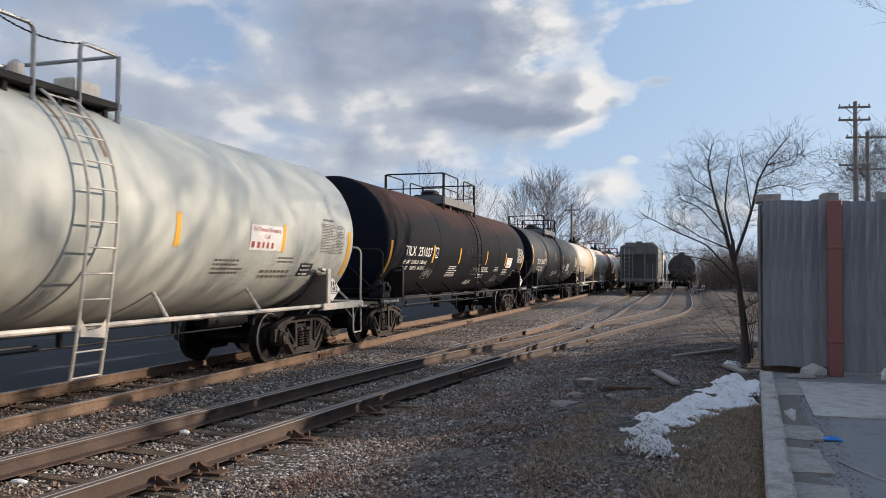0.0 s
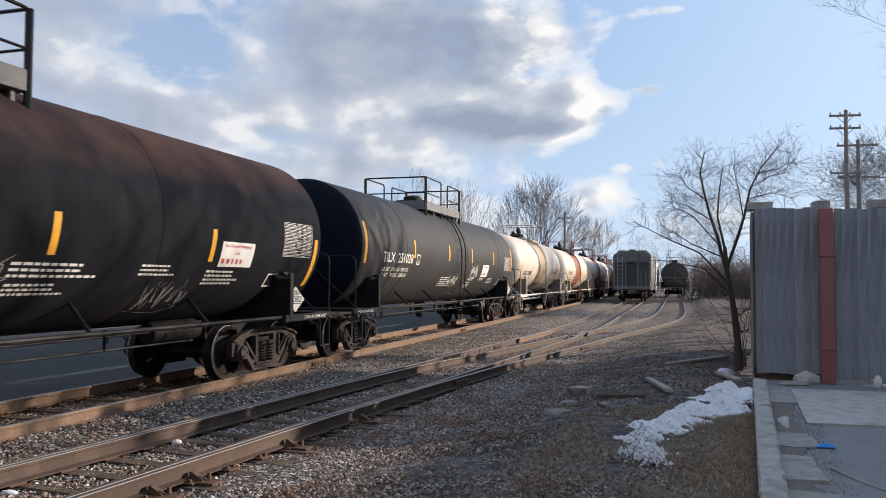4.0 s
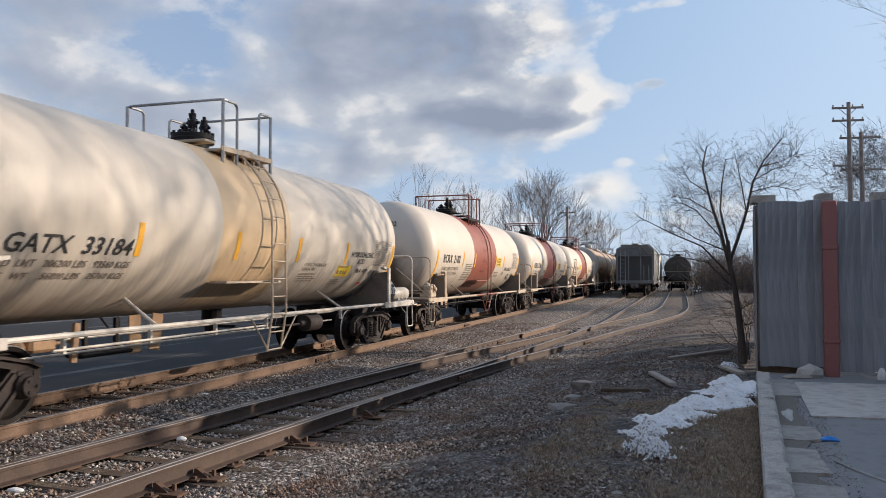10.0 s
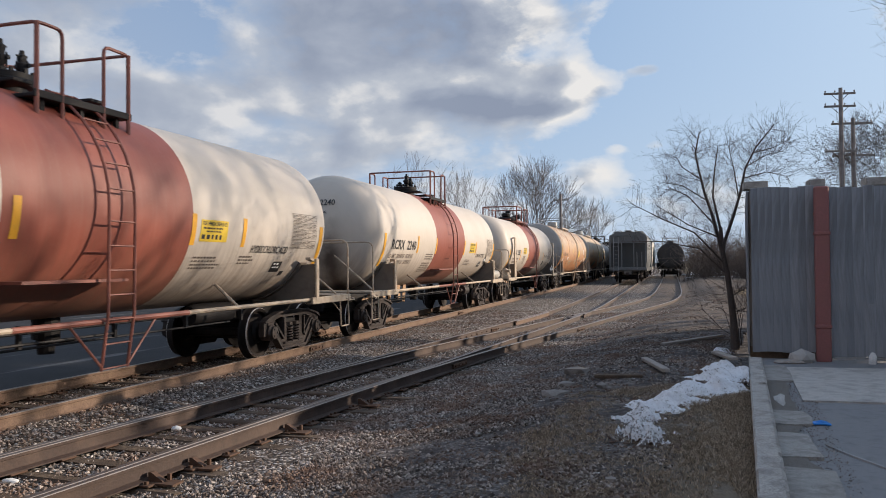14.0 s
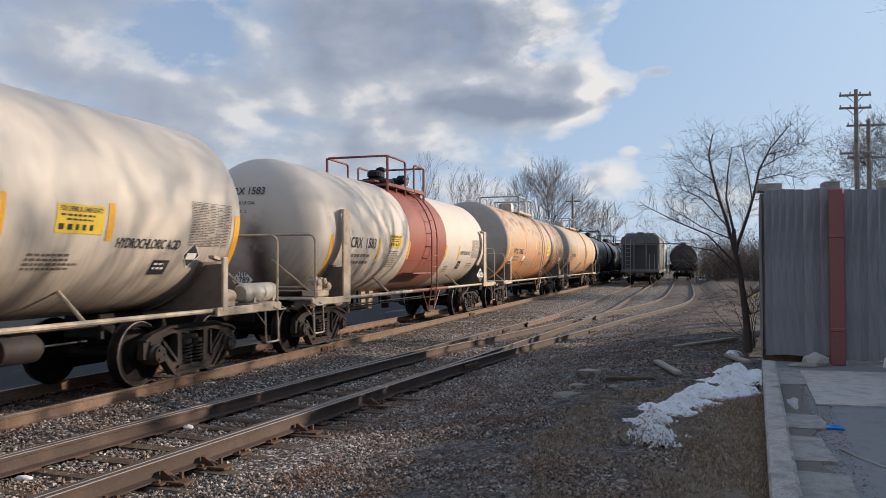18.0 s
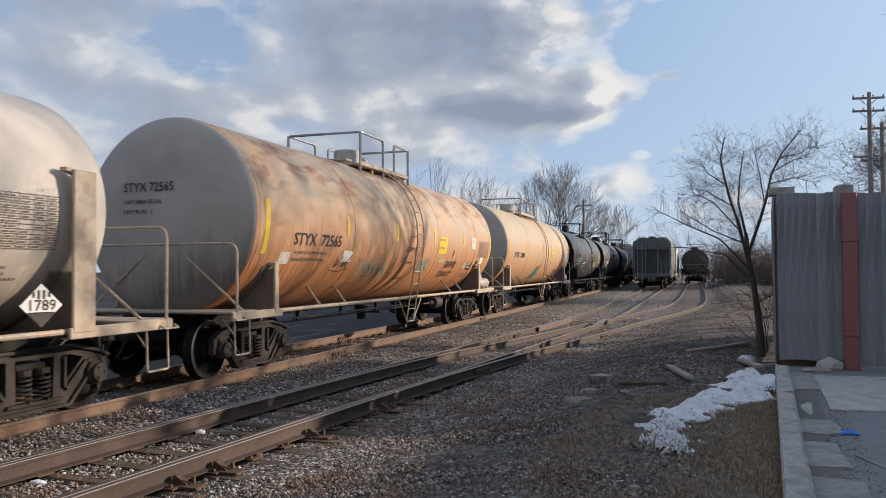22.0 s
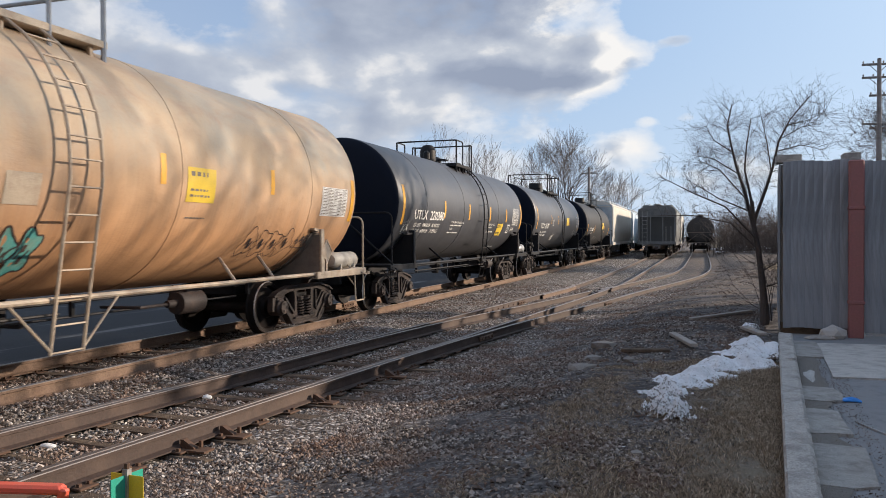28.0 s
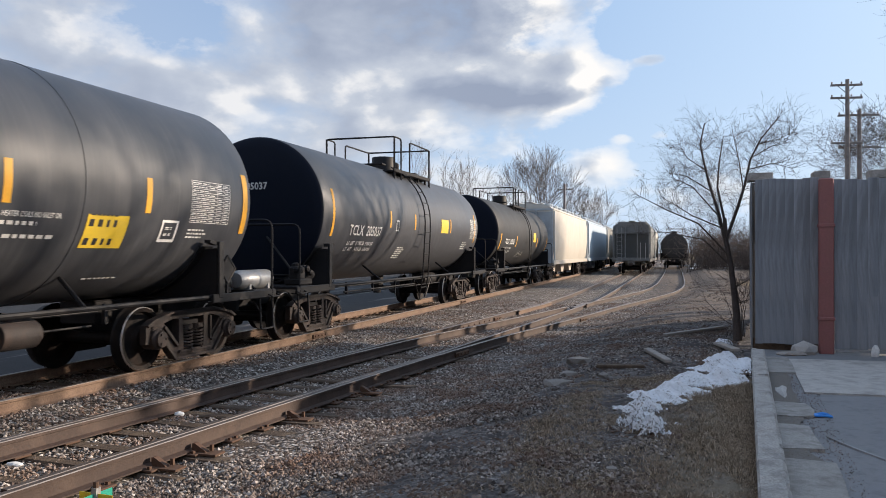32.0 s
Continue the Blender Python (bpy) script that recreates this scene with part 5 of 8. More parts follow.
        if spec["flat"] and not spec.get("vbrace"):
            part("ladder_plate", Mesh().prism([(yl - 0.2, 0.92), (yl + 0.2, 0.88), (yl + 0.2, 1.1), (yl + 0.1, 1.0), (yl - 0.1, 0.98), (yl - 0.2, 1.12)], side * 1.56 - 0.006, side * 1.56 + 0.006, "x"), pipe, part_l)
        if spec.get("shelf"):
            a = -0.62
            m = Mesh().box((side * (R + 0.16) * math.cos(a), yl - 0.58, zc + (R + 0.16) * math.sin(a)), (0.3, 1.7, 0.035))
            part("toe_board", m, spec.get("ladder_pipe", pipe), part_l)
    # top platform, railing, dome
    y0, y1, rise = spec["rail"]
    zt, xr = top + rise, spec.get("rail_x", 0.96)
    tall = spec.get("deep", 0.0)
    deck = Mesh()
    zd = zc + math.sqrt(R * R - (xr - 0.1) ** 2) + 0.12
    for x in (-1, 1):
        deck.box((x * (xr - 0.16), (y0 + y1) / 2, zd), (0.34, y1 - y0 + 0.1, 0.045), bevel=0.008)
        deck.box((x * (xr + 0.005), (y0 + y1) / 2, zd + 0.02 + tall / 2), (0.03, y1 - y0 + 0.1, 0.09 + tall), bevel=0.006)
        for k in range(5):
            y = y0 + 0.15 + (y1 - y0 - 0.3) * k / 4
            deck.box((x * (xr - 0.08), y, zd - 0.12), (0.05, 0.06, 0.24))
    for y in (y0 + 0.16, y1 - 0.16):
        deck.box((0, y, max(zd, top + 0.03)), (2 * xr - 0.7, 0.3, 0.045), bevel=0.008)
    if tall:
        for y in (y0, y1):
            deck.box((0, y, zd + 0.04 + tall / 2), (2 * xr, 0.03, 0.09 + tall), bevel=0.006)
    part("top_platform", deck, spec.get("deck", STEEL_DARK), root, "steel walkway round the manway")
    rm = spec.get("rail_pipe", pipe)
    rr = spec.get("rail_r", 0.024)
    zb = zc + math.sqrt(R * R - xr * xr) - 0.02
    g0, g1 = yl - 0.36, yl + 0.36
    loops = []
    for side in (-1, 1):
        loops.append([(side * xr, g0, zb), (side * xr, g0, zt), (side * xr, y0, zt), (0.0, y0, zt)])
        loops.append([(side * xr, g1, zb), (side * xr, g1, zt), (side * xr, max(y1, g1 + 0.25), zt), (0.0, max(y1, g1 + 0.25), zt)])
    for lp in loops:
        m = Mesh()
        m.tube(rounded(lp, 0.10, 3), rr, 6)
        if spec.get("mid_rail", True):
            half_way = zd + 0.5 * (zt - zd)
            m.tube([(lp[0][0], lp[0][1], half_way), (lp[2][0], lp[2][1], half_way), (0, lp[3][1], half_way)], rr * 0.8, 6)
        m.tube([(lp[2][0], lp[2][1], zb), (lp[2][0], lp[2][1], zt)], rr * spec.get("corner", 1.2), 6)
        part("railing", m, rm, root)
    if spec.get("chain"):
        m = Mesh()
        for side in (-1, 1):
            for k in range(22):
                t = k / 21
                p = Vector((side * xr, g0 - 0.6 + (g1 - g0 + 0.6) * t, zt - 0.02 - 0.09 * 4 * t * (1 - t)))
                m.box(p, (0.012, 0.05, 0.022) if k % 2 else (0.022, 0.05, 0.012), (20 * (t - 0.5), 0, 0))
        part("chain", m, STEEL_DARK, root, "safety chain across the ladder gap")
        m = Mesh().box((0.75, y1 - 0.5, top + 0.02), (0.3, 0.5, 0.18), bevel=0.02)
        part("tool_box", m, PIPE_WHITE, root, "white box with a rust stain")
    yd = spec.get("dome_y", (y0 + y1) / 2 - 0.35)
    dome = spec["dome"]
    if dome == "valves":
        m = Mesh()
        m.lathe([(0.28, top - 0.12), (0.28, top + 0.05), (0.37, top + 0.07), (0.385, top + 0.14), (0.36, top + 0.155), (0.365, top + 0.22), (0.3, top + 0.24)], "z", (0, yd, 0), 24)
        for k in range(12):
            a = k * math.pi / 6
            m.box((0.34 * math.cos(a), yd + 0.34 * math.sin(a), top + 0.24), (0.04, 0.04, 0.06))
        part("manway", m, PIPE_BLACK, root, "black bolted manway flange", smooth=True)
        for dx, dy, h, w in ((0.1, -0.15, 0.42, 0.085), (0.12, 0.17, 0.35, 0.075), (-0.18, 0.02, 0.2, 0.1)):
            m, z0 = Mesh(), top + 0.22
            c = (dx, yd + dy, z0)
            m.lathe([(0.06, 0.0), (w, 0.03 * h), (w, 0.14 * h), (0.05, 0.2 * h), (0.07, 0.3 * h), (w * 0.95, 0.38 * h), (w, 0.5 * h), (0.055, 0.57 * h), (0.06, 0.7 * h), (w * 0.75, 0.73 * h), (w * 0.75, 0.82 * h), (0.035, 0.86 * h), (0.03, h)], "z", c, 10)
            for k in range(4):
                a = k * math.pi / 2 + 0.6
                q = (dx + 0.85 * w * math.cos(a), yd + dy + 0.85 * w * math.sin(a))
                m.tube([(*q, z0 + 0.05 * h), (*q, z0 + (0.62 + 0.1 * (k % 2)) * h)], 0.012, 5)
            m.tube([(dx - 1.3 * w, yd + dy, z0 + 0.45 * h), (dx + 1.3 * w, yd + dy + 0.03, z0 + 0.45 * h)], 0.03, 7)
            m.tube([(dx, yd + dy - 1.15 * w, z0 + 0.78 * h), (dx, yd + dy + 1.15 * w, z0 + 0.82 * h)], 0.014, 5)
            part("valve", m, PIPE_BLACK, root, "black flanged relief valve")
    elif dome == "wheel":
        m = Mesh().lathe([(0.36, top - 0.12), (0.36, top + 0.02), (0.44, top + 0.04), (0.46, top + 0.12), (0.42, top + 0.18), (0.3, top + 0.2)], "z", (0.1, yd, 0), 24)
        part("manway", m, PIPE_BLACK, root, "black round manway cover", smooth=True)
        m = Mesh()
        m.box((0.1, yd - 0.12, top + 0.3), (0.36, 0.5, 0.22), bevel=0.06)
        m.lathe([(0.12, top + 0.4), (0.14, top + 0.46), (0.14, top + 0.5), (0.05, top + 0.54)], "z", (0.15, yd + 0.12, 0), 12)
        m.tube([(0.1, yd + 0.2, top + 0.26), (0.1, yd + 0.7, top + 0.24)], 0.035, 6)
        part("valve", m, PIPE_BLACK, root, "black valve body")
        m = Mesh()
        m.box((0.35, yd + 0.78, top + 0.12), (0.28, 0.3, 0.34), bevel=0.05)
        m.lathe([(0.1, 0.0), (0.13, 0.03), (0.13, 0.2), (0.06, 0.24)], "x", (0.4, yd + 0.78, top + 0.24), 12)
        part("valve", m, PIPE_BLACK, root, "black angle valve")
        m = Mesh()
        ring = [(0.68, yd + 0.78 + 0.14 * math.cos(a), top + 0.22 + 0.14 * math.sin(a)) for a in np.linspace(0, 6.2832, 17)]
        m.tube(ring, 0.018, 5)
        for a in (0.0, 1.05, 2.09):
            m.tube([(0.68, yd + 0.78 + 0.14 * math.cos(a), top + 0.22 + 0.14 * math.sin(a)), (0.68, yd + 0.78 - 0.14 * math.cos(a), top + 0.22 - 0.14 * math.sin(a))], 0.012, 4)
        part("hand_wheel", m, PIPE_GREY, root, "spoked valve hand wheel")
    elif dome == "pot":
        m = Mesh().lathe([(0.34, top - 0.1), (0.34, top + 0.36), (0.32, top + 0.40), (0.02, top + 0.41)], "z", (0.05, yd, 0), 24)
        part("manway", m, spec.get("dome_mat", AIR_TANK), root, "round manway housing", smooth=True)
        m = Mesh()
        m.lathe([(0.10, top), (0.10, top + 0.26), (0.04, top + 0.32)], "z", (0.2, yd + 0.6, 0), 12)
        m.box((0.05, yd, top + 0.37), (0.5, 0.06, 0.03))
        part("valve", m, spec.get("dome_mat", AIR_TANK), root)
    elif dome == "bell":
        m = Mesh().lathe([(0.3, top - 0.1), (0.3, top + 0.03), (0.25, top + 0.05), (0.245, top + 0.3), (0.22, top + 0.4), (0.15, top + 0.48), (0.02, top + 0.51)], "z", (0.05, yd, 0), 24)
        part("manway", m, PIPE_BLACK, root, "black rounded manway bonnet", smooth=True)
        m = Mesh().lathe([(0.10, top), (0.10, top + 0.2), (0.04, top + 0.26)], "z", (0.2, yd - 0.55, 0), 12)
        m.lathe([(0.12, top), (0.13, top + 0.1), (0.04, top + 0.18)], "z", (0.15, yd + 0.6, 0), 12)
        m.tube([(0.15, yd + 0.6, top + 0.12), (0.3, yd + 0.95, top + 0.1)], 0.04, 6)
        part("valve", m, PIPE_BLACK, root)
    else:
        m = Mesh()
        m.box((0.1, yd, top + 0.1), (0.9, 1.1, 0.26), bevel=0.03)
        m.lathe([(0.3, top + 0.2), (0.3, top + 0.36), (0.2, top + 0.42), (0.02, top + 0.43)], "z", (0.0, yd + 0.1, 0), 20)
        part("manway", m, STEEL_DARK, root, "dark manway housing", smooth=True)
    # tape and writing
    for y, z, w, z1 in spec["tape"]:
        h = R * (math.asin((z1 - zc) / R) - math.asin((z - zc) / R))
        shell.patch("reflective_tape", y - w / 2, z, w, h, spec.get("tape_paint", YELLOW), "yellow-orange reflective strip")
    for kind, *a in spec["marks"]:
        if kind == "text":
            shell.text(*a)
        elif kind == "number":
            shell.number(*a)
        elif kind == "table":
            shell.table(*a)
        elif kind == "bars":
            shell.bars(*a)
        elif kind == "patch":
            shell.patch(*a)
        elif kind == "tag":
            shell.tag(*a)
        elif kind == "bubble":
            shell.bubble(*a)
        elif kind == "diamond":
            shell.diamond(*a)
    # the end facing down the line carries the same marks
    if spec.get("end_text"):
        m = Mesh()
        for k, line in enumerate(spec["end_text"].split("|")):
            size = 0.20 if k == 0 else 0.09
            v, f = glyphs(line, size)
            w, rise2 = (-0.78, 0.42) if spec["flat"] else (-0.5, 0.66)
            for a, b in v:
                x, z = w + a * 0.95, zc + rise2 - (0.16 * k if k else 0) - (0.04 if k else 0) + b
                rr2 = math.hypot(x, z - zc) / R
                if spec["flat"]:
                    d = np.interp(rr2, [0, 0.5, 0.85, 0.955, 1.0], [0.17, 0.16, 0.125, 0.085, 0.0])
                else:
                    d = HEAD_DEPTH * math.sqrt(max(0.0, 1 - rr2 * rr2))
                m.v.append((x, mid - half - d - 0.02, z))
            k0 = len(m.v) - len(v)
            m.f += [tuple(i + k0 for i in q) for q in f]
            m.m += [0] * len(f)
        part("end_lettering", m, spec["ink"], root)
    if spec.get("end_scrawl"):
        rng, m = random.Random(77), Mesh()
        for row in range(2):
            for k in range(5):
                x0, z0 = -0.55 + 0.25 * k + 0.1 * row, zc + 0.15 - 0.3 * row
                pts = [(x0 + rng.uniform(-0.04, 0.26), mid - half - 0.178, z0 + rng.uniform(-0.04, 0.3)) for _ in range(7)]
                m.tube(rounded(pts, 0.07, 3), 0.017, 4)
        part("graffiti", m, GRAFFITI_BLACK, root, "black scrawled graffiti on the tank head")
    if spec.get("placard"):
        placard(root, spec["placard"], -(ends[0] - 0.2), 1.4, -0.1, LETTER_BLACK)
        placard(root, spec["placard"], posts[1] - 0.58 if spec.get("post", 0) > 2.5 else posts[1] + 0.2, 1.33, SIDE - 0.02, LETTER_BLACK, 75.0)
    if spec.get("blank"):
        m = Mesh()
        rim = ((-0.21, 0.0), (0.0, 0.21), (0.21, 0.0), (0.0, -0.21), (-0.21, 0.0))
        for a, b in zip(rim, rim[1:]):
            m.tube([(SIDE - 0.02, a[0], 1.42 + a[1]), (SIDE - 0.02, b[0], 1.42 + b[1])], 0.018, 4)
        m.prism([(-0.2, 1.42), (0.0, 1.22), (0.2, 1.42), (0.0, 1.62)], SIDE - 0.024, SIDE - 0.016, "x")
        m.box((SIDE - 0.03, 0, 1.14), (0.03, 0.05, 0.2))
        part("placard_frame", m, pipe, root, "empty hazard placard frame", at=(0, posts[1] + 0.22, 0.01))
    return root


BLACK_A = tank_paint("brown_black_tank", (0.011, 0.0128, 0.018), (0.024, 0.022, 0.023), (0.020, 0.018, 0.019), 0.5, 0.3, 0.6, low_amount=0.1, crown=((0.115, 0.062, 0.048), 2.95, 4.0, 0.85), seed=1.0, spec=0.06)
BLACK_B = tank_paint("soft_black_tank", (0.034, 0.035, 0.038), (0.062, 0.06, 0.06), (0.046, 0.047, 0.049), 0.35, 0.4, 0.48, low_amount=0.12, seed=4.0, spec=0.22)
BLACK_C = tank_paint("clean_black_tank", (0.052, 0.055, 0.064), (0.12, 0.12, 0.123), (0.086, 0.088, 0.094), 0.3, 0.35, 0.32, low_dirt_shade=(0.03, 0.03, 0.032), low_amount=0.5, seed=7.0, spec=0.5)
WHITE_A = tank_paint("green_white_tank", (0.49, 0.51, 0.475), (0.30, 0.285, 0.25), (0.41, 0.435, 0.395), 0.2, 0.5, 0.36, low_dirt_shade=(0.24, 0.20, 0.155), low_amount=0.65, seed=2.0, soot=7.76)
WHITE_B = tank_paint("cream_white_tank", (0.55, 0.495, 0.43), (0.37, 0.28, 0.20), (0.47, 0.41, 0.335), 0.12, 0.5, 0.40, low_dirt_shade=(0.14, 0.10, 0.072), low_amount=0.88, band=(-1.35, 0.8, (0.54, 0.40, 0.25)), seed=3.0, soot=6.1)
RED_PAINT = (0.265, 0.071, 0.048)


def banded(name, a, b, seed):
    return tank_paint(name, (0.58, 0.52, 0.455), (0.38, 0.285, 0.205), (0.49, 0.43, 0.355), 0.1, 0.45, 0.40, low_dirt_shade=(0.15, 0.10, 0.07), low_amount=0.85, band=(a, b, RED_PAINT), seed=seed, soot=5.9)




def rust_paint(name, upper, grey, lower, streak, crown, rust, seed, lines=0.8):
    """Old tan jacket: greyed above, orange below with fine rust runs, red-brown scabs along the top."""
    mat, n = material(name)
    p = n.add("ShaderNodeTexCoord").outputs["Object"]
    sep = n.add("ShaderNodeSeparateXYZ", Vector=p)
    z = sep.outputs[2]
    mott = n.noise(n.scaled(p, 1, 0.7, 1, seed, 0, 0), 0.9, 6.0, 0.62, 0.5)
    blot = n.noise(n.scaled(p, 1.2, 0.7, 1.6, 0, seed, 0), 1.7, 6.0, 0.62, 0.4)
    runs = n.noise(n.scaled(p, 0.5, 5.0, 0.3, seed, seed, 0), 1.6, 4.0, 0.6)
    thin = n.noise(n.scaled(p, 0.3, 20.0, 0.2, 0, seed, 0), 1.2, 3.0, 0.6)
    fine = n.noise(p, 24.0, 5.0, 0.65)
    base = n.mix(n.ramp(mott, (0.38, 0.0), (0.62, 1.0)), upper, grey)
    low = n.math("SUBTRACT", 1.0, n.math("DIVIDE", n.math("SUBTRACT", n.math("ADD", z, n.math("MULTIPLY", n.math("SUBTRACT", runs, 0.5), 0.6)), 1.7), 1.3, True))
    base = n.mix(low, base, lower)
    comb = n.math("MULTIPLY", n.ramp(thin, (0.50, 0.0), (0.555, 1.0)), n.math("MULTIPLY", n.math("POWER", low, 1.4), n.ramp(runs, (0.38, 0.15), (0.58, 1.0))))
    base = n.mix(n.math("MULTIPLY", comb, lines), base, streak)
    high = n.math("DIVIDE", n.math("SUBTRACT", z, 2.7), 0.7, True)
    scab = n.math("MULTIPLY", n.ramp(blot, (0.48, 0.0), (0.64, 1.0)), high)
    base = n.mix(n.math("MULTIPLY", scab, rust), base, crown)
    spots = n.math("MULTIPLY", n.ramp(blot, (0.62, 0.0), (0.72, 1.0)), 0.5)
    base = n.mix(n.math("MULTIPLY", spots, rust), base, crown)
    base = n.mix(n.math("MULTIPLY", n.ramp(fine, (0.5, 0.0), (0.8, 1.0)), 0.18), base, streak)
    finish(n, base, 0.65, 0.0, n.math("ADD", mott, n.math("MULTIPLY", fine, 0.03)), 0.3, 0.06, 0.35)
    return mat


ORANGE_A = rust_paint("rusted_orange_tank", (0.52, 0.35, 0.225), (0.43, 0.365, 0.29), (0.52, 0.235, 0.10), (0.16, 0.075, 0.042), (0.25, 0.115, 0.08), 0.85, 5.0)
ORANGE_B = rust_paint("faded_orange_tank", (0.52, 0.385, 0.255), (0.43, 0.375, 0.30), (0.52, 0.29, 0.15), (0.30, 0.16, 0.09), (0.40, 0.25, 0.17), 0.35, 9.0, 0.3)


def stained_head(name):
    """Grey jacket head, its lower half soaked with brown-black spill and grime."""
    mat, n = material(name)
    p = n.add("ShaderNodeTexCoord").outputs["Object"]
    x, y, z = n.add("ShaderNodeSeparateXYZ", Vector=p).outputs
    mott = n.noise(p, 1.0, 6.0, 0.62, 0.4)
    runs = n.noise(n.scaled(p, 5.0, 1.0, 0.35), 1.6, 5.0, 0.65)
    fine = n.noise(p, 24.0, 5.0, 0.65)
    base = n.mix(n.ramp(mott, (0.4, 0.0), (0.7, 1.0)), (0.43, 0.41, 0.385), (0.34, 0.315, 0.29))
    level = n.math("ADD", n.math("ADD", z, n.math("MULTIPLY", n.math("SUBTRACT", runs, 0.5), 1.3)), n.math("MULTIPLY", n.math("SUBTRACT", mott, 0.5), 1.8))
    level = n.math("SUBTRACT", level, n.math("MULTIPLY", x, 0.35))
    soak = n.math("SUBTRACT", 1.0, n.math("DIVIDE", n.math("SUBTRACT", level, 1.15), 0.9, True))
    base = n.mix(n.math("MULTIPLY", soak, 0.75), base, (0.06, 0.045, 0.038))
    finish(n, n.mix(n.math("MULTIPLY", n.ramp(fine, (0.5, 0.0), (0.8, 1.0)), 0.2), base, (0.12, 0.10, 0.09)), 0.65, 0.0, fine, 0.1, 0.02, 0.35)
    return mat


HEAD_GREY = stained_head("stained_grey_head")
# black heads turned from the sun: their shade is put into the colour
SHADED_BLACK_HEAD = worn("shaded_black_head", (0.0055, 0.0085, 0.0175), 0.6, 0.0, (0.011, 0.0125, 0.018), 0.3, 1.5, spec=0.1)


def strips(*ys, z=1.95, z1=2.43, w=0.11, first=None, last=None, ends=(1.58, 2.45)):
    """Tape along the side: (middle along the car, lower edge, width, upper edge); the strips next to the heads are longer."""
    return [(y, z, w, z1) for y in ys] + [(y, ends[0], w * 1.25, ends[1]) for y in (first, last) if y is not None]


def data_lines(y, z, width, ink, weight="LD  LMT   211300 LB   95850 KG", tare="LT   WT     74700 LB   33850 KG", size=0.145, drop=0.15):
    return [("number", weight, y, z, size, width, ink, 0.15), ("number", tare, y - 0.02, z - drop, size, width, ink, 0.15)]


def panel(y, z, w, h, ink, rows=7):
    """Framed table of inspection dates."""
    return [("table", y, z, w, h, rows + 2, ink)]


def caution(y, z, w, h, mat=None):
    """Yellow notice: one line of words above rows of fine print."""
    return [("patch", "label", y, z, w, h, mat or YELLOW_SIGN, "yellow caution label"), ("number", "FOR CHEMICAL EMERGENCY", y + 0.05 * w, z + 0.74 * h, 0.17 * h / 0.7, 0.9 * w, LETTER_BLACK),
            ("bars", y + 0.08 * w, z + 0.58 * h, w * 0.9, 1, 0.07 * h, 0.05, LETTER_BLACK), ("bars", y + 0.2 * w, z + 0.44 * h, w * 0.7, 1, 0.06 * h, 0.05, LETTER_BLACK), ("bars", y + 0.06 * w, z + 0.12 * h, w * 0.95, 1, 0.2 * h, 0.05, LETTER_BLACK)]


CARS = []


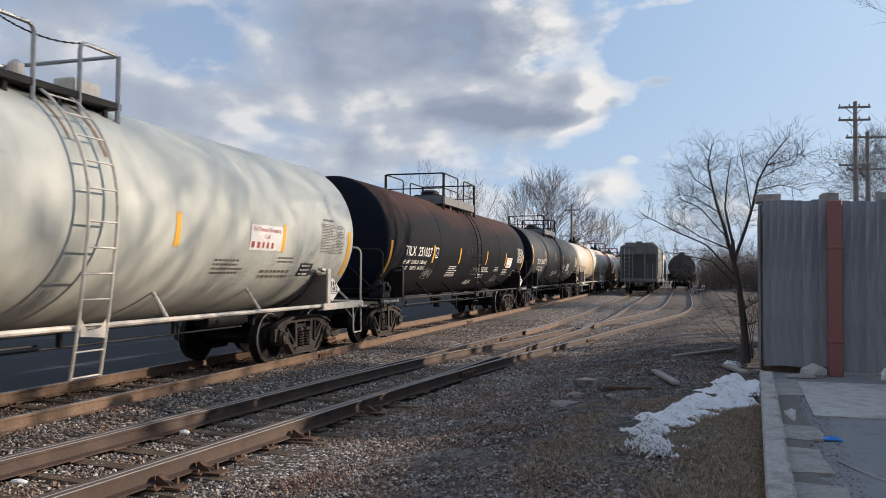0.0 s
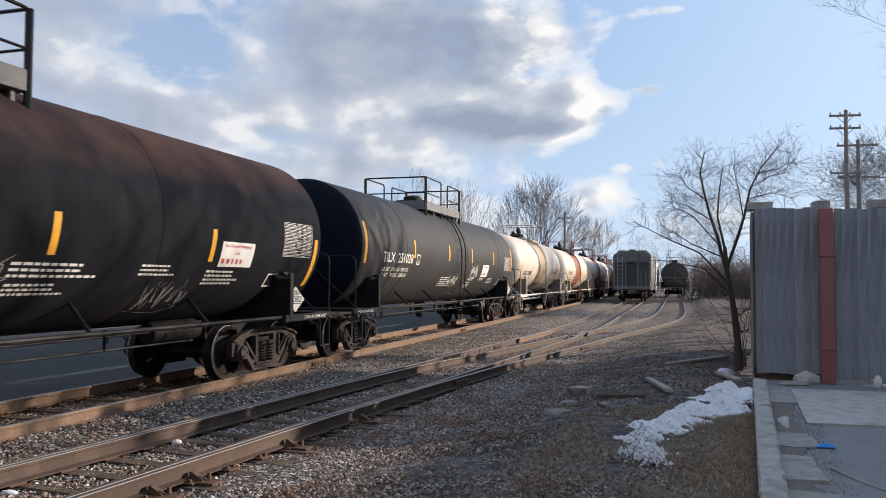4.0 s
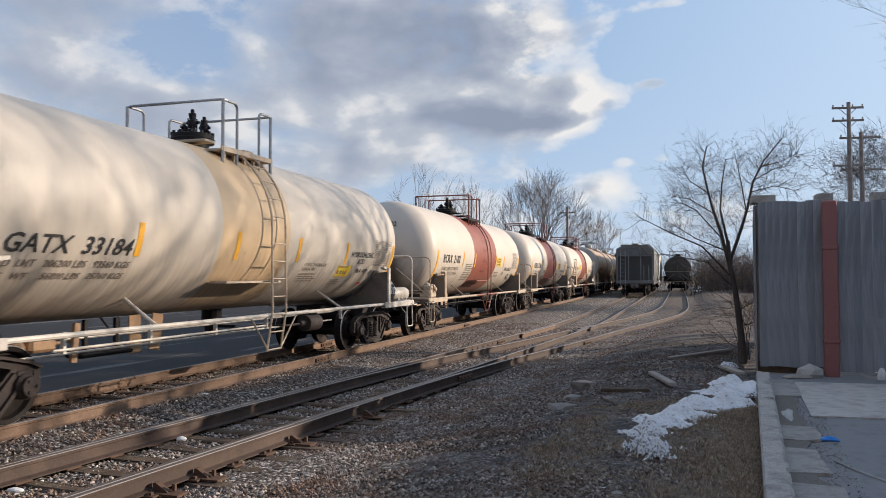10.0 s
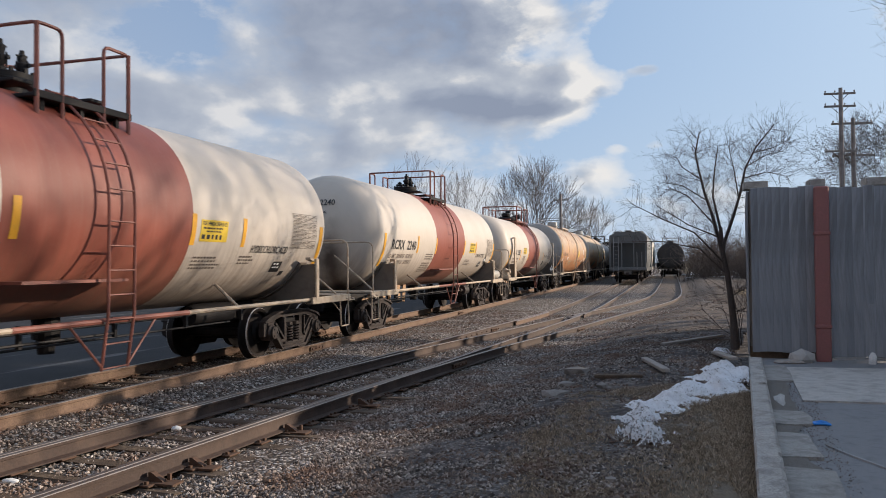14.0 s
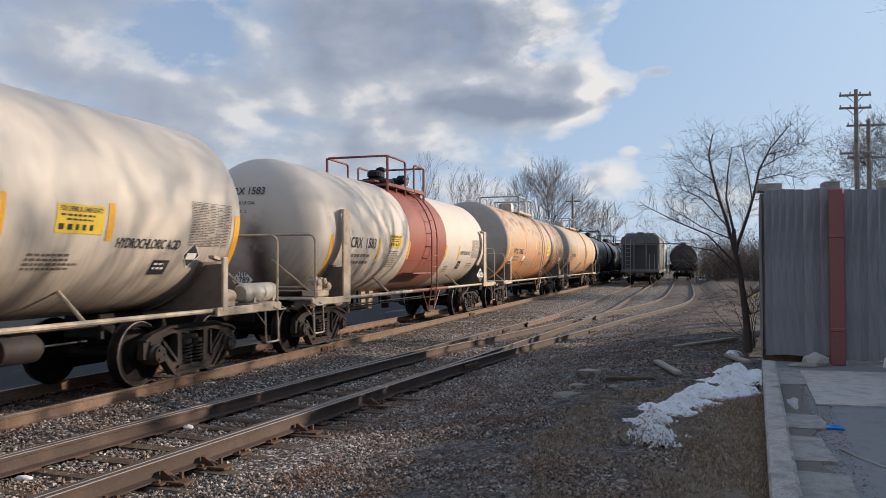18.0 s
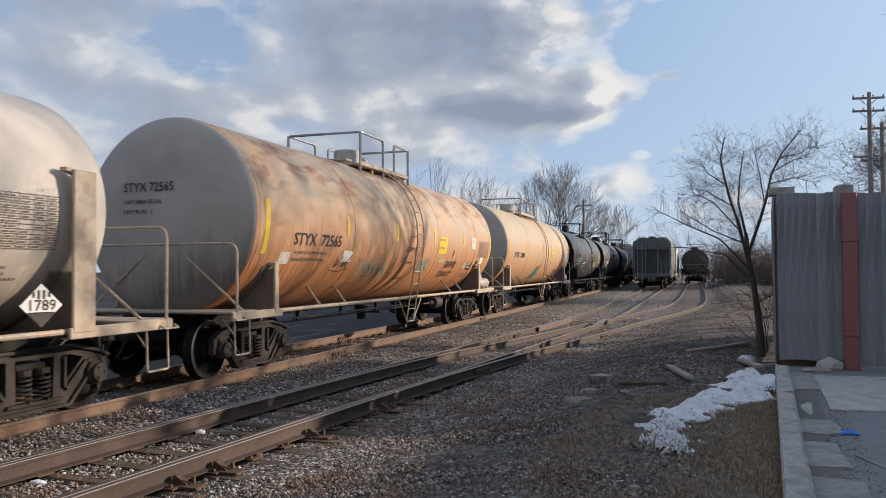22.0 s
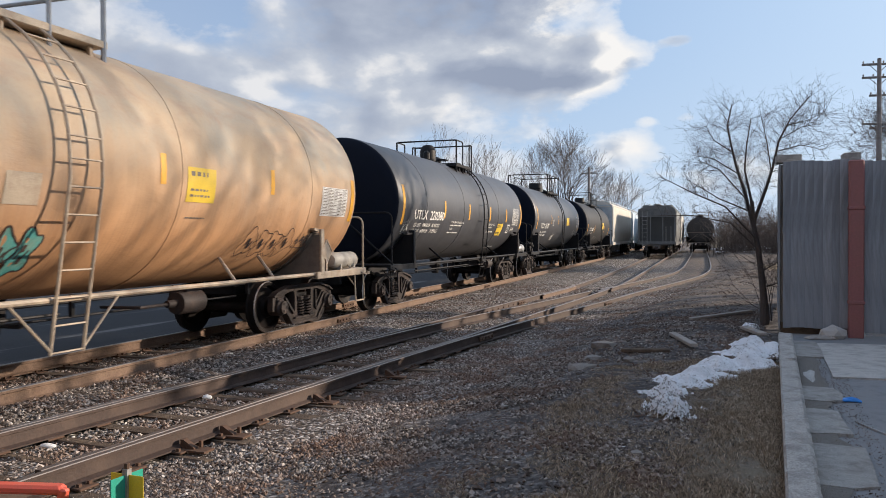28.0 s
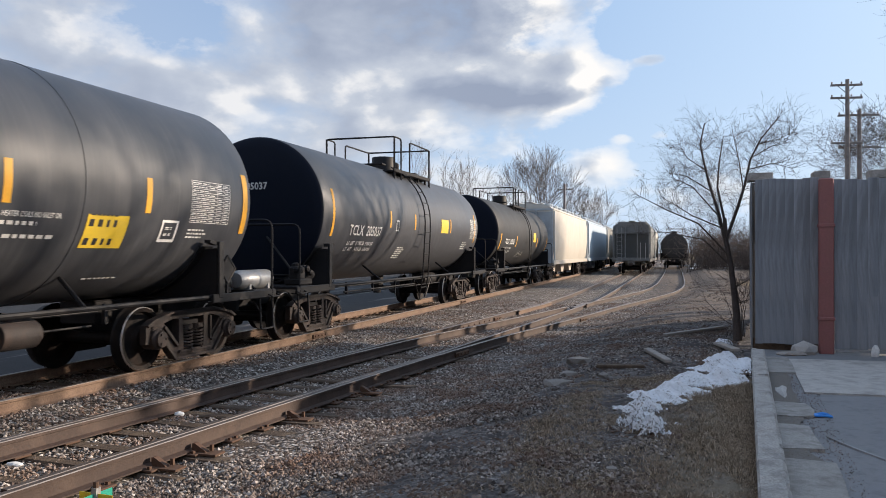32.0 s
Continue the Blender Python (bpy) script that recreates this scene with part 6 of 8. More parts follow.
def build_train():
    W, K, F = LETTER_WHITE, LETTER_BLACK, LETTER_FAINT
    specs = [
        dict(y=6.6, r=1.54, zc=2.42, half=8.14, mid=0.14, tc=7.05, hand=(8.6, 8.66), posts=(7.1, 7.08), pipe=PIPE_WHITE, paint=WHITE_A, flat=True, dark=False, ladder=0.82, rail=(-1.6, 1.87, 0.55), rail_pipe=PIPE_GREY, rail_r=0.028, mid_rail=False, dome="pot", dome_mat=PIPE_WHITE, dome_y=0.35, chain=True, ink=K,
             deck=STEEL_DARK, placard="3082", label="greenish white tank car with yellow reflective strips", tape=strips(2.42, 5.36, z=2.01, z1=2.48, last=8.1, first=-7.8, ends=(1.62, 2.5)),
             marks=[("patch", "decal", 4.28, 2.02, 1.02, 0.42, DECAL_WHITE, "white decal with red writing"), ("number", "For Chemical Emergency", 4.34, 2.33, 0.1, 0.9, LETTER_RED), ("number", "Call", 4.7, 2.22, 0.09, 0.18, LETTER_RED), ("bars", 4.33, 2.06, 0.95, 1, 0.10, 0.03, LETTER_RED),
                    ("patch", "rust_stain", 1.13, 3.05, 0.06, 0.85, RUST_STAIN), ("patch", "rust_stain", 0.62, 3.2, 0.04, 0.7, RUST_STAIN), ("patch", "rust_stain", 1.2, 2.2, 0.03, 0.5, RUST_STAIN),
                    ("bars", 3.43, 1.83, 0.86, 4, 0.035, 0.035, F), ("bars", 4.86, 1.66, 1.3, 2, 0.05, 0.05, F), ("bars", 5.3, 1.9, 0.7, 2, 0.03, 0.04, F),
                    ("table", 6.81, 2.04, 1.03, 0.55, 9, F), ("bars", 6.9, 2.65, 0.6, 1, 0.04, 0.04, F), ("patch", "code_panel", 6.2, 1.6, 0.5, 0.26, K), ("bars", 6.26, 1.77, 0.4, 3, 0.035, 0.05, DECAL_WHITE)]),
        dict(y=25.08, r=1.52, zc=2.485, half=8.18, mid=0.2, tc=7.15, hand=(8.56, 8.69), posts=(7.22, 7.12), pipe=PIPE_BLACK, paint=BLACK_A, head=SHADED_BLACK_HEAD, flat=True, dark=True, ladder=0.05, rail=(-1.94, 1.78, 0.79), rail_x=0.97, corner=1.9, deep=0.16, deck=WALKWAY, dome="box", ink=W, seams=(-3.9, 3.6),
             label="black tank car with brown rust along its top", placard="3082", end_text="TILX 251027|CAPY 25440 US GAL|CAPY 21184 IMP GAL|CAPY 96 301   L",
             tape=strips(-4.5, -1.79, 1.7, 4.79, first=-7.83, last=8.19, ends=(1.57, 2.44)),
             marks=[("number", "TILX  251027", -6.83, 2.11, 0.345, 2.14, W)] + data_lines(-6.82, 1.9, 1.84, W, "LD  LMT   210700 LB   95850 KG", "LT   WT     75300 LB   34150 KG")
             + [("patch", "frame", -4.38, 2.08, 0.28, 0.3, DECAL_WHITE), ("patch", "frame_core", -4.35, 2.11, 0.22, 0.24, BLACK_A, "", 0.008), ("text", "C", -4.3, 2.13, 0.15, W, "lettering", 1.0, 0.011),
                ("bars", -2.68, 1.84, 1.0, 6, 0.03, 0.035, W), ("bars", 1.21, 1.83, 1.35, 3, 0.035, 0.04, W), ("bars", 1.25, 1.6, 0.9, 3, 0.035, 0.03, W), ("bars", 0.19, 1.41, 0.95, 4, 0.03, 0.03, W), ("bars", 3.3, 1.85, 0.75, 3, 0.03, 0.035, W), ("bars", 4.8, 1.79, 0.95, 4, 0.035, 0.035, W),
                ("patch", "decal", 5.03, 1.88, 0.94, 0.4, DECAL_WHITE, "white decal with red writing"), ("number", "For Chemical Emergency", 5.1, 2.18, 0.08, 0.78, LETTER_RED), ("number", "Call", 5.4, 2.07, 0.08, 0.15, LETTER_RED), ("bars", 5.08, 1.93, 0.84, 1, 0.08, 0.06, LETTER_RED),
                ("patch", "frame", 6.67, 1.56, 0.32, 0.27, DECAL_WHITE), ("patch", "frame_core", 6.7, 1.59, 0.26, 0.21, BLACK_A, "", 0.008),
                ("patch", "patch_plate", -0.93, 2.28, 0.09, 0.2, STEEL_DARK), ("patch", "patch_plate", -0.5, 2.28, 0.09, 0.2, STEEL_DARK),
                ("tag", -4.9, 1.5, 0.75, 0.4, GRAFFITI_GREY, 4, 5, 0.014), ("tag", 0.07, 1.6, 1.15, 0.45, GRAFFITI_GREY, 5, 3, 0.016), ("tag", 3.6, 1.2, 1.0, 0.7, GRAFFITI_GREY, 6, 5, 0.014)] + panel(6.93, 2.1, 1.08, 0.6, W, 10)),
        dict(y=43.64, r=1.51, zc=2.48, half=8.2, mid=0.25, tc=7.24, hand=(8.54, 8.76), posts=(7.17, 7.10), pipe=PIPE_BLACK, paint=BLACK_B, head=SHADED_BLACK_HEAD, flat=True, dark=True, ladder=0.08, rail=(-1.87, 1.91, 0.8), rail_x=0.97, corner=1.9, deep=0.16, deck=WALKWAY, dome="box", ink=W, seams=(-5.0, 1.05, 5.9), reservoir=True, res_paint=PIPE_BLACK,
             label="soft black tank car with white writing and graffiti", placard="3082", end_text="TILX 251028|CAPY 25480 US GAL|CAPY 21217 IMP GAL|CAPY 96 450   L",
             tape=strips(-4.41, -1.11, 1.68, 4.93, z=2.28, z1=2.75, first=-7.82, last=8.27, ends=(2.07, 3.0)),
             marks=[("number", "TILX  251028", -6.71, 2.13, 0.34, 2.18, W)] + data_lines(-6.62, 1.91, 1.88, W, drop=0.14) + [
                 ("patch", "frame", -4.22, 2.1, 0.26, 0.28, DECAL_WHITE), ("patch", "frame_core", -4.19, 2.13, 0.2, 0.22, BLACK_B, "", 0.008), ("text", "C", -4.15, 2.15, 0.14, W, "lettering", 1.0, 0.011),
                 ("bars", -1.47, 1.76, 1.05, 5, 0.035, 0.035, W), ("tag", -0.55, 1.5, 1.0, 0.48, GRAFFITI_WHITE, 8, 5, 0.03), ("tag", 1.8, 1.78, 0.95, 0.5, GRAFFITI_WHITE, 9, 4, 0.035), ("bars", 1.74, 1.75, 0.97, 2, 0.03, 0.03, W), ("bars", 1.67, 1.6, 0.75, 4, 0.035, 0.03, W),
                 ("patch", "decal", 3.32, 1.82, 0.94, 0.45, DECAL_WHITE, "white decal with red writing"), ("number", "For Chemical Emergency", 3.38, 2.15, 0.09, 0.82, LETTER_RED), ("number", "Call", 3.72, 2.03, 0.08, 0.18, LETTER_RED), ("bars", 3.37, 1.87, 0.86, 1, 0.1, 0.07, LETTER_RED), ("bars", 3.3, 1.75, 0.86, 2, 0.025, 0.03, W), ("bars", 4.65, 1.76, 0.85, 4, 0.03, 0.03, W),
                 ("patch", "frame", 6.52, 1.52, 0.36, 0.27, DECAL_WHITE), ("patch", "frame_core", 6.55, 1.55, 0.3, 0.21, BLACK_B, "", 0.008), ("patch", "patch_plate", 0.65, 2.3, 0.08, 0.2, STEEL_DARK), ("patch", "patch_plate", 1.13, 2.3, 0.08, 0.2, STEEL_DARK), ("bars", 0.8, 1.25, 0.3, 1, 0.03, 0.03, W)] + panel(6.91, 2.1, 1.12, 0.52, W, 8)),
        dict(y=60.82, r=1.42, zc=2.51, half=6.05, mid=0.1, tc=5.64, hand=(7.07, 7.09), posts=(5.67, 5.42), pipe=PIPE_WHITE, paint=WHITE_B, flat=False, dark=False, ladder=0.15, rail=(-0.64, 0.92, 0.68), rail_x=0.94, rail_pipe=PIPE_GREY, mid_rail=False, dome="valves", dome_y=-0.12, ink=K, shelf=True, reservoir=True,
             ladder_pipe=PIPE_TAN, deck=PIPE_TAN, placard="1789", second_rail=True, end_text="GATX 33184|CAPY 20000 US GAL|CAPY 75700   L", label="cream white tank car with tan stains and hazard placards",
             tape=strips(-3.22, -0.86, 1.24, 3.42, z=1.95, z1=2.39, first=-5.91, last=6.12, ends=(1.55, 2.42)),
             marks=[("number", "GATX  33184", -5.36, 1.96, 0.31, 2.06, K, 0.22), ("number", "LD  LMT   206200 LBS   93560 KGS", -5.34, 1.8, 0.13, 2.07, F, 0.2), ("number", "LT   WT     56800 LBS   25760 KGS", -5.36, 1.66, 0.13, 2.07, F, 0.2), ("number", "CONSULT OWNER BEFORE", 1.61, 1.88, 0.095, 0.97, F, 0.2), ("number", "REPAIRING TANK", 1.58, 1.8, 0.09, 0.6, F, 0.2), ("bars", 1.55, 1.72, 0.85, 4, 0.025, 0.03, F),
                    ("patch", "label", 3.18, 1.68, 0.68, 0.27, YELLOW_SIGN, "faded yellow caution label"), ("bars", 3.22, 1.87, 0.6, 1, 0.03, 0.04, F), ("bars", 3.22, 1.73, 0.6, 1, 0.09, 0.04, F), ("bars", 3.1, 1.6, 0.6, 3, 0.025, 0.03, F), ("number", "HYDROCHLORIC", 3.66, 2.1, 0.17, 1.25, K), ("number", "ACID", 4.09, 1.96, 0.16, 0.38, K), ("number", "FRA AIP", 4.16, 1.76, 0.15, 0.64, K), ("patch", "red_tag", 4.72, 1.5, 0.2, 0.07, LETTER_RED)] + panel(4.96, 1.94, 1.0, 0.58, F, 9)),
        dict(y=76.4, r=1.45, zc=2.45, half=6.0, mid=0.1, tc=5.57, hand=(6.95, 7.09), posts=(5.5, 5.6), pipe=PIPE_TAN, paint=banded("white_red_tank_a", -1.62, 1.74, 11.0), flat=False, dark=False, ladder=0.06, rail=(-0.7, 0.9, 0.67), rail_x=1.0, rail_pipe=PIPE_RED, mid_rail=False,
             ladder_pipe=PIPE_RED, deck=STEEL_DARK, dome="valves", dome_y=-0.2, ink=K, shelf=True, valve=PIPE_TAN, end_text="RCRX 2102|CAPY 20670 US GAL|CAPY 17210 IMP GAL|CAPY 78 249   L",
             label="off-white tank car with a faded red band round its middle", tape=strips(-2.94, -1.42, 1.78, 3.18, z=1.99, z1=2.45, first=-5.8, last=6.04, ends=(1.6, 2.43)),
             marks=[("number", "RCRX  2102", -5.24, 2.095, 0.345, 1.88, K)] + data_lines(-5.2, 1.865, 1.83, F, "LD  LMT  205900 LB   93400 KG", "LT   WT     57100 LB   25900 KG", 0.15, 0.135) + [
                 ("bars", -2.54, 2.05, 1.0, 4, 0.03, 0.035, F), ("bars", -2.6, 1.78, 1.2, 5, 0.03, 0.035, F), *caution(1.95, 2.05, 0.73, 0.33),
                 ("number", "HYDROCHLORIC ACID", 3.47, 1.9, 0.19, 1.3, K, 0.25), ("bars", 1.93, 1.8, 0.8, 4, 0.03, 0.03, F), ("bars", 3.2, 1.82, 0.5, 3, 0.03, 0.03, F), ("patch", "code_panel", 4.42, 1.57, 0.34, 0.22, K), ("bars", 4.46, 1.7, 0.26, 2, 0.03, 0.04, DECAL_WHITE), ("patch", "code_panel", 4.85, 1.5, 0.14, 0.1, K)] + panel(4.83, 2.0, 1.0, 0.64, F, 11)),
        dict(y=91.93, r=1.45, zc=2.455, half=6.0, mid=0.1, tc=5.57, hand=(7.0, 7.2), posts=(5.5, 5.63), pipe=PIPE_TAN, paint=banded("white_red_tank_b", -1.55, 1.74, 12.0), flat=False, dark=False, ladder=0.09, rail=(-0.71, 0.9, 0.665), rail_x=1.0, rail_pipe=PIPE_RED, mid_rail=False, reservoir=True,
             ladder_pipe=PIPE_RED, deck=STEEL_DARK, dome="valves", dome_y=-0.2, ink=K, shelf=True, valve=PIPE_TAN, end_text="RCRX 2240|CAPY 20670 US GAL|CAPY 78 249   L",
             label="off-white tank car with a red band and bold black number", tape=strips(-3.25, -1.51, 1.77, 3.38, z=1.99, z1=2.45, first=-5.85, last=6.15, ends=(1.65, 2.45)),
             marks=[("number", "RCRX  2240", -5.36, 2.075, 0.345, 1.92, K)] + data_lines(-5.4, 1.85, 1.88, F, "LD  LMT  205600 LB   93250 KG", "LT   WT     57400 LB   26050 KG", 0.16, 0.145) + [
                 ("bars", -2.38, 1.95, 0.85, 3, 0.035, 0.035, F), ("bars", -2.45, 1.7, 0.95, 5, 0.035, 0.035, F), *caution(2.51, 2.06, 0.75, 0.34),
                 ("number", "HYDROCHLORIC ACID", 3.53, 1.915, 0.19, 1.3, K, 0.25), ("bars", 2.23, 1.8, 0.8, 4, 0.03, 0.03, F), ("patch", "code_panel", 4.37, 1.57, 0.35, 0.23, K), ("bars", 4.41, 1.7, 0.27, 2, 0.03, 0.04, DECAL_WHITE), ("diamond", 5.15, 1.66, 0.2)] + panel(4.98, 1.97, 1.0, 0.63, F, 11)),
        dict(y=107.55, r=1.445, zc=2.40, half=6.2, mid=0.0, tc=5.72, hand=(7.01, 7.33), posts=(5.62, 5.9), pipe=PIPE_TAN, paint=banded("white_red_tank_c", -1.47, 1.76, 13.0), flat=False, dark=False, ladder=0.2, rail=(-1.49, 1.42, 0.655), rail_x=0.85, rail_pipe=PIPE_RED, rail_r=0.03, mid_rail=False,
             ladder_pipe=PIPE_RED, deck=PIPE_RED, dome="wheel", dome_y=-0.3, ink=K, shelf=True, valve=PIPE_TAN, post=2.82, hand_z=2.26, placard="1789", end_text="RCRX 1583|CAPY 20000 US GAL|CAPY 75 700   L",
             label="off-white tank car with a red band and tall end posts", tape=strips(-3.46, -1.42, 1.84, 3.22, z=1.83, z1=2.28, first=-6.0, ends=(1.5, 2.29)),
             marks=[("number", "RCRX  1583", -5.28, 2.065, 0.32, 1.6, K), ("bars", -5.17, 1.86, 1.58, 1, 0.07, 0.05, F), ("bars", -5.1, 1.72, 1.5, 1, 0.07, 0.05, F), *caution(-2.82, 2.11, 0.78, 0.31),
                    ("bars", -2.78, 2.0, 0.75, 8, 0.025, 0.03, F), ("number", "HYDROCHLORIC ACID", 3.34, 2.0, 0.17, 1.21, K), ("patch", "code_panel", 3.4, 1.56, 0.36, 0.29, K), ("patch", "code_core", 3.44, 1.6, 0.28, 0.2, STEEL_DARK, "", 0.008), ("bars", 3.5, 1.7, 0.18, 2, 0.03, 0.04, DECAL_WHITE), ("bars", 2.2, 1.63, 0.45, 4, 0.03, 0.03, F), ("bars", 4.5, 1.72, 0.8, 3, 0.03, 0.04, F), ("patch", "brace_bar", -1.35, 1.79, 1.0, 0.03, PIPE_RED), ("patch", "brace_bar", 0.45, 1.79, 0.85, 0.03, PIPE_RED)] + panel(4.69, 1.93, 0.98, 0.58, F, 9)),
        dict(y=124.05, r=1.63, zc=2.56, half=7.25, mid=0.2, tc=6.28, hand=(7.54, 7.91), hand_z=2.1, posts=(6.4, 6.12), pipe=PIPE_TAN, paint=ORANGE_A, head=HEAD_GREY, flat=True, dark=False, ladder=0.12, rail=(-1.57, 1.48, 0.63), rail_x=0.915, rail_pipe=PIPE_GREY, rail_r=0.03, mid_rail=False, dome="pot", ink=K,
             deck=PIPE_TAN, seams=(-6.95, -3.4, 1.95, 5.58), reservoir=True, vbrace=True, blank=True, tape_paint=YELLOW_SIGN, end_text="STYX 72565|CAPY 24000 US GAL|CAPY 90 850   L", label="rust-streaked orange tan tank car with graffiti",
             tape=strips(-3.74, -1.07, 1.6, 4.25, z=2.34, z1=2.74, first=-6.76, last=7.34, ends=(1.96, 2.84)),
             marks=[("number", "STYX  72565", -5.86, 2.135, 0.3, 1.86, K), ("bars", -5.75, 1.98, 1.55, 2, 0.05, 0.08, F), ("patch", "plate", -6.2, 1.8, 0.34, 0.22, PIPE_WHITE, "pale painted-out plate"), ("patch", "tag_panel", -3.8, 1.85, 0.42, 0.24, DECAL_WHITE),
                    ("tag", -4.16, 1.66, 0.75, 0.4, GRAFFITI_BLACK, 14, 3, 0.025), ("tag", -2.9, 1.5, 1.6, 0.6, GRAFFITI_TEAL, 15, 6, 0.022), ("tag", 0.75, 1.6, 0.75, 0.5, GRAFFITI_TEAL, 16, 3, 0.035), ("patch", "label", 2.03, 2.11, 0.66, 0.46, YELLOW_SIGN, "orange-yellow caution label"), ("bars", 2.1, 2.46, 0.5, 1, 0.05, 0.05, F), ("bars", 2.1, 2.25, 0.5, 1, 0.05, 0.05, F), ("bars", -0.4, 2.2, 0.7, 2, 0.03, 0.05, F),
                    ("number", "GRAPHIX", 2.86, 1.74, 0.3, 1.1, GRAFFITI_BLACK, 0.3), ("number", "\"ZENKO\"", 2.6, 1.5, 0.26, 1.3, GRAFFITI_BLACK, 0.3), ("number", "*", 3.28, 1.9, 0.5, 0.2, GRAFFITI_BLACK, 0.3), ("patch", "plate", 5.1, 2.3, 0.47, 0.36, PIPE_WHITE, "pale painted-out plate"), ("patch", "plate", 2.2, 1.88, 0.55, 0.12, PIPE_TAN),
                    ("patch", "plate", 4.67, 1.73, 0.36, 0.2, PIPE_TAN, "faded plate"), ("patch", "code_panel", 5.12, 1.68, 0.4, 0.25, K), ("bars", 5.17, 1.83, 0.3, 2, 0.05, 0.05, DECAL_WHITE), ("patch", "code_panel", 5.95, 1.8, 0.24, 0.18, K), ("patch", "tag_panel", 6.36, 1.86, 0.34, 0.22, DECAL_WHITE), ("bars", 5.0, 1.55, 0.9, 2, 0.04, 0.05, F)] + panel(5.95, 2.07, 1.25, 0.5, F, 9)),
        dict(y=141.05, r=1.63, zc=2.575, half=7.2, mid=0.2, tc=6.33, hand=(7.53, 7.9), hand_z=2.1, posts=(6.5, 6.1), pipe=PIPE_TAN, paint=ORANGE_B, head=HEAD_GREY, flat=True, dark=False, ladder=0.2, rail=(-1.51, 1.43, 0.58), rail_x=0.9, rail_pipe=PIPE_GREY, rail_r=0.028, mid_rail=False, dome="pot", ink=K,
             deck=PIPE_TAN, seams=(-3.2, 2.05, 5.64), reservoir=True, vbrace=True, blank=True, end_scrawl=True, end_text="STYX 72868", label="faded orange tan tank car with turquoise and black graffiti", tape=strips(1.64, 4.29, -3.72, -1.08, z=2.37, z1=2.76, last=7.27, first=-6.72, ends=(2.0, 2.8)),
             marks=[("bubble", -0.92, 1.28, 0.86, 0.66, GRAFFITI_TEAL, GRAFFITI_BLACK, 21, 3, "turquoise bubble-letter graffiti"),
                    ("patch", "label", 2.13, 2.17, 0.63, 0.47, YELLOW_SIGN, "yellow caution label"), ("bars", 2.2, 2.52, 0.48, 1, 0.06, 0.05, F), ("bars", 2.2, 2.32, 0.48, 2, 0.03, 0.05, F), ("bubble", 3.86, 1.4, 1.5, 0.5, None, GRAFFITI_BLACK, 22, 4, "black outlined throw-up graffiti"), ("tag", 5.5, 1.5, 0.6, 0.35, GRAFFITI_BLACK, 23, 4, 0.025), ("bars", 2.2, 1.95, 0.55, 1, 0.02, 0.03, F),
                    ("number", "STYX  72868", -5.8, 2.15, 0.28, 1.82, K), ("patch", "plate", -0.7, 2.03, 0.44, 0.34, PIPE_TAN), ("patch", "label", 6.0, 2.08, 1.04, 0.53, DECAL_WHITE, "white inspection panel")] + panel(6.02, 2.1, 1.0, 0.49, F, 7)),
        dict(y=157.53, r=1.52, zc=2.53, half=6.45, mid=0.05, tc=5.65, hand=(7.0, 7.15), hand_z=2.24, posts=(5.6, 5.6), pipe=PIPE_BLACK, paint=BLACK_C, head=SHADED_BLACK_HEAD, flat=True, dark=True, ladder=0.75, rail=(-0.29, 1.34, 0.62), rail_x=0.98, mid_rail=False, dome="bell", dome_y=-0.28, ink=W, seams=(-4.49, -1.2, 2.89), reservoir=True, res_paint=PIPE_GREY, blank=True,
             label="clean black tank car with orange reflective strips", end_text="UTLX 220380|CAPY 20545 GAL|CAPY 77 763 LITERS", tape=strips(-3.02, -0.66, 1.76, 4.01, z=2.2, z1=2.66, first=-6.12, last=6.36, ends=(1.99, 2.92)),
             marks=[("number", "UTLX  220380", -5.37, 2.135, 0.33, 2.3, W)] + data_lines(-5.27, 1.95, 1.96, W, "LD  LMT   196100 LB    88 950 KG", "LT   WT    66900 LB     30 350 KG", 0.14, 0.14) + [
                 ("number", "CAUTION INTERIOR LINED CAR DO NOT USE", -2.35, 2.08, 0.075, 1.25, W), ("bars", -2.37, 2.0, 1.4, 1, 0.035, 0.05, W), ("number", "TO CLEAN", -2.37, 1.9, 0.075, 0.3, W), ("bars", -2.42, 1.8, 1.2, 1, 0.035, 0.05, W), ("number", "HEATER COILS NO INLET OR", 1.73, 2.07, 0.085, 0.82, W), ("bars", 1.71, 1.98, 0.65, 1, 0.045, 0.05, W), ("bars", 1.68, 1.84, 1.05, 1, 0.045, 0.05, W), ("patch", "label", 2.96, 1.74, 0.72, 0.44, YELLOW_SIGN, "yellow emergency label"),
                 ("bars", 3.0, 2.0, 0.64, 1, 0.09, 0.08, K), ("bars", 3.0, 1.78, 0.64, 1, 0.09, 0.08, K), ("bars", 3.0, 2.13, 0.6, 1, 0.02, 0.05, K), ("patch", "frame", 4.35, 1.83, 0.36, 0.32, DECAL_WHITE), ("patch", "frame_core", 4.39, 1.87, 0.28, 0.24, BLACK_C, "", 0.008), ("bars", 4.44, 2.0, 0.18, 2, 0.04, 0.05, W), ("bars", 4.95, 2.0, 0.5, 3, 0.025, 0.03, W), ("bars", 3.4, 1.35, 0.8, 1, 0.03, 0.03, W),
                 ("tag", -6.0, 1.75, 0.42, 0.42, GRAFFITI_WHITE, 31, 3, 0.014)] + panel(4.93, 2.12, 0.98, 0.6, W, 9)),
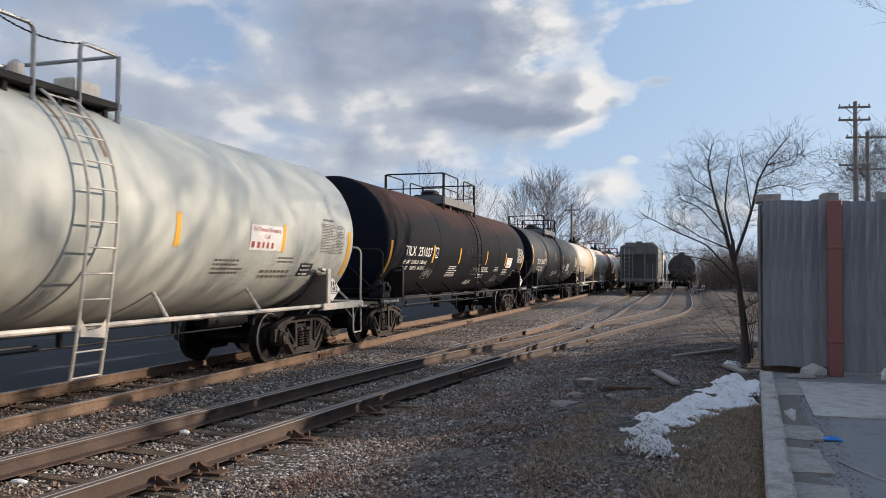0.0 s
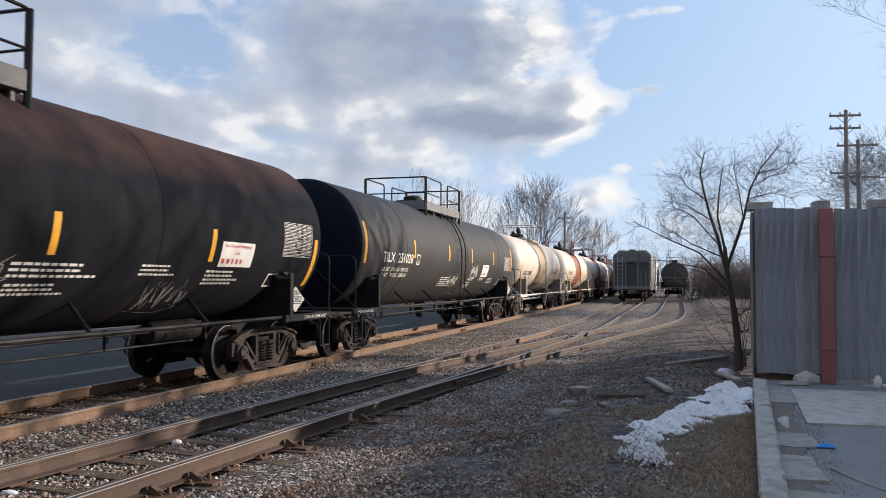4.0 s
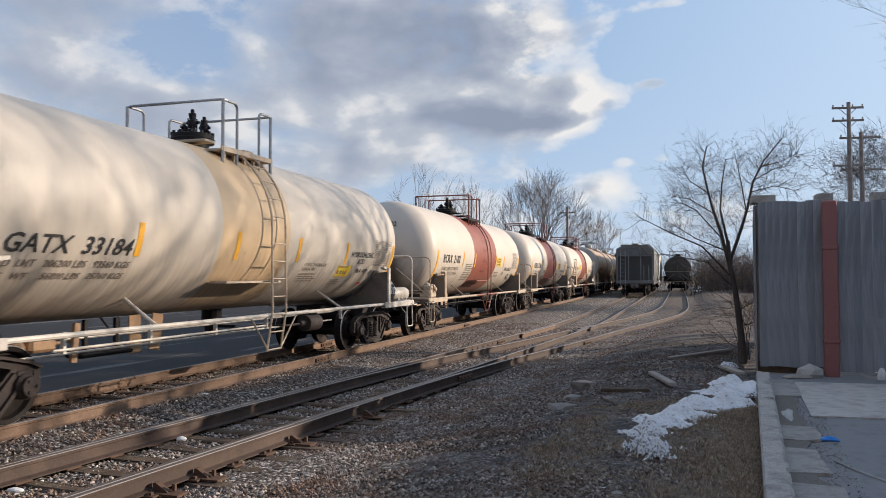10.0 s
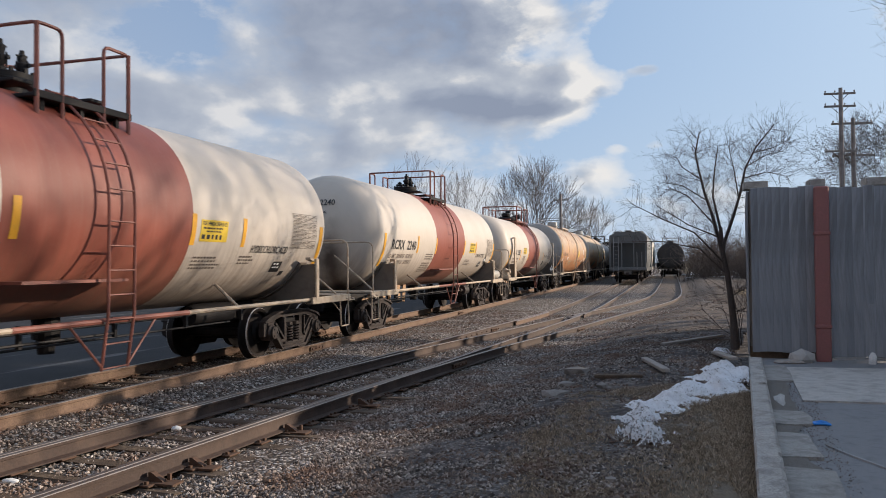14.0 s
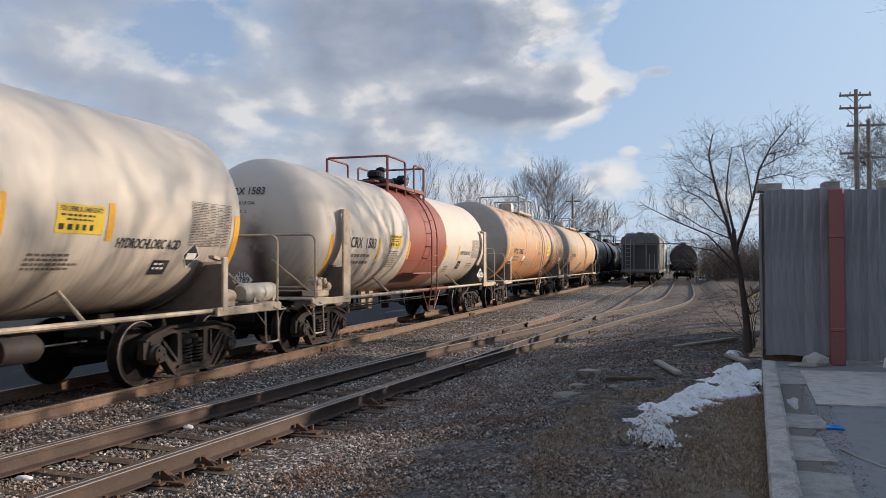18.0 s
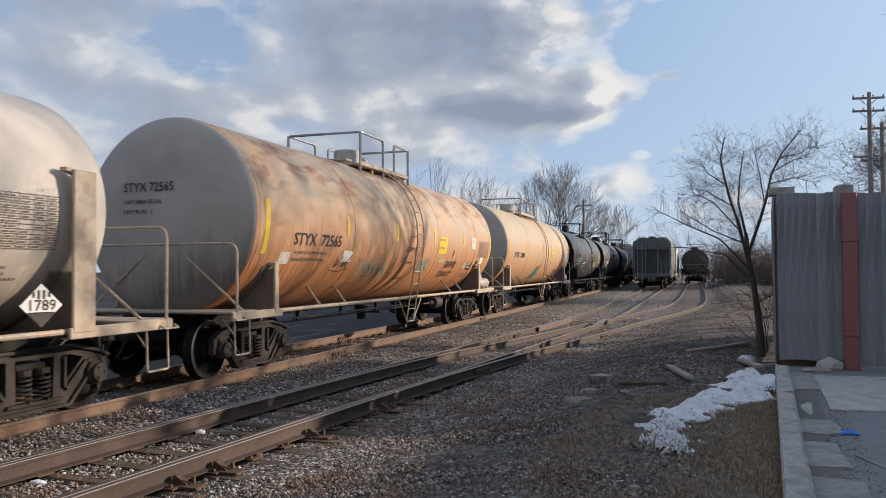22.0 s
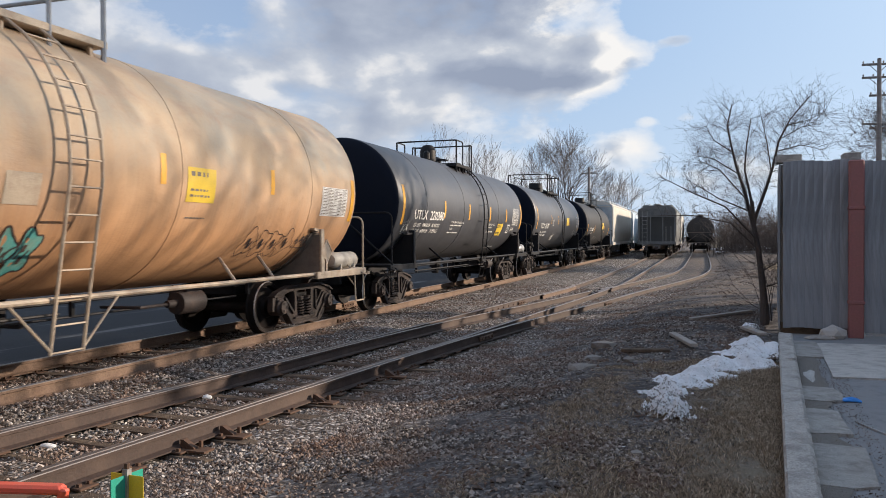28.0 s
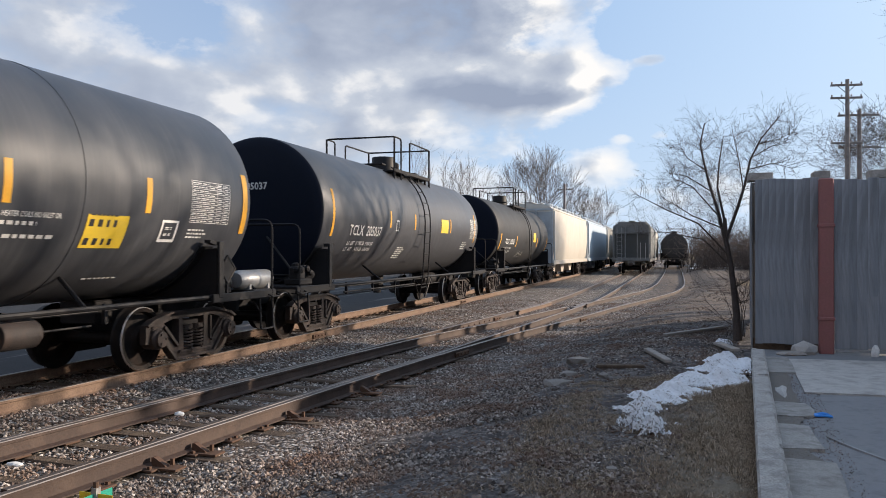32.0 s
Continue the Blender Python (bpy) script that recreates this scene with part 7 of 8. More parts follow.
        dict(y=173.0, r=1.50, zc=2.53, half=6.2, mid=0.1, tc=5.6, hand=(7.3, 7.2), posts=(6.0, 5.6), pipe=PIPE_BLACK, paint=BLACK_C, head=SHADED_BLACK_HEAD, flat=True, dark=True, ladder=0.15, vbrace=True, rail=(-0.74, 2.3, 0.74), rail_x=0.98, mid_rail=False, dome="pot", dome_mat=PIPE_BLACK, dome_y=0.9, ink=W,
             label="black tank car with narrow yellow strips", end_text="TCLX 205037", tape=strips(-2.37, -0.5, 2.9, z=2.29, z1=2.7, w=0.08, first=-5.68, last=5.9, ends=(2.02, 2.98)),
             marks=[("number", "TCLX  205037", -4.8, 2.07, 0.32, 1.88, W)] + data_lines(-4.74, 1.855, 1.47, W, size=0.13, drop=0.13) + [
                 ("patch", "frame", -1.98, 2.22, 0.22, 0.27, DECAL_WHITE), ("patch", "frame_core", -1.95, 2.25, 0.16, 0.21, BLACK_C, "", 0.008), ("patch", "label", 1.9, 2.27, 0.75, 0.4, YELLOW_SIGN, "yellow caution label"),
                 ("bars", -1.5, 1.8, 0.6, 6, 0.03, 0.03, W), ("bars", 4.5, 2.0, 0.6, 4, 0.03, 0.04, W)] + panel(5.3, 2.16, 0.8, 0.65, W, 8)),
        dict(y=189.1, r=1.48, zc=2.53, half=6.2, tc=5.63, pipe=PIPE_BLACK, paint=BLACK_B, head=SHADED_BLACK_HEAD, flat=True, dark=True, ladder=0.1, rail=(-0.8, 2.2, 0.7), mid_rail=False, dome="pot", dome_mat=PIPE_BLACK, ink=W,
             label="grey-black tank car coupled before a hopper car", tape=strips(-2.4, 2.9, first=-5.7, last=5.9),
             marks=[("number", "TCLX  205035", -4.8, 2.05, 0.32, 1.88, W)] + data_lines(-4.74, 1.85, 1.47, W, size=0.13) + [("patch", "label", 1.7, 2.2, 0.7, 0.45, YELLOW_SIGN, "yellow caution label"), ("tag", -1.6, 1.5, 1.6, 0.4, GRAFFITI_GREY, 41, 5, 0.016)]),
    ]
    for spec in specs:
        CARS.append((tank_car(spec), spec["y"]))


def hopper_car(at, length, paint, end_paint, label, group, rolling=True, width=3.1, top=4.55, sheet=None, cap=False, inset=0.75):
    """Covered hopper: curved sides, roof with running boards and hatches, sloped end sheets, ladders."""
    root = thing("hopper_car", label, "hopper car", at, group=group)
    h, w = length / 2, width / 2
    side = [(0.88 * w, 1.15), (0.97 * w, 1.7), (w, 2.5), (w, top - 0.85), (0.96 * w, top - 0.4), (0.82 * w, top - 0.2), (0.5 * w, top - 0.06)]
    body = [(-a, b) for a, b in side] + [(0, top)] + side[::-1] + [(0.55, 0.95), (-0.55, 0.95)]
    part("body", Mesh().prism(body, -h + inset, h - inset, "y"), paint, root, smooth=True)
    sill = Mesh()
    for s in (-1, 1):
        sill.box((s * (w - 0.05), 0, 1.12), (0.12, length - 0.2, 0.24), bevel=0.015)
    sill.box((0, 0, 0.9), (0.6, length, 0.3))
    part("sill", sill, paint, root)
    ribs = Mesh()
    for s in (-1, 1):
        for k in range(2):
            ribs.box((s * (w - 0.005), (k * 2 - 1) * (h - inset - 0.1), (top + 0.6) / 2), (0.06, 0.16, top - 1.5), mat=1, bevel=0.02)
        ribs.box((s * (0.95 * w), 0, top - 0.36), (0.08, length - 2 * inset, 0.1), bevel=0.02)
    part("side_rib", ribs, [paint, end_paint], root)
    for s in (-1, 1):
        m = Mesh()
        m.box((0, s * (h - inset + 0.012), 0.5 * (1.3 + top - 0.5)), (1.84 * w, 0.05, top - 1.8), bevel=0.01)
        part("end_sheet", m, sheet or end_paint, root)
        if cap:
            part("end_panel", Mesh().box((0, s * (h - 0.2), top - 0.72), (width - 0.3, 0.04, 0.6), bevel=0.01), end_paint, root, "pale upper end panel")
        for x in (-w + 0.1, w - 0.1, -0.5, 0.5):
            part("end_post", Mesh().box((x, s * (h - 0.1), (top + 0.8) / 2), (0.08, 0.1, top - 1.5)), end_paint, root)
        part("end_beam", Mesh().box((0, s * (h - 0.1), top - 0.38), (width - 0.2, 0.1, 0.1)), end_paint, root)
        part("end_sill", Mesh().box((0, s * (h - 0.1), 1.2), (width, 0.2, 0.2)), end_paint, root)
        part("end_platform", Mesh().box((0, s * (h - 0.35), 1.32), (width - 0.2, 0.7, 0.04)), end_paint, root)
        m = Mesh()
        for dx in (-0.2, 0.2):
            m.tube([(-w * 0.62 + dx, s * (h + 0.02), 0.6), (-w * 0.62 + dx, s * (h + 0.02), top - 0.5)], 0.022, 5)
            m.tube([(w * 0.62 + dx, s * (h + 0.02), 1.2), (w * 0.62 + dx, s * (h + 0.02), 2.6)], 0.022, 5)
        for k in range(9):
            m.tube([(-w * 0.62 - 0.2, s * (h + 0.02), 0.7 + 0.34 * k), (-w * 0.62 + 0.2, s * (h + 0.02), 0.7 + 0.34 * k)], 0.016, 5)
        part("ladder", m, PIPE_GREY, root, "pale end ladder")
        m = Mesh()
        m.box((0, s * (h + 0.25), 0.80), (0.2, 0.6, 0.17), bevel=0.03)
        m.box((0, s * (h + 0.55), 0.80), (0.3, 0.24, 0.3), bevel=0.06)
        part("coupler", m, TRUCK, root)
        truck(root, s * (h - 1.9), rolling)
    m = Mesh()
    m.box((0, 0, top + 0.06), (0.55, length - 0.8, 0.035))
    m.box((0.62, 0, top + 0.06), (0.14, length - 1.4, 0.03))
    m.box((-0.62, 0, top + 0.06), (0.14, length - 1.4, 0.03))
    part("roof_walk", m, PIPE_GREY, root)
    hatch = Mesh().lathe([(0.28, top - 0.05), (0.28, top + 0.12), (0.22, top + 0.16), (0.02, top + 0.17)], "z", n=12).data("roof_hatch", end_paint)
    for k in range(8):
        for s in (-1, 1):
            part("roof_hatch", hatch, None, root, at=(s * 0.95, -h + 1.8 + (length - 3.6) * k / 7, -0.12))
    chute = Mesh().prism([(-1.2, 1.1), (1.2, 1.1), (0.4, 0.4), (-0.4, 0.4)], -0.8, 0.8, "x").data("discharge_chute", paint)
    for k in range(3):
        part("discharge_chute", chute, None, root, at=(0, (k - 1) * (length - 7.5) / 2.6, 0.0))
    return root


build_train()
for _y, _len, _paint, _label in ((206.0, 18.0, CREAM_HOPPER, "cream covered hopper car with rust spots"), (224.6, 17.6, BLUE_HOPPER, "pale blue covered hopper car"), (243.0, 17.6, GREY_HOPPER, "grey covered hopper car at the train's rear")):
    CARS.append((hopper_car((TRACK_A, _y, 0), _len, _paint, HOPPER_END, _label, "cars of the passing train", inset=0.3), _y))
# the parked hopper's end sheet is coloured dark for the shade on it
hopper_car((-3.4, 75.2, SIDING_Z), 16.6, DARK_HOPPER, worn("parked_hopper_end", (0.15, 0.162, 0.168), 0.7, 0.0, (0.06, 0.056, 0.052), 0.5, 2.0), "dark grey covered hopper car parked on the siding", "parked cars", False, top=4.4, sheet=worn("shaded_end_sheet", (0.055, 0.06, 0.061), 0.7, 0.0, (0.05, 0.046, 0.043), 0.5, 2.5), cap=True)
hopper_car((-3.4, 94.2, SIDING_Z), 17.0, CREAM_HOPPER, HOPPER_END, "tan covered hopper car parked behind another", "parked cars", False, top=4.5)
tank_car(dict(x=0.1, y=100.0, z=SIDING_Z, r=1.5, zc=2.5, half=6.6, tc=6.0, pipe=SADDLE, paint=BLACK_B, head=worn("sooty_head", (0.03, 0.03, 0.032), 0.7, 0.0, (0.05, 0.045, 0.042), 0.5, 1.5), flat=True, dark=True, ladder=0.0, rail=(-1.2, 1.2, 0.7), dome="pot", dome_mat=PIPE_BLACK, ink=LETTER_WHITE,
              label="dark tank car parked at the end of the siding", tape=[], marks=[], rolling=False, group="parked cars"))

# ---- the fenced lot ----
def kerb_x(y):
    return 1.28 + 0.084 * (y - 13.2)


def build_lot():
    # asphalt lot and a concrete pad before the fence
    m = Mesh()
    ys = np.arange(-6.0, 16.1, 0.5)
    xs = np.array([0.1, 0.4, 0.8, 1.4, 2.2, 3.5, 6.0, 12.0, 30.0])
    for y in ys:
        for dx in xs:
            m.v.append((kerb_x(y) + float(dx), float(y), 0.052 + 0.012 * noise.noise((dx * 1.3, y * 1.3, 1))))
    w = len(xs)
    m.f = [(j * w + i, j * w + i + 1, j * w + w + i + 1, j * w + w + i) for j in range(len(ys) - 1) for i in range(w - 1)]
    m.m = [0] * len(m.f)
    lot = thing("pavement", "worn grey asphalt lot beside a concrete kerb", "pavement", kind="structure", data=m.data("pavement", ASPHALT, True))
    for k, (x0, x1) in enumerate(((1.42, 4.2), (4.23, 7.0), (7.03, 10.0))):
        s = Mesh().prism([(x0 + 0.03, 9.75), (x1, 9.9), (x1 + 0.1, 12.95), (x0 + 0.25, 12.75)], 0.0, 0.075 - 0.003 * k, "z")
        part("concrete_slab", s, OLD_CONCRETE, lot, "pale concrete pad")
    for k, (y0, y1, wd) in enumerate(((11.2, 12.9, 0.3), (8.3, 9.05, 0.3), (6.9, 7.9, 0.27), (5.5, 6.6, 0.33))):
        x = kerb_x((y0 + y1) / 2) + 0.07
        wd += 0.07
        g = random.Random(k)
        lean = 0.042 * (y1 - y0)
        ring = [(x - lean, y0), (x - lean + wd * 0.6, y0 + g.uniform(-0.05, 0.05)), (x - lean + wd + g.uniform(-0.05, 0.03), y0 + 0.06), (x + wd + g.uniform(-0.02, 0.05), (y0 + y1) / 2), (x + lean + wd + g.uniform(-0.05, 0.03), y1 - 0.06), (x + lean + wd * 0.5, y1 + g.uniform(-0.06, 0.0)), (x + lean, y1)]
        s = Mesh().prism(ring, 0.0, 0.082 - 0.003 * k, "z")
        part("gutter_slab", s, GUTTER, lot, "broken concrete gutter piece")
    m = Mesh()
    for k in range(44):
        y = 4.0 + 0.2 * k
        m.v += [(kerb_x(y) + 0.1, y, 0.069), (kerb_x(y) + 0.34 + 0.22 * noise.noise((y * 0.9, 0, 3)) + 0.1 * noise.noise((y * 3.1, 0, 5)), y, 0.067)]
    m.f = [(2 * k, 2 * k + 1, 2 * k + 3, 2 * k + 2) for k in range(43)]
    m.m = [0] * 43
    part("gutter_dirt", m, DIRT, lot, "dark dirt washed along the kerb")
    part("scrape", Mesh().prism([(1.29, 7.5), (1.43, 7.12), (1.66, 6.62), (1.9, 6.2), (1.912, 6.206), (1.675, 6.63), (1.445, 7.13), (1.298, 7.505)], 0.05, 0.0655, "z"), PALE_LINE, lot, "pale scrape across the asphalt")

    def gutter(rng):
        y = 4.2 + 8.6 * rng.rand()
        return kerb_x(y) + 0.11 + 0.5 * rng.rand() ** 2.2, y, 0.062

    stones("gutter_grit", "dark grit and litter gathered along the kerb", 9000, gutter, (0.002, 0.009), seed=9, mat=CINDER)
    # kerb in cast lengths
    kerb = thing("kerb", "weathered concrete kerb with worn edges", "kerb", kind="structure")
    rng = random.Random(2)
    edges = [-4.0, -1.2, 1.7, 4.5, 7.45, 10.4, 13.22]
    for a, b in zip(edges, edges[1:]):
        y = (a + b) / 2
        m = Mesh()
        n = 26
        prof = [(-0.10, -0.12), (-0.10, 0.14), (-0.085, 0.165), (0.07, 0.17), (0.10, 0.14), (0.11, -0.12)]
        for i in range(n + 1):
            yy = a + 0.008 + (b - a - 0.016) * i / n
            for j, (u, z) in enumerate(prof):
                q = 0.014 * noise.noise((yy * 3, j, 5)) - (rng.uniform(0.01, 0.035) if rng.random() < 0.22 and j in (2, 3, 4) else 0)
                m.v.append((kerb_x(yy) + u, yy, z + q))
        k = len(prof)
        m.f = [(i * k + j, i * k + k + j, i * k + k + (j + 1) % k, i * k + (j + 1) % k) for i in range(n) for j in range(k)]
        m.f += [tuple(range(k)), tuple(reversed(range(n * k, n * k + k)))]
        m.m = [0] * len(m.f)
        part("kerb_stone", m, KERB, kerb)


def build_fence():
    """Board-on-board screen round a bin yard: two panels, a red steel post, capped masonry piers."""
    y0 = 13.72
    fence = thing("fence", "weathered grey board fence with a red steel post", "fence", (0, 0, 0))
    rng = random.Random(8)
    board = {}
    for wd in (0.115, 0.14, 0.165):
        m = Mesh().box((0, 0, 0), (wd, 0.022, 2.74), bevel=0.005)
        board[wd] = m.data("board", BOARD)

    def panel(xa, xb, bottom, depth):
        x, k = xa, 0
        while x < xb:
            k += 1
            wd = rng.choice((0.115, 0.14, 0.165))
            part("board", board[wd], None, fence, at=(x + wd / 2, depth + 0.0012 * (k % 3), bottom + 1.37 + rng.uniform(-0.02, 0.012)), rot=(0, rng.uniform(-0.1, 0.1), 0))
            x += wd - 0.006
        for z in (0.55, 1.6, 2.6):
            part("fence_rail", Mesh().box(((xa + xb) / 2, depth + 0.05, bottom + z), (xb - xa, 0.05, 0.1)), BOARD, fence)

    panel(1.31, 2.23, 0.17, y0 + 0.18)
    panel(2.49, 3.0, 0.13, y0 + 0.06)
    panel(3.12, 6.9, 0.13, y0 + 0.07)
    # dark board added where only shade lies under the panel
    part("foot_board", Mesh().box((1.78, y0 + 0.36, 0.12), (0.98, 0.05, 0.24)), TIE, fence, "added dark board for the shade under the fence")
    # a board with its foot broken off
    short = Mesh().box((0, 0, 0), (0.115, 0.022, 1.9), bevel=0.005)
    part("broken_board", short, BOARD, fence, at=(3.06, y0 + 0.06, 1.93))
    post = Mesh()
    post.box((2.36, y0, 1.46), (0.22, 0.12, 2.84), bevel=0.02)
    part("post", post, RED_POST, fence, "red-painted square steel post")
    for z in (0.62, 2.12):
        part("hinge_strap", Mesh().box((2.36, y0 - 0.005, z), (0.24, 0.14, 0.06), bevel=0.01), RED_POST, fence)
    part("toe_rail", Mesh().box((4.6, y0 - 0.03, 0.115), (4.2, 0.05, 0.035)), PIPE_GREY, fence)
    for x, w in ((1.42, 0.38), (2.37, 0.24), (3.35, 0.5), (6.9, 0.5)):
        pier = thing("pier", "brown masonry pier with a cap stone", "pier", (x, y0 + 0.55, 0), group="fence piers")
        part("shaft", Mesh().box((0, 0, 1.45), (w * 0.66, 0.3, 2.85), bevel=0.01), BRICK_CAP, pier)
        part("cap", Mesh().box((0, 0, 2.97), (w, 0.4, 0.13), bevel=0.006), GUTTER, pier)
    side = thing("side_fence", "grey board side fence of the bin yard", "fence")
    for k in range(46):
        part("board", board[0.115], None, side, at=(1.27 + 0.01 * k, y0 + 0.35 + 0.118 * k, 0.13 + 1.37), rot=(0, 0, 90))


def lump(name, label, category, at, size, mat, seed, turn=0.0, rough=0.28, cuts=2):
    """An irregular stone or chunk."""
    bm = bmesh.new()
    bmesh.ops.create_icosphere(bm, subdivisions=cuts, radius=1.0)
    for v in bm.verts:
        k = 1 + rough * noise.noise(v.co * 1.4 + Vector((seed, 0, 0)))
        v.co = Vector((v.co.x * size[0] * k, v.co.y * size[1] * k, max(-0.5, v.co.z) * size[2] * k))
    me = bpy.data.meshes.new(name)
    bm.to_mesh(me)
    bm.free()
    me.materials.append(mat)
    return thing(name, label, category, (at[0], at[1], at[2] + size[2] * 0.3), data=me, turn=turn)


def build_clutter():
    # old snow bank
    spine = ((0.98, 11.7, 0.28), (0.72, 12.2, 0.3), (0.62, 11.3, 0.34), (0.6, 10.4, 0.3), (0.25, 10.2, 0.34), (0.05, 9.4, 0.33), (-0.2, 8.9, 0.3), (-0.33, 8.3, 0.27), (-0.28, 7.6, 0.25), (-0.22, 7.3, 0.2))
    m = Mesh()
    nx, ny = 150, 400
    idx = {}
    for j in range(ny):
        for i in range(nx):
            x, y = -0.9 + 2.3 * i / nx, 6.7 + 6.2 * j / ny
            f = max(1 - math.hypot(x - a, y - b) / (r * 1.2) for a, b, r in spine)
            f += 0.36 * noise.noise((x * 3.2, y * 3.2, 0)) + 0.22 * noise.noise((x * 8, y * 8, 2)) + (0.08 + 0.3 * max(0.0, 8.9 - y)) * noise.noise((x * 19, y * 19, 5))
            f -= 0.5 * max(0.0, 8.9 - y) * max(0.0, noise.noise((x * 14, y * 14, 7)) + 0.15)
            if f > 0.05 and x < kerb_x(y) - 0.1:
                idx[i, j] = len(m.v)
                m.v.append((x, y, ground_z(x, y) - 0.03 + 0.20 * min(1.0, max(0.0, f - 0.05)) ** 0.9 + 0.03 * noise.noise((x * 11, y * 11, 4)) + 0.014 * noise.noise((x * 34, y * 34, 8))))
    for (i, j) in idx:
        q = [(i, j), (i + 1, j), (i + 1, j + 1), (i, j + 1)]
        if all(k in idx for k in q):
            m.f.append(tuple(idx[k] for k in q))
            m.m.append(0)
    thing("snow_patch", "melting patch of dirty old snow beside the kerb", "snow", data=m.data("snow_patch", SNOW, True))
    lump("snow_bank", "low bank of ploughed snow far across the yard", "snow", (6.0, 97.0, 0.0), (5.6, 1.4, 0.34), SNOW, 63, 6.0, 0.6, 3)
    lump("snow_lump", "small lump of old snow by the sapling", "snow", (0.85, 14.6, 0.03), (0.16, 0.2, 0.1), SNOW, 61)
    lump("rubble", "crumbled pale concrete along the kerb", "rubble", (1.2, 9.75, 0.04), (0.07, 0.42, 0.035), CONCRETE, 62, -5, 0.7)
    # stones and planks on the dirt
    for k, (x, y, sx, sy, sz) in enumerate(((-1.42, 12.3, 0.24, 0.14, 0.10), (-1.45, 10.15, 0.2, 0.13, 0.055), (-1.41, 10.95, 0.16, 0.12, 0.06), (-0.9, 10.5, 0.08, 0.07, 0.05), (-1.9, 7.7, 0.05, 0.04, 0.035), (-0.45, 5.9, 0.06, 0.05, 0.04))):
        lump("stone", "rough grey field stone on the dirt", "stone", (x, y, ground_z(x, y)), (sx, sy, sz), STONE, 70 + k, 20 * k, 0.75, 1)
    for a, b, wd, z, wood in (((-0.42, 13.2), (-0.07, 11.5), 0.11, 0.06, PLANK_GREY), ((-0.16, 15.4), (1.0, 16.9), 0.1, 0.05, PLANK_GREY), ((0.72, 14.1), (0.94, 12.95), 0.13, 0.08, PLANK_GREY), ((-1.06, 11.3), (-0.39, 11.33), 0.13, 0.03, TIE)):
        d = Vector((b[0] - a[0], b[1] - a[1]))
        x, y = (a[0] + b[0]) / 2, (a[1] + b[1]) / 2
        p = Mesh().box((0, 0, 0), (wd, d.length, 0.05), (1.5, 2, 0), bevel=0.008)
        thing("plank", "dark rotten plank half sunk in the cinders" if wood is TIE else "weathered grey plank lying on the ground", "plank", (x, y, ground_z(x, y) + z), data=p.data("plank", wood), turn=math.degrees(math.atan2(d.y, d.x)) - 90)
    lump("sandbag", "pale grey sack lying by the fence", "sack", (2.0, 13.55, 0.06), (0.2, 0.13, 0.16), worn("sack_cloth", (0.42, 0.40, 0.38), 0.9, 0.0, (0.25, 0.23, 0.2), 0.4, 6.0), 80)
    lump("sandbag", "flattened grey sack lying by the fence", "sack", (1.8, 13.4, 0.05), (0.24, 0.12, 0.05), PLANK_GREY, 81)
    # litter
    g = Mesh()
    for k in range(5):
        g.tube([(0.0, 0.02 * k - 0.04, 0.015), (0.07, 0.03 * k - 0.06, 0.02 + 0.01 * (k % 2)), (0.13, 0.035 * k - 0.07, 0.012)], 0.013, 6)
    g.box((-0.03, 0, 0.015), (0.12, 0.1, 0.025), bevel=0.01)
    thing("glove", "crumpled blue plastic glove on the asphalt", "glove", (1.36, 8.45, 0.05), data=g.data("glove", BLUE_PLASTIC), turn=10)
    lump("litter", "scrap of white paper between the rails", "litter", (-5.5, 7.75, -0.2), (0.06, 0.05, 0.03), PAPER, 83)
    lump("litter", "white stone beside the rail", "stone", (-7.0, 10.45, -0.18), (0.1, 0.07, 0.05), PAPER, 84)
    lump("litter", "scrap of white paper on the ties", "litter", (-5.6, 5.5, -0.2), (0.09, 0.05, 0.02), PAPER, 85)
    lump("litter", "white plastic scrap at the fence foot", "litter", (3.02, 13.5, 0.07), (0.06, 0.05, 0.14), PAPER, 86)
    lump("litter", "pale scrap lying in the dry turf", "litter", (-0.55, 6.1, 0.02), (0.05, 0.05, 0.03), PAPER, 87)


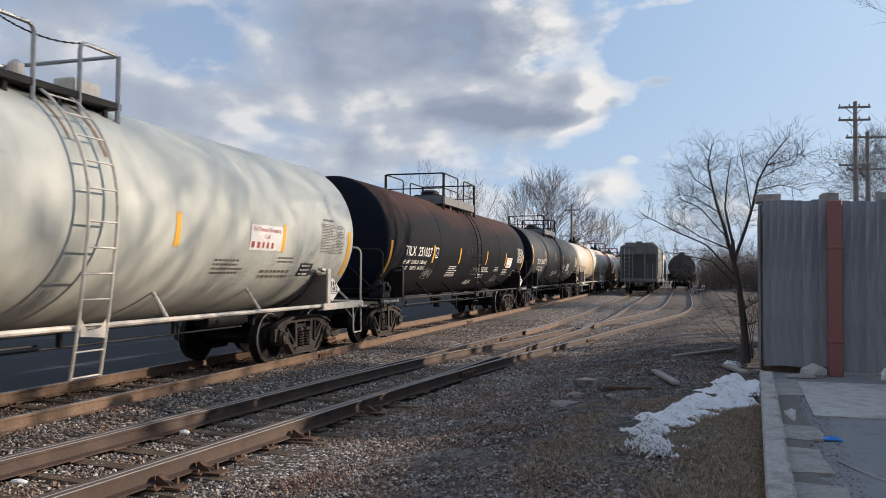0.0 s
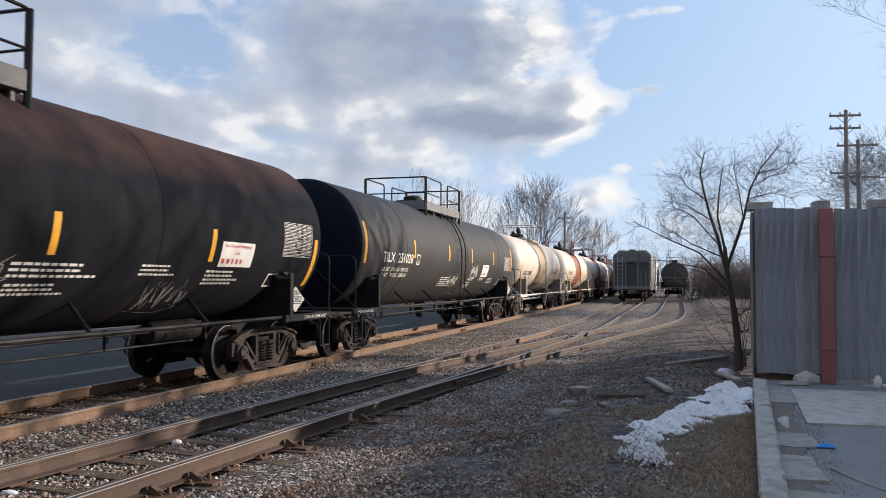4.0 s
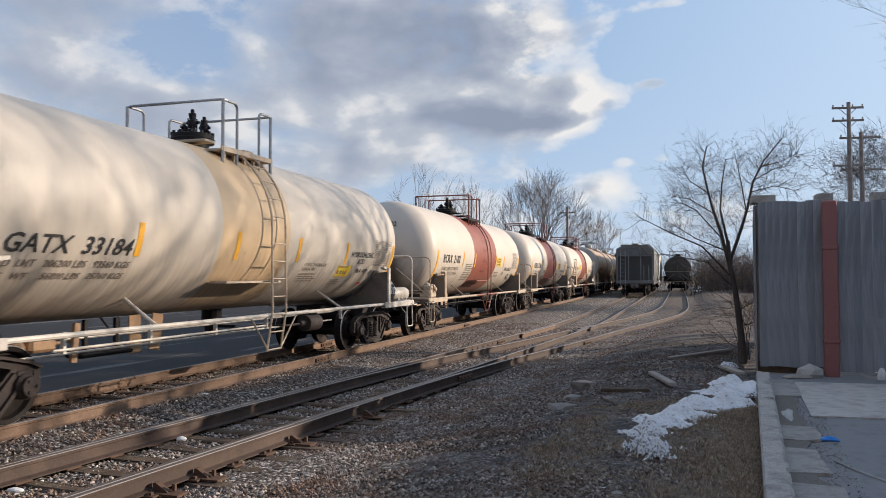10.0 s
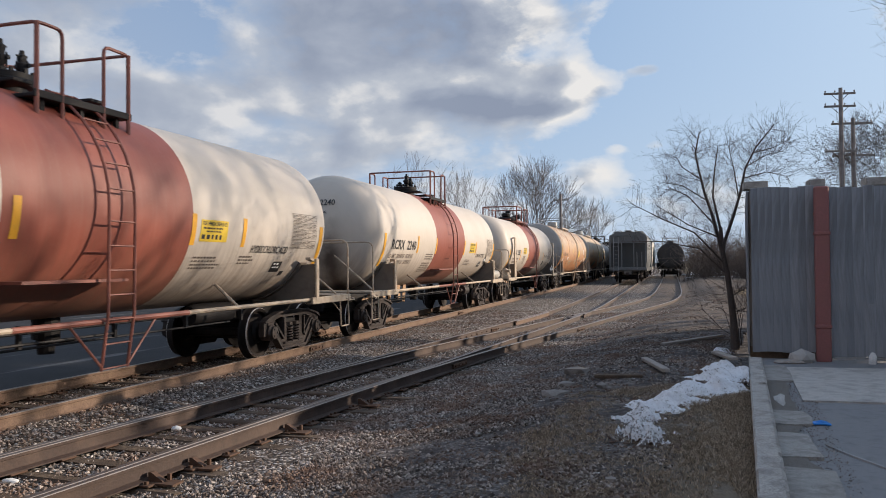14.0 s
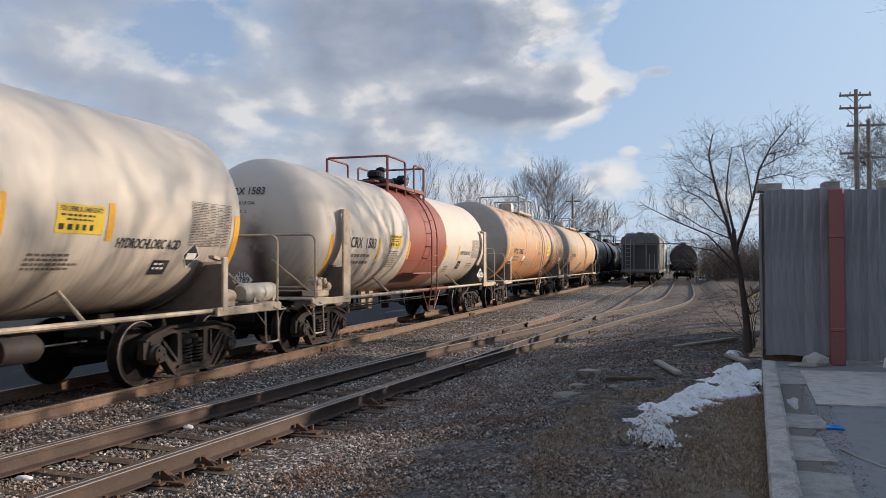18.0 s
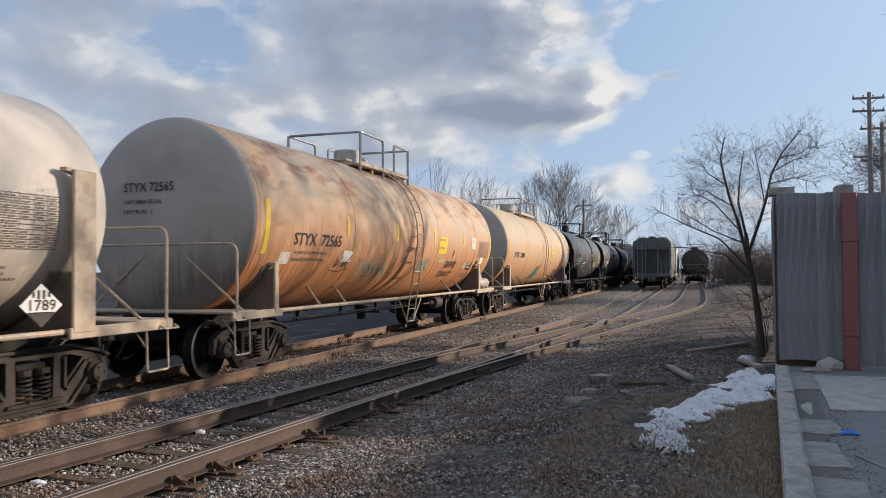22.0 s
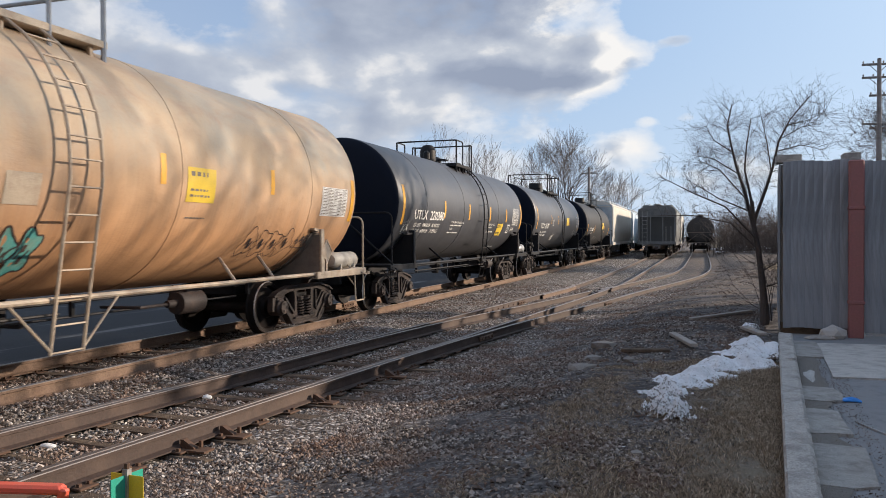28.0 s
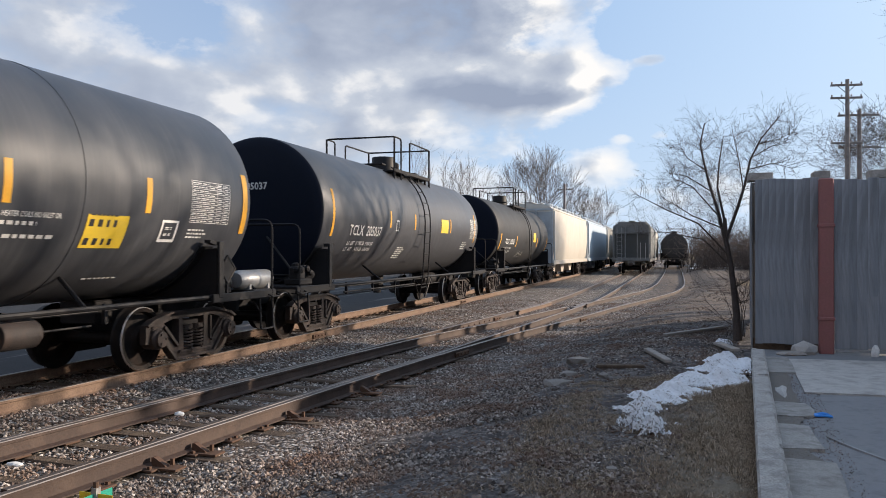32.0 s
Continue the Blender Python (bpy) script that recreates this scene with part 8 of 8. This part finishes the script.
def build_switch_stand():
    x, y = -2.88, 3.35
    s = thing("switch_stand", "low switch stand with green and yellow target and red lever", "switch stand", (x, y, -0.24))
    part("base", Mesh().box((0, 0, 0.12), (0.34, 0.4, 0.2), bevel=0.03), STAND_YELLOW, s, "yellow cast base")
    part("mast", Mesh().lathe([(0.014, 0.2), (0.014, 0.73)], "z", n=8), SPIKE, s, "rusty mast")
    part("bracket", Mesh().box((0, 0, 0.6), (0.03, 0.035, 0.2)), PIPE_GREY, s, "galvanised bracket")
    for k in range(4):
        a = radians(-4.4 + 90 * k)
        v = Mesh().box((0.062, 0, 0.58), (0.1, 0.006, 0.18), bevel=0.002)
        part("vane", v, STAND_YELLOW if k % 2 == 0 else STAND_GREEN, s, "yellow target vane" if k % 2 == 0 else "green target vane", rot=(0, 0, math.degrees(a)))
    lever = Mesh()
    lever.box((-0.62, -0.2, 0.60), (0.62, 0.08, 0.05), (0, 3, 22), bevel=0.015)
    lever.box((-0.36, -0.1, 0.42), (0.05, 0.05, 0.36), (0, 12, 0), bevel=0.01)
    part("lever", lever, STAND_RED, s, "red-painted throw lever")
    part("counterweight", Mesh().lathe([(0.02, 0.3), (0.1, 0.32), (0.12, 0.42), (0.08, 0.5), (0.02, 0.51)], "z", (-0.36, -0.2, 0), 14), STAND_YELLOW, s, "yellow rounded weight", smooth=True)
    rod = Mesh().tube([(0.0, 0.0, 0.06), (-1.0, 0.7, 0.05)], 0.022, 6)
    rod.tube([(-1.0, 0.7, 0.05), (-3.0, 0.9, 0.05)], 0.022, 6)
    part("throw_rod", rod, SPIKE, s)
    # chairs and braces on the ties beside the near rail
    for k, yy in enumerate((6.0, 6.55, 8.2, 10.0)):
        xx = along(TRACK_C, yy) + GAUGE + 0.14
        b = Mesh().prism([(0.0, 0.0), (0.16, 0.0), (0.14, 0.025), (0.03, 0.09), (0.0, 0.09)], -0.03, 0.03, "y")
        b.box((0.12, 0, 0.0), (0.34, 0.16, 0.02))
        b.box((0.18, 0.03, 0.05), (0.03, 0.03, 0.06))
        thing("rail_brace", "rusty rail brace bolted to a tie", "rail brace", (xx - 0.09, yy, SIDING_Z - 0.18), group="rail braces", data=b.data("rail_brace", SPIKE))


# ---- trees and poles ----
def limb(m, rng, p, d, length, r, depth, twigs, spread=0.55, lift=0.12, kids=(2, 4), droop=0.0, thin=0.002):
    """Grows one branch and its children into trunk mesh m and twig mesh twigs."""
    n = 4 if depth > 1 else 3
    pts, radii, q = [p.copy()], [r], p.copy()
    spots = []
    for i in range(n):
        d = (d + Vector((rng.gauss(0, 0.13), rng.gauss(0, 0.13), rng.gauss(0, 0.10) + lift * 0.5 - droop))).normalized()
        q = q + d * (length / n)
        pts.append(q.copy())
        radii.append(r * (1 - 0.62 * (i + 1) / n))
        spots.append((q.copy(), d.copy(), radii[-1]))
    (m if depth >= 3 else twigs).tube(pts, radii, 6 if depth >= 4 else 4 if depth >= 2 else 3)
    if depth == 0:
        return
    for k in range(rng.randint(*kids) + (1 if depth >= 2 else 0)):
        s, sd, sr = spots[rng.randrange(0 if depth < 3 else 1, n)] if k else spots[-1]
        side = Vector((rng.gauss(0, 1), rng.gauss(0, 1), rng.gauss(0, 0.6)))
        side = (side - sd * side.dot(sd)).normalized()
        nd = (sd * (1 - spread * 0.6) + side * spread * rng.uniform(0.6, 1.4) + Vector((0, 0, lift))).normalized()
        limb(m, rng, s, nd, length * rng.uniform(0.55, 0.78), max(sr * rng.uniform(0.6, 0.85), thin), depth - 1, twigs, spread, lift, kids, droop, thin)


def tree(name, label, at, height, trunk_r, seed, depth=5, trunk_frac=0.28, mat=BARK, spread=0.55, lift=0.14, kids=(2, 3), boles=3, group="", reach=0.42, thin=0.004, tilts=(0.25, 0.6)):
    rng = random.Random(seed)
    root = thing(name, label, "tree", at, group=group)
    m, tw = Mesh(), Mesh()
    th = height * trunk_frac
    pts = [Vector((0, 0, -0.1)), Vector((0.02 * th, 0.01 * th, th * 0.5)), Vector((0.03 * th, 0, th))]
    m.tube(pts, [trunk_r * 1.25, trunk_r, trunk_r * 0.85], 8)
    for k in range(boles):
        a = 6.283 * (k + rng.uniform(-0.2, 0.2)) / boles
        tilt = rng.uniform(*tilts)
        d = Vector((math.cos(a) * tilt, math.sin(a) * tilt, 1)).normalized()
        limb(m, rng, pts[-1] - Vector((0, 0, rng.uniform(0, 0.25) * th)), d, height * reach, trunk_r * rng.uniform(0.5, 0.7), depth, tw, spread, lift, kids, 0.0, thin)
    part("trunk", m, mat, root, smooth=True)
    part("crown", tw, mat, root, "bare twigs without leaves")
    return root


def fan_tree(label, at, height, wide, trunk_r, seed, stems, depth, trunk_frac, group):
    """A far bare tree: straight stems fan out of a short trunk and fork finely up to a rounded outline."""
    rng = random.Random(seed)
    root = thing("tree", label, "tree", at, group=group)
    m, tw = Mesh(), Mesh()
    th = height * trunk_frac
    mid, tall = height * (0.5 + trunk_frac * 0.35), height * (0.5 - trunk_frac * 0.35)
    m.tube([Vector((0, 0, -0.1)), Vector((0.04, 0.02, th * 0.6)), Vector((0, 0, th * 1.1))], [trunk_r * 1.3, trunk_r, trunk_r * 0.85], 8)
    sizes = (0.30, 0.24, 0.19, 0.15, 0.12, 0.1)

    def grow(p, d, r, level):
        step = (height - th) * sizes[level] * rng.uniform(0.8, 1.2)
        bend = (d + Vector((rng.gauss(0, 0.13), rng.gauss(0, 0.13), 0.04))).normalized()
        q = p + d * step * 0.5
        e = q + bend * step * 0.5
        over = (e.x / wide) ** 2 + (e.y / wide) ** 2 + ((e.z - mid) / tall) ** 2
        (m if level < 2 else tw).tube([p, q, e], [r, r * 0.85, r * 0.68], 5 if level < 2 else 3)
        if level >= depth or (over > 1.0 and level > 1):
            return
        for k in range(3 if rng.random() < 0.8 else 2):
            turn = Vector((rng.gauss(0, 1), rng.gauss(0, 1), rng.gauss(0, 0.7)))
            turn = (turn - bend * turn.dot(bend)).normalized()
            grow(e if k < 2 else q, (bend + turn * rng.uniform(0.22, 0.6) + Vector((0, 0, 0.07))).normalized(), max(r * 0.58, 0.009), level + 1)

    for k in range(stems):
        a = 2.4 * k
        lean = 1.05 * math.sqrt((k + 0.4) / stems) * min(1.0, wide / (0.42 * (height - th)))
        d = Vector((math.cos(a) * math.sin(lean), math.sin(a) * math.sin(lean), math.cos(lean)))
        grow(Vector((0, 0, th * rng.uniform(0.8, 1.08))), d, trunk_r * rng.uniform(0.2, 0.32), 0)
    part("trunk", m, BARK_FAR, root, smooth=True)
    part("crown", tw, BARK_FAR, root, "bare twigs without leaves")


def sapling():
    """The crooked sapling by the fence: a leaning trunk that forks into two whips and many side twigs."""
    rng = random.Random(12)
    root = thing("sapling", "crooked leafless sapling growing beside the fence", "tree", (1.15, 15.4, 0.03))
    m, tw = Mesh(), Mesh()
    trunk = [(0, 0, -0.1), (-0.02, 0, 0.5), (-0.07, 0, 1.0), (-0.12, 0, 1.4), (-0.2, 0, 1.85), (-0.23, 0, 2.3)]
    m.tube(trunk, [0.09, 0.066, 0.056, 0.05, 0.043, 0.036], 9)
    whips = (
        ([(-0.2, 0, 1.8), (-0.36, 0.05, 2.5), (-0.5, 0.05, 2.95), (-0.6, 0.05, 3.4), (-0.66, 0.0, 3.7), (-0.58, 0, 4.1)], 0.042),
        ([(-0.2, 0, 1.9), (0.0, -0.05, 2.5), (0.12, -0.05, 2.9), (0.22, -0.05, 3.38), (0.4, -0.1, 3.75), (0.72, -0.1, 4.15)], 0.04),
        ([(-0.22, 0, 2.2), (-0.34, 0.3, 2.9), (-0.3, 0.4, 3.4), (-0.22, 0.45, 3.9)], 0.03),
        ([(-0.15, 0, 1.6), (-0.7, -0.1, 2.2), (-1.25, -0.15, 2.45), (-1.8, -0.2, 2.75)], 0.026),
        ([(-0.12, 0, 1.4), (-0.6, 0.1, 1.9), (-1.3, 0.2, 2.05), (-1.9, 0.1, 2.05)], 0.02),
        ([(-0.3, 0, 2.3), (-0.8, 0, 2.9), (-1.2, 0.05, 3.1)], 0.018),
        ([(0.2, 0, 3.2), (0.6, 0, 3.3), (0.95, 0.05, 3.2)], 0.014),
        ([(0.35, 0, 3.66), (0.7, 0, 3.74), (1.0, 0, 3.88)], 0.013),
        ([(-0.55, 0.05, 3.2), (-0.9, 0.0, 3.45), (-1.05, 0.0, 3.75)], 0.014),
        ([(-0.45, 0.05, 2.8), (-0.9, 0.0, 3.1), (-1.35, 0.05, 3.2)], 0.015),
        ([(0.1, -0.05, 2.8), (0.02, 0.0, 3.4), (-0.08, 0.05, 3.9)], 0.016),
        ([(0.22, -0.05, 3.4), (0.6, 0.0, 3.62), (0.85, 0.0, 3.66)], 0.013),
        ([(-0.25, 0, 2.1), (-0.8, 0.0, 2.35), (-1.4, 0.1, 2.75)], 0.018),
        ([(-0.05, 0, 1.0), (0.25, -0.1, 1.2), (0.4, -0.1, 1.7)], 0.016),
        ([(-0.03, 0, 0.7), (0.2, -0.2, 0.8), (0.3, -0.3, 1.2)], 0.015),
    )
    for pts, r in whips:
        k = len(pts)
        m.tube(pts, [0.85 * r * (1 - 0.75 * i / (k - 1)) for i in range(k)], 6)
        vs = [Vector(p) for p in pts]
        for i in range(1, k):
            for _ in range(15):
                t = rng.random()
                s = vs[i - 1].lerp(vs[i], t)
                d = (vs[i] - vs[i - 1]).normalized()
                side = Vector((rng.gauss(0, 1), rng.gauss(0, 0.8), rng.gauss(0.2, 0.5)))
                side = (side - d * side.dot(d)).normalized()
                limb(m, rng, s, (d * 0.45 + side * 0.8).normalized(), rng.uniform(0.16, 0.46), 0.0042, 2, tw, 0.7, 0.06, (2, 3), 0.0, 0.0016)
    part("trunk", m, BARK, root, smooth=True)
    part("crown", tw, BARK, root, "thin bare twigs")
    # a second thin stem and scrub at its foot
    s2 = thing("shrub", "thin bare scrub stems beside the fence", "shrub", (1.32, 15.7, 0.03))
    m2 = Mesh()
    dm = Mesh()
    for k in range(8):
        limb(dm, rng, Vector((rng.uniform(-0.25, 0.3), rng.uniform(-0.1, 0.6), 0)), Vector((rng.gauss(0, 0.25), rng.gauss(0, 0.2), 1)).normalized(), rng.uniform(0.7, 1.5), 0.012, 3, m2, 0.5, 0.05, (2, 3))
    part("stem", dm, BARK, s2)
    part("crown", m2, BARK, s2)


def utility_pole(at, height, arms, label, turn=0.0, arm_w=1.7):
    root = thing("utility_pole", label, "utility pole", at, group="utility poles", turn=turn)
    part("pole", Mesh().lathe([(0.17, -0.2), (0.15, height * 0.5), (0.11, height)], "z", n=10), POLE_WOOD, root, smooth=True)
    for k, z in enumerate(arms):
        a = Mesh().box((0, 0.14, z), (arm_w, 0.1, 0.12), bevel=0.01)
        arm = part("crossarm", a, POLE_WOOD, root)
        for j in range(4):
            x = -arm_w * 0.46 + arm_w * 0.92 * j / 3
            part("insulator", Mesh().lathe([(0.02, z + 0.06), (0.045, z + 0.1), (0.05, z + 0.16), (0.025, z + 0.2)], "z", (x, 0.14, 0), 8), CONCRETE, arm)
        br = Mesh()
        br.tube([(-0.45 * arm_w / 1.7, 0.14, z - 0.05), (0, 0.12, z - 0.5)], 0.02, 4)
        br.tube([(0.45 * arm_w / 1.7, 0.14, z - 0.05), (0, 0.12, z - 0.5)], 0.02, 4)
        part("arm_brace", br, SPIKE, arm)
    return root


def build_distance():
    # bare trees beyond the train
    far = "bare trees beyond the train"
    fan_tree("large bare tree with a rounded fan crown", (-13.7, 82.0, -0.3), 13.0, 4.7, 0.26, 21, 19, 5, 0.22, far)
    fan_tree("bare tree standing beside a larger one", (-9.0, 88.0, -0.3), 9.6, 3.3, 0.18, 22, 13, 5, 0.2, far)
    fan_tree("slender bare tree beyond the tracks", (-22.0, 64.0, -0.3), 12.2, 2.1, 0.12, 23, 7, 4, 0.4, far)
    fan_tree("twin-stemmed bare tree beyond the tracks", (-20.6, 72.0, -0.3), 12.2, 2.0, 0.12, 24, 7, 4, 0.38, far)
    fan_tree("slim bare tree beyond the tracks", (-18.4, 74.0, -0.3), 12.0, 2.3, 0.13, 25, 8, 4, 0.36, far)
    # taller trees behind the fence shade the yard and the train
    tree("tree", "tall bare tree standing behind the board fence", (14.2, 56.0, 0.0), 13.6, 0.2, 31, 5, 0.2, BARK_FAR, 0.6, 0.03, (3, 4), 5, "bare trees behind the fence", 0.28, 0.009)
    over = tree("tree", "bare tree reaching over the fence", (10.6, 27.5, 0.0), 13.0, 0.24, 32, 6, 0.25, BARK, 0.5, 0.1, (2, 3), 5, "bare trees behind the fence", 0.36)
    tree("tree", "bare tree on the lot behind the fence", (12.5, 21.0, 0.0), 12.5, 0.24, 33, 6, 0.25, BARK, 0.5, 0.1, (2, 3), 5, "bare trees behind the fence", 0.36)
    bough, spray = Mesh(), Mesh()
    rng = random.Random(52)
    for dz, dl in ((9.3, 2.3), (8.9, 2.1), (9.8, 2.0)):
        limb(bough, rng, Vector((-0.3, 0, dz)), Vector((-1, rng.gauss(0, 0.1), 0.18)).normalized(), dl * 0.8, 0.04, 3, spray, 0.55, 0.03, (3, 4), 0.0, 0.004)
    part("bough", bough, BARK, over, smooth=True)
    part("crown", spray, BARK, over, "bare twigs without leaves")
    utility_pole((9.75, 50.0, 0), 11.8, (11.5, 10.75, 8.1), "wooden utility pole with crossarms behind the fence", 8, 1.75)
    utility_pole((10.5, 50.6, 0), 10.1, (9.8, 7.9), "second wooden utility pole with a wide crossarm", 8, 2.3)
    utility_pole((-10.6, 79.0, -0.3), 9.0, (8.4,), "far wooden utility pole beyond the train", 6, 1.5)
    # thickets along the end of the yard
    rng = random.Random(40)
    for name, label, spots, h, count in (("thicket", "dense bare brush at the end of the yard", [(2.4 + 0.42 * k, 76 + 2.2 * (k % 9)) for k in range(44)], (2.4, 4.6), 20),
                                         ("thicket", "low bare brush behind the parked cars", [(-1 + 1.3 * k, 120 + 4 * (k % 5)) for k in range(26)], (3, 7), 9),
                                         ("thicket", "distant bare woods beyond the train", [(-70 + 2.4 * k, 150 + 5 * (k % 4)) for k in range(34)], (3, 6.5), 8)):
        m, tw = Mesh(), Mesh()
        for x, y in spots:
            for _ in range(count):
                p = Vector((x + rng.gauss(0, 0.8), y + rng.gauss(0, 1.2), -0.2))
                hh = rng.uniform(*h)
                limb(tw, rng, p, Vector((rng.gauss(0, 0.22), rng.gauss(0, 0.22), 1)).normalized(), hh * 0.55, 0.035, 2, tw, 0.55, 0.08, (3, 4), 0.0, 0.013)
        ob = thing(name, label, "brush", kind="stuff", data=tw.data(name, BRUSH))
    # snow lying along the far street
    m = Mesh()
    for k in range(60):
        x = 1.5 + 0.5 * k
        for s in (0, 1):
            m.v.append((x, 84 + 0.05 * k + s * (0.5 + 0.35 * noise.noise((k * 0.4, 0, 0))), 0.02 + 0.12 * s))
    m.f = [(2 * k, 2 * k + 2, 2 * k + 3, 2 * k + 1) for k in range(59)]
    m.m = [0] * 59
    thing("snow_bank", "thin line of old snow along the far edge of the yard", "snow", data=m.data("snow_bank", SNOW))


def build_turf():
    """Dry grass blades in the foreground as one mesh."""
    rng = np.random.RandomState(6)
    verts, faces = [], []
    k = 0
    while k < 84000:
        y = 3.8 + 6.9 * rng.rand() ** 1.3
        x = kerb_x(y) - 0.1 - 2.1 * rng.rand() ** 1.2
        thick = noise.noise((x * 1.4, y * 1.4, 9)) + 0.35 * noise.noise((x * 5, y * 5, 2)) + 0.3 - 0.3 * max(0, -x - 0.3)
        if thick < 0:
            continue
        # blades of a tuft lean out of one root, most of them flattened the same way
        comb = rng.rand() * 6.283
        for _ in range(rng.randint(8, 26)):
            bx, by = x + 0.03 * rng.randn(), y + 0.03 * rng.randn()
            z = ground_z(bx, by) - 0.035
            h, a = rng.uniform(0.02, 0.05 + 0.05 * min(1.0, thick)), comb + 0.9 * rng.randn()
            reach = rng.uniform(0.03, 0.13)
            lx, ly = reach * math.cos(a), reach * math.sin(a)
            w = 0.0022
            verts += [(bx - w, by, z), (bx + w, by, z), (bx + lx * 0.5 + w * 0.7, by + ly * 0.5, z + h), (bx + lx * 0.5 - w * 0.7, by + ly * 0.5, z + h), (bx + lx, by + ly, z + h * 0.7)]
            faces += [(5 * k, 5 * k + 1, 5 * k + 2, 5 * k + 3), (5 * k + 3, 5 * k + 2, 5 * k + 4)]
            k += 1
    mat, n = material("dry_grass")
    col = n.ramp(n.add("ShaderNodeNewGeometry").outputs["Random Per Island"], (0.0, (0.07, 0.058, 0.043)), (0.5, (0.25, 0.195, 0.14)), (0.85, (0.43, 0.345, 0.255)), (1.0, (0.66, 0.56, 0.44)))
    finish(n, col, 0.9, spec=0.2)
    me = bpy.data.meshes.new("dry_grass")
    me.from_pydata(verts, [], faces)
    me.materials.append(mat)
    thing("dry_grass", "matted dry straw-coloured grass beside the kerb", "grass", kind="stuff", data=me)


def build_shade_walls():
    """Unseen plain walls added to shade the lot and to cut sky light and reflections."""
    unseen_walls = thing("shop_wall", "unseen plain walls added to shade the yard", "building", kind="structure")
    # added out of view to cast the foreground's shade
    part("wall", Mesh().box((9.0, -0.65, 1.45), (6.0, 28.7, 2.9)), SHADE_WALL, unseen_walls)
    # added out of view as a dark reflection for the black tanks
    part("wall", Mesh().box((32.0, 36.0, 4.5), (6.0, 66.0, 9.0)), SHADE_WALL, unseen_walls)
    # added behind the camera to dim sky light on the tank heads
    part("wall", Mesh().box((-4.0, -9.0, 3.2), (34.0, 4.0, 6.4)), SHADE_WALL, unseen_walls)


build_lot()
build_fence()
build_clutter()
build_switch_stand()
sapling()
build_distance()
build_turf()
build_shade_walls()


# ---- movement ----
def train_way(t):
    """Metres that the train has rolled by t seconds."""
    return 4.966 * t - 0.00584 * t * t


def motions():
    for car, y in CARS:
        walk(car, [(float(t), pose(TRACK_A, y - train_way(t), 0.0)) for t in range(0, 33)])
    step = 0.1333333
    count = int(round(32.0 / step))
    turns = [(min(32.0, k * step), math.degrees(train_way(min(32.0, k * step)) / 0.457)) for k in range(count + 1)]
    for wheel, dy in WHEELSETS:
        walk(wheel, [(t, pose(0, dy, 0.457, a)) for t, a in turns])


motions()
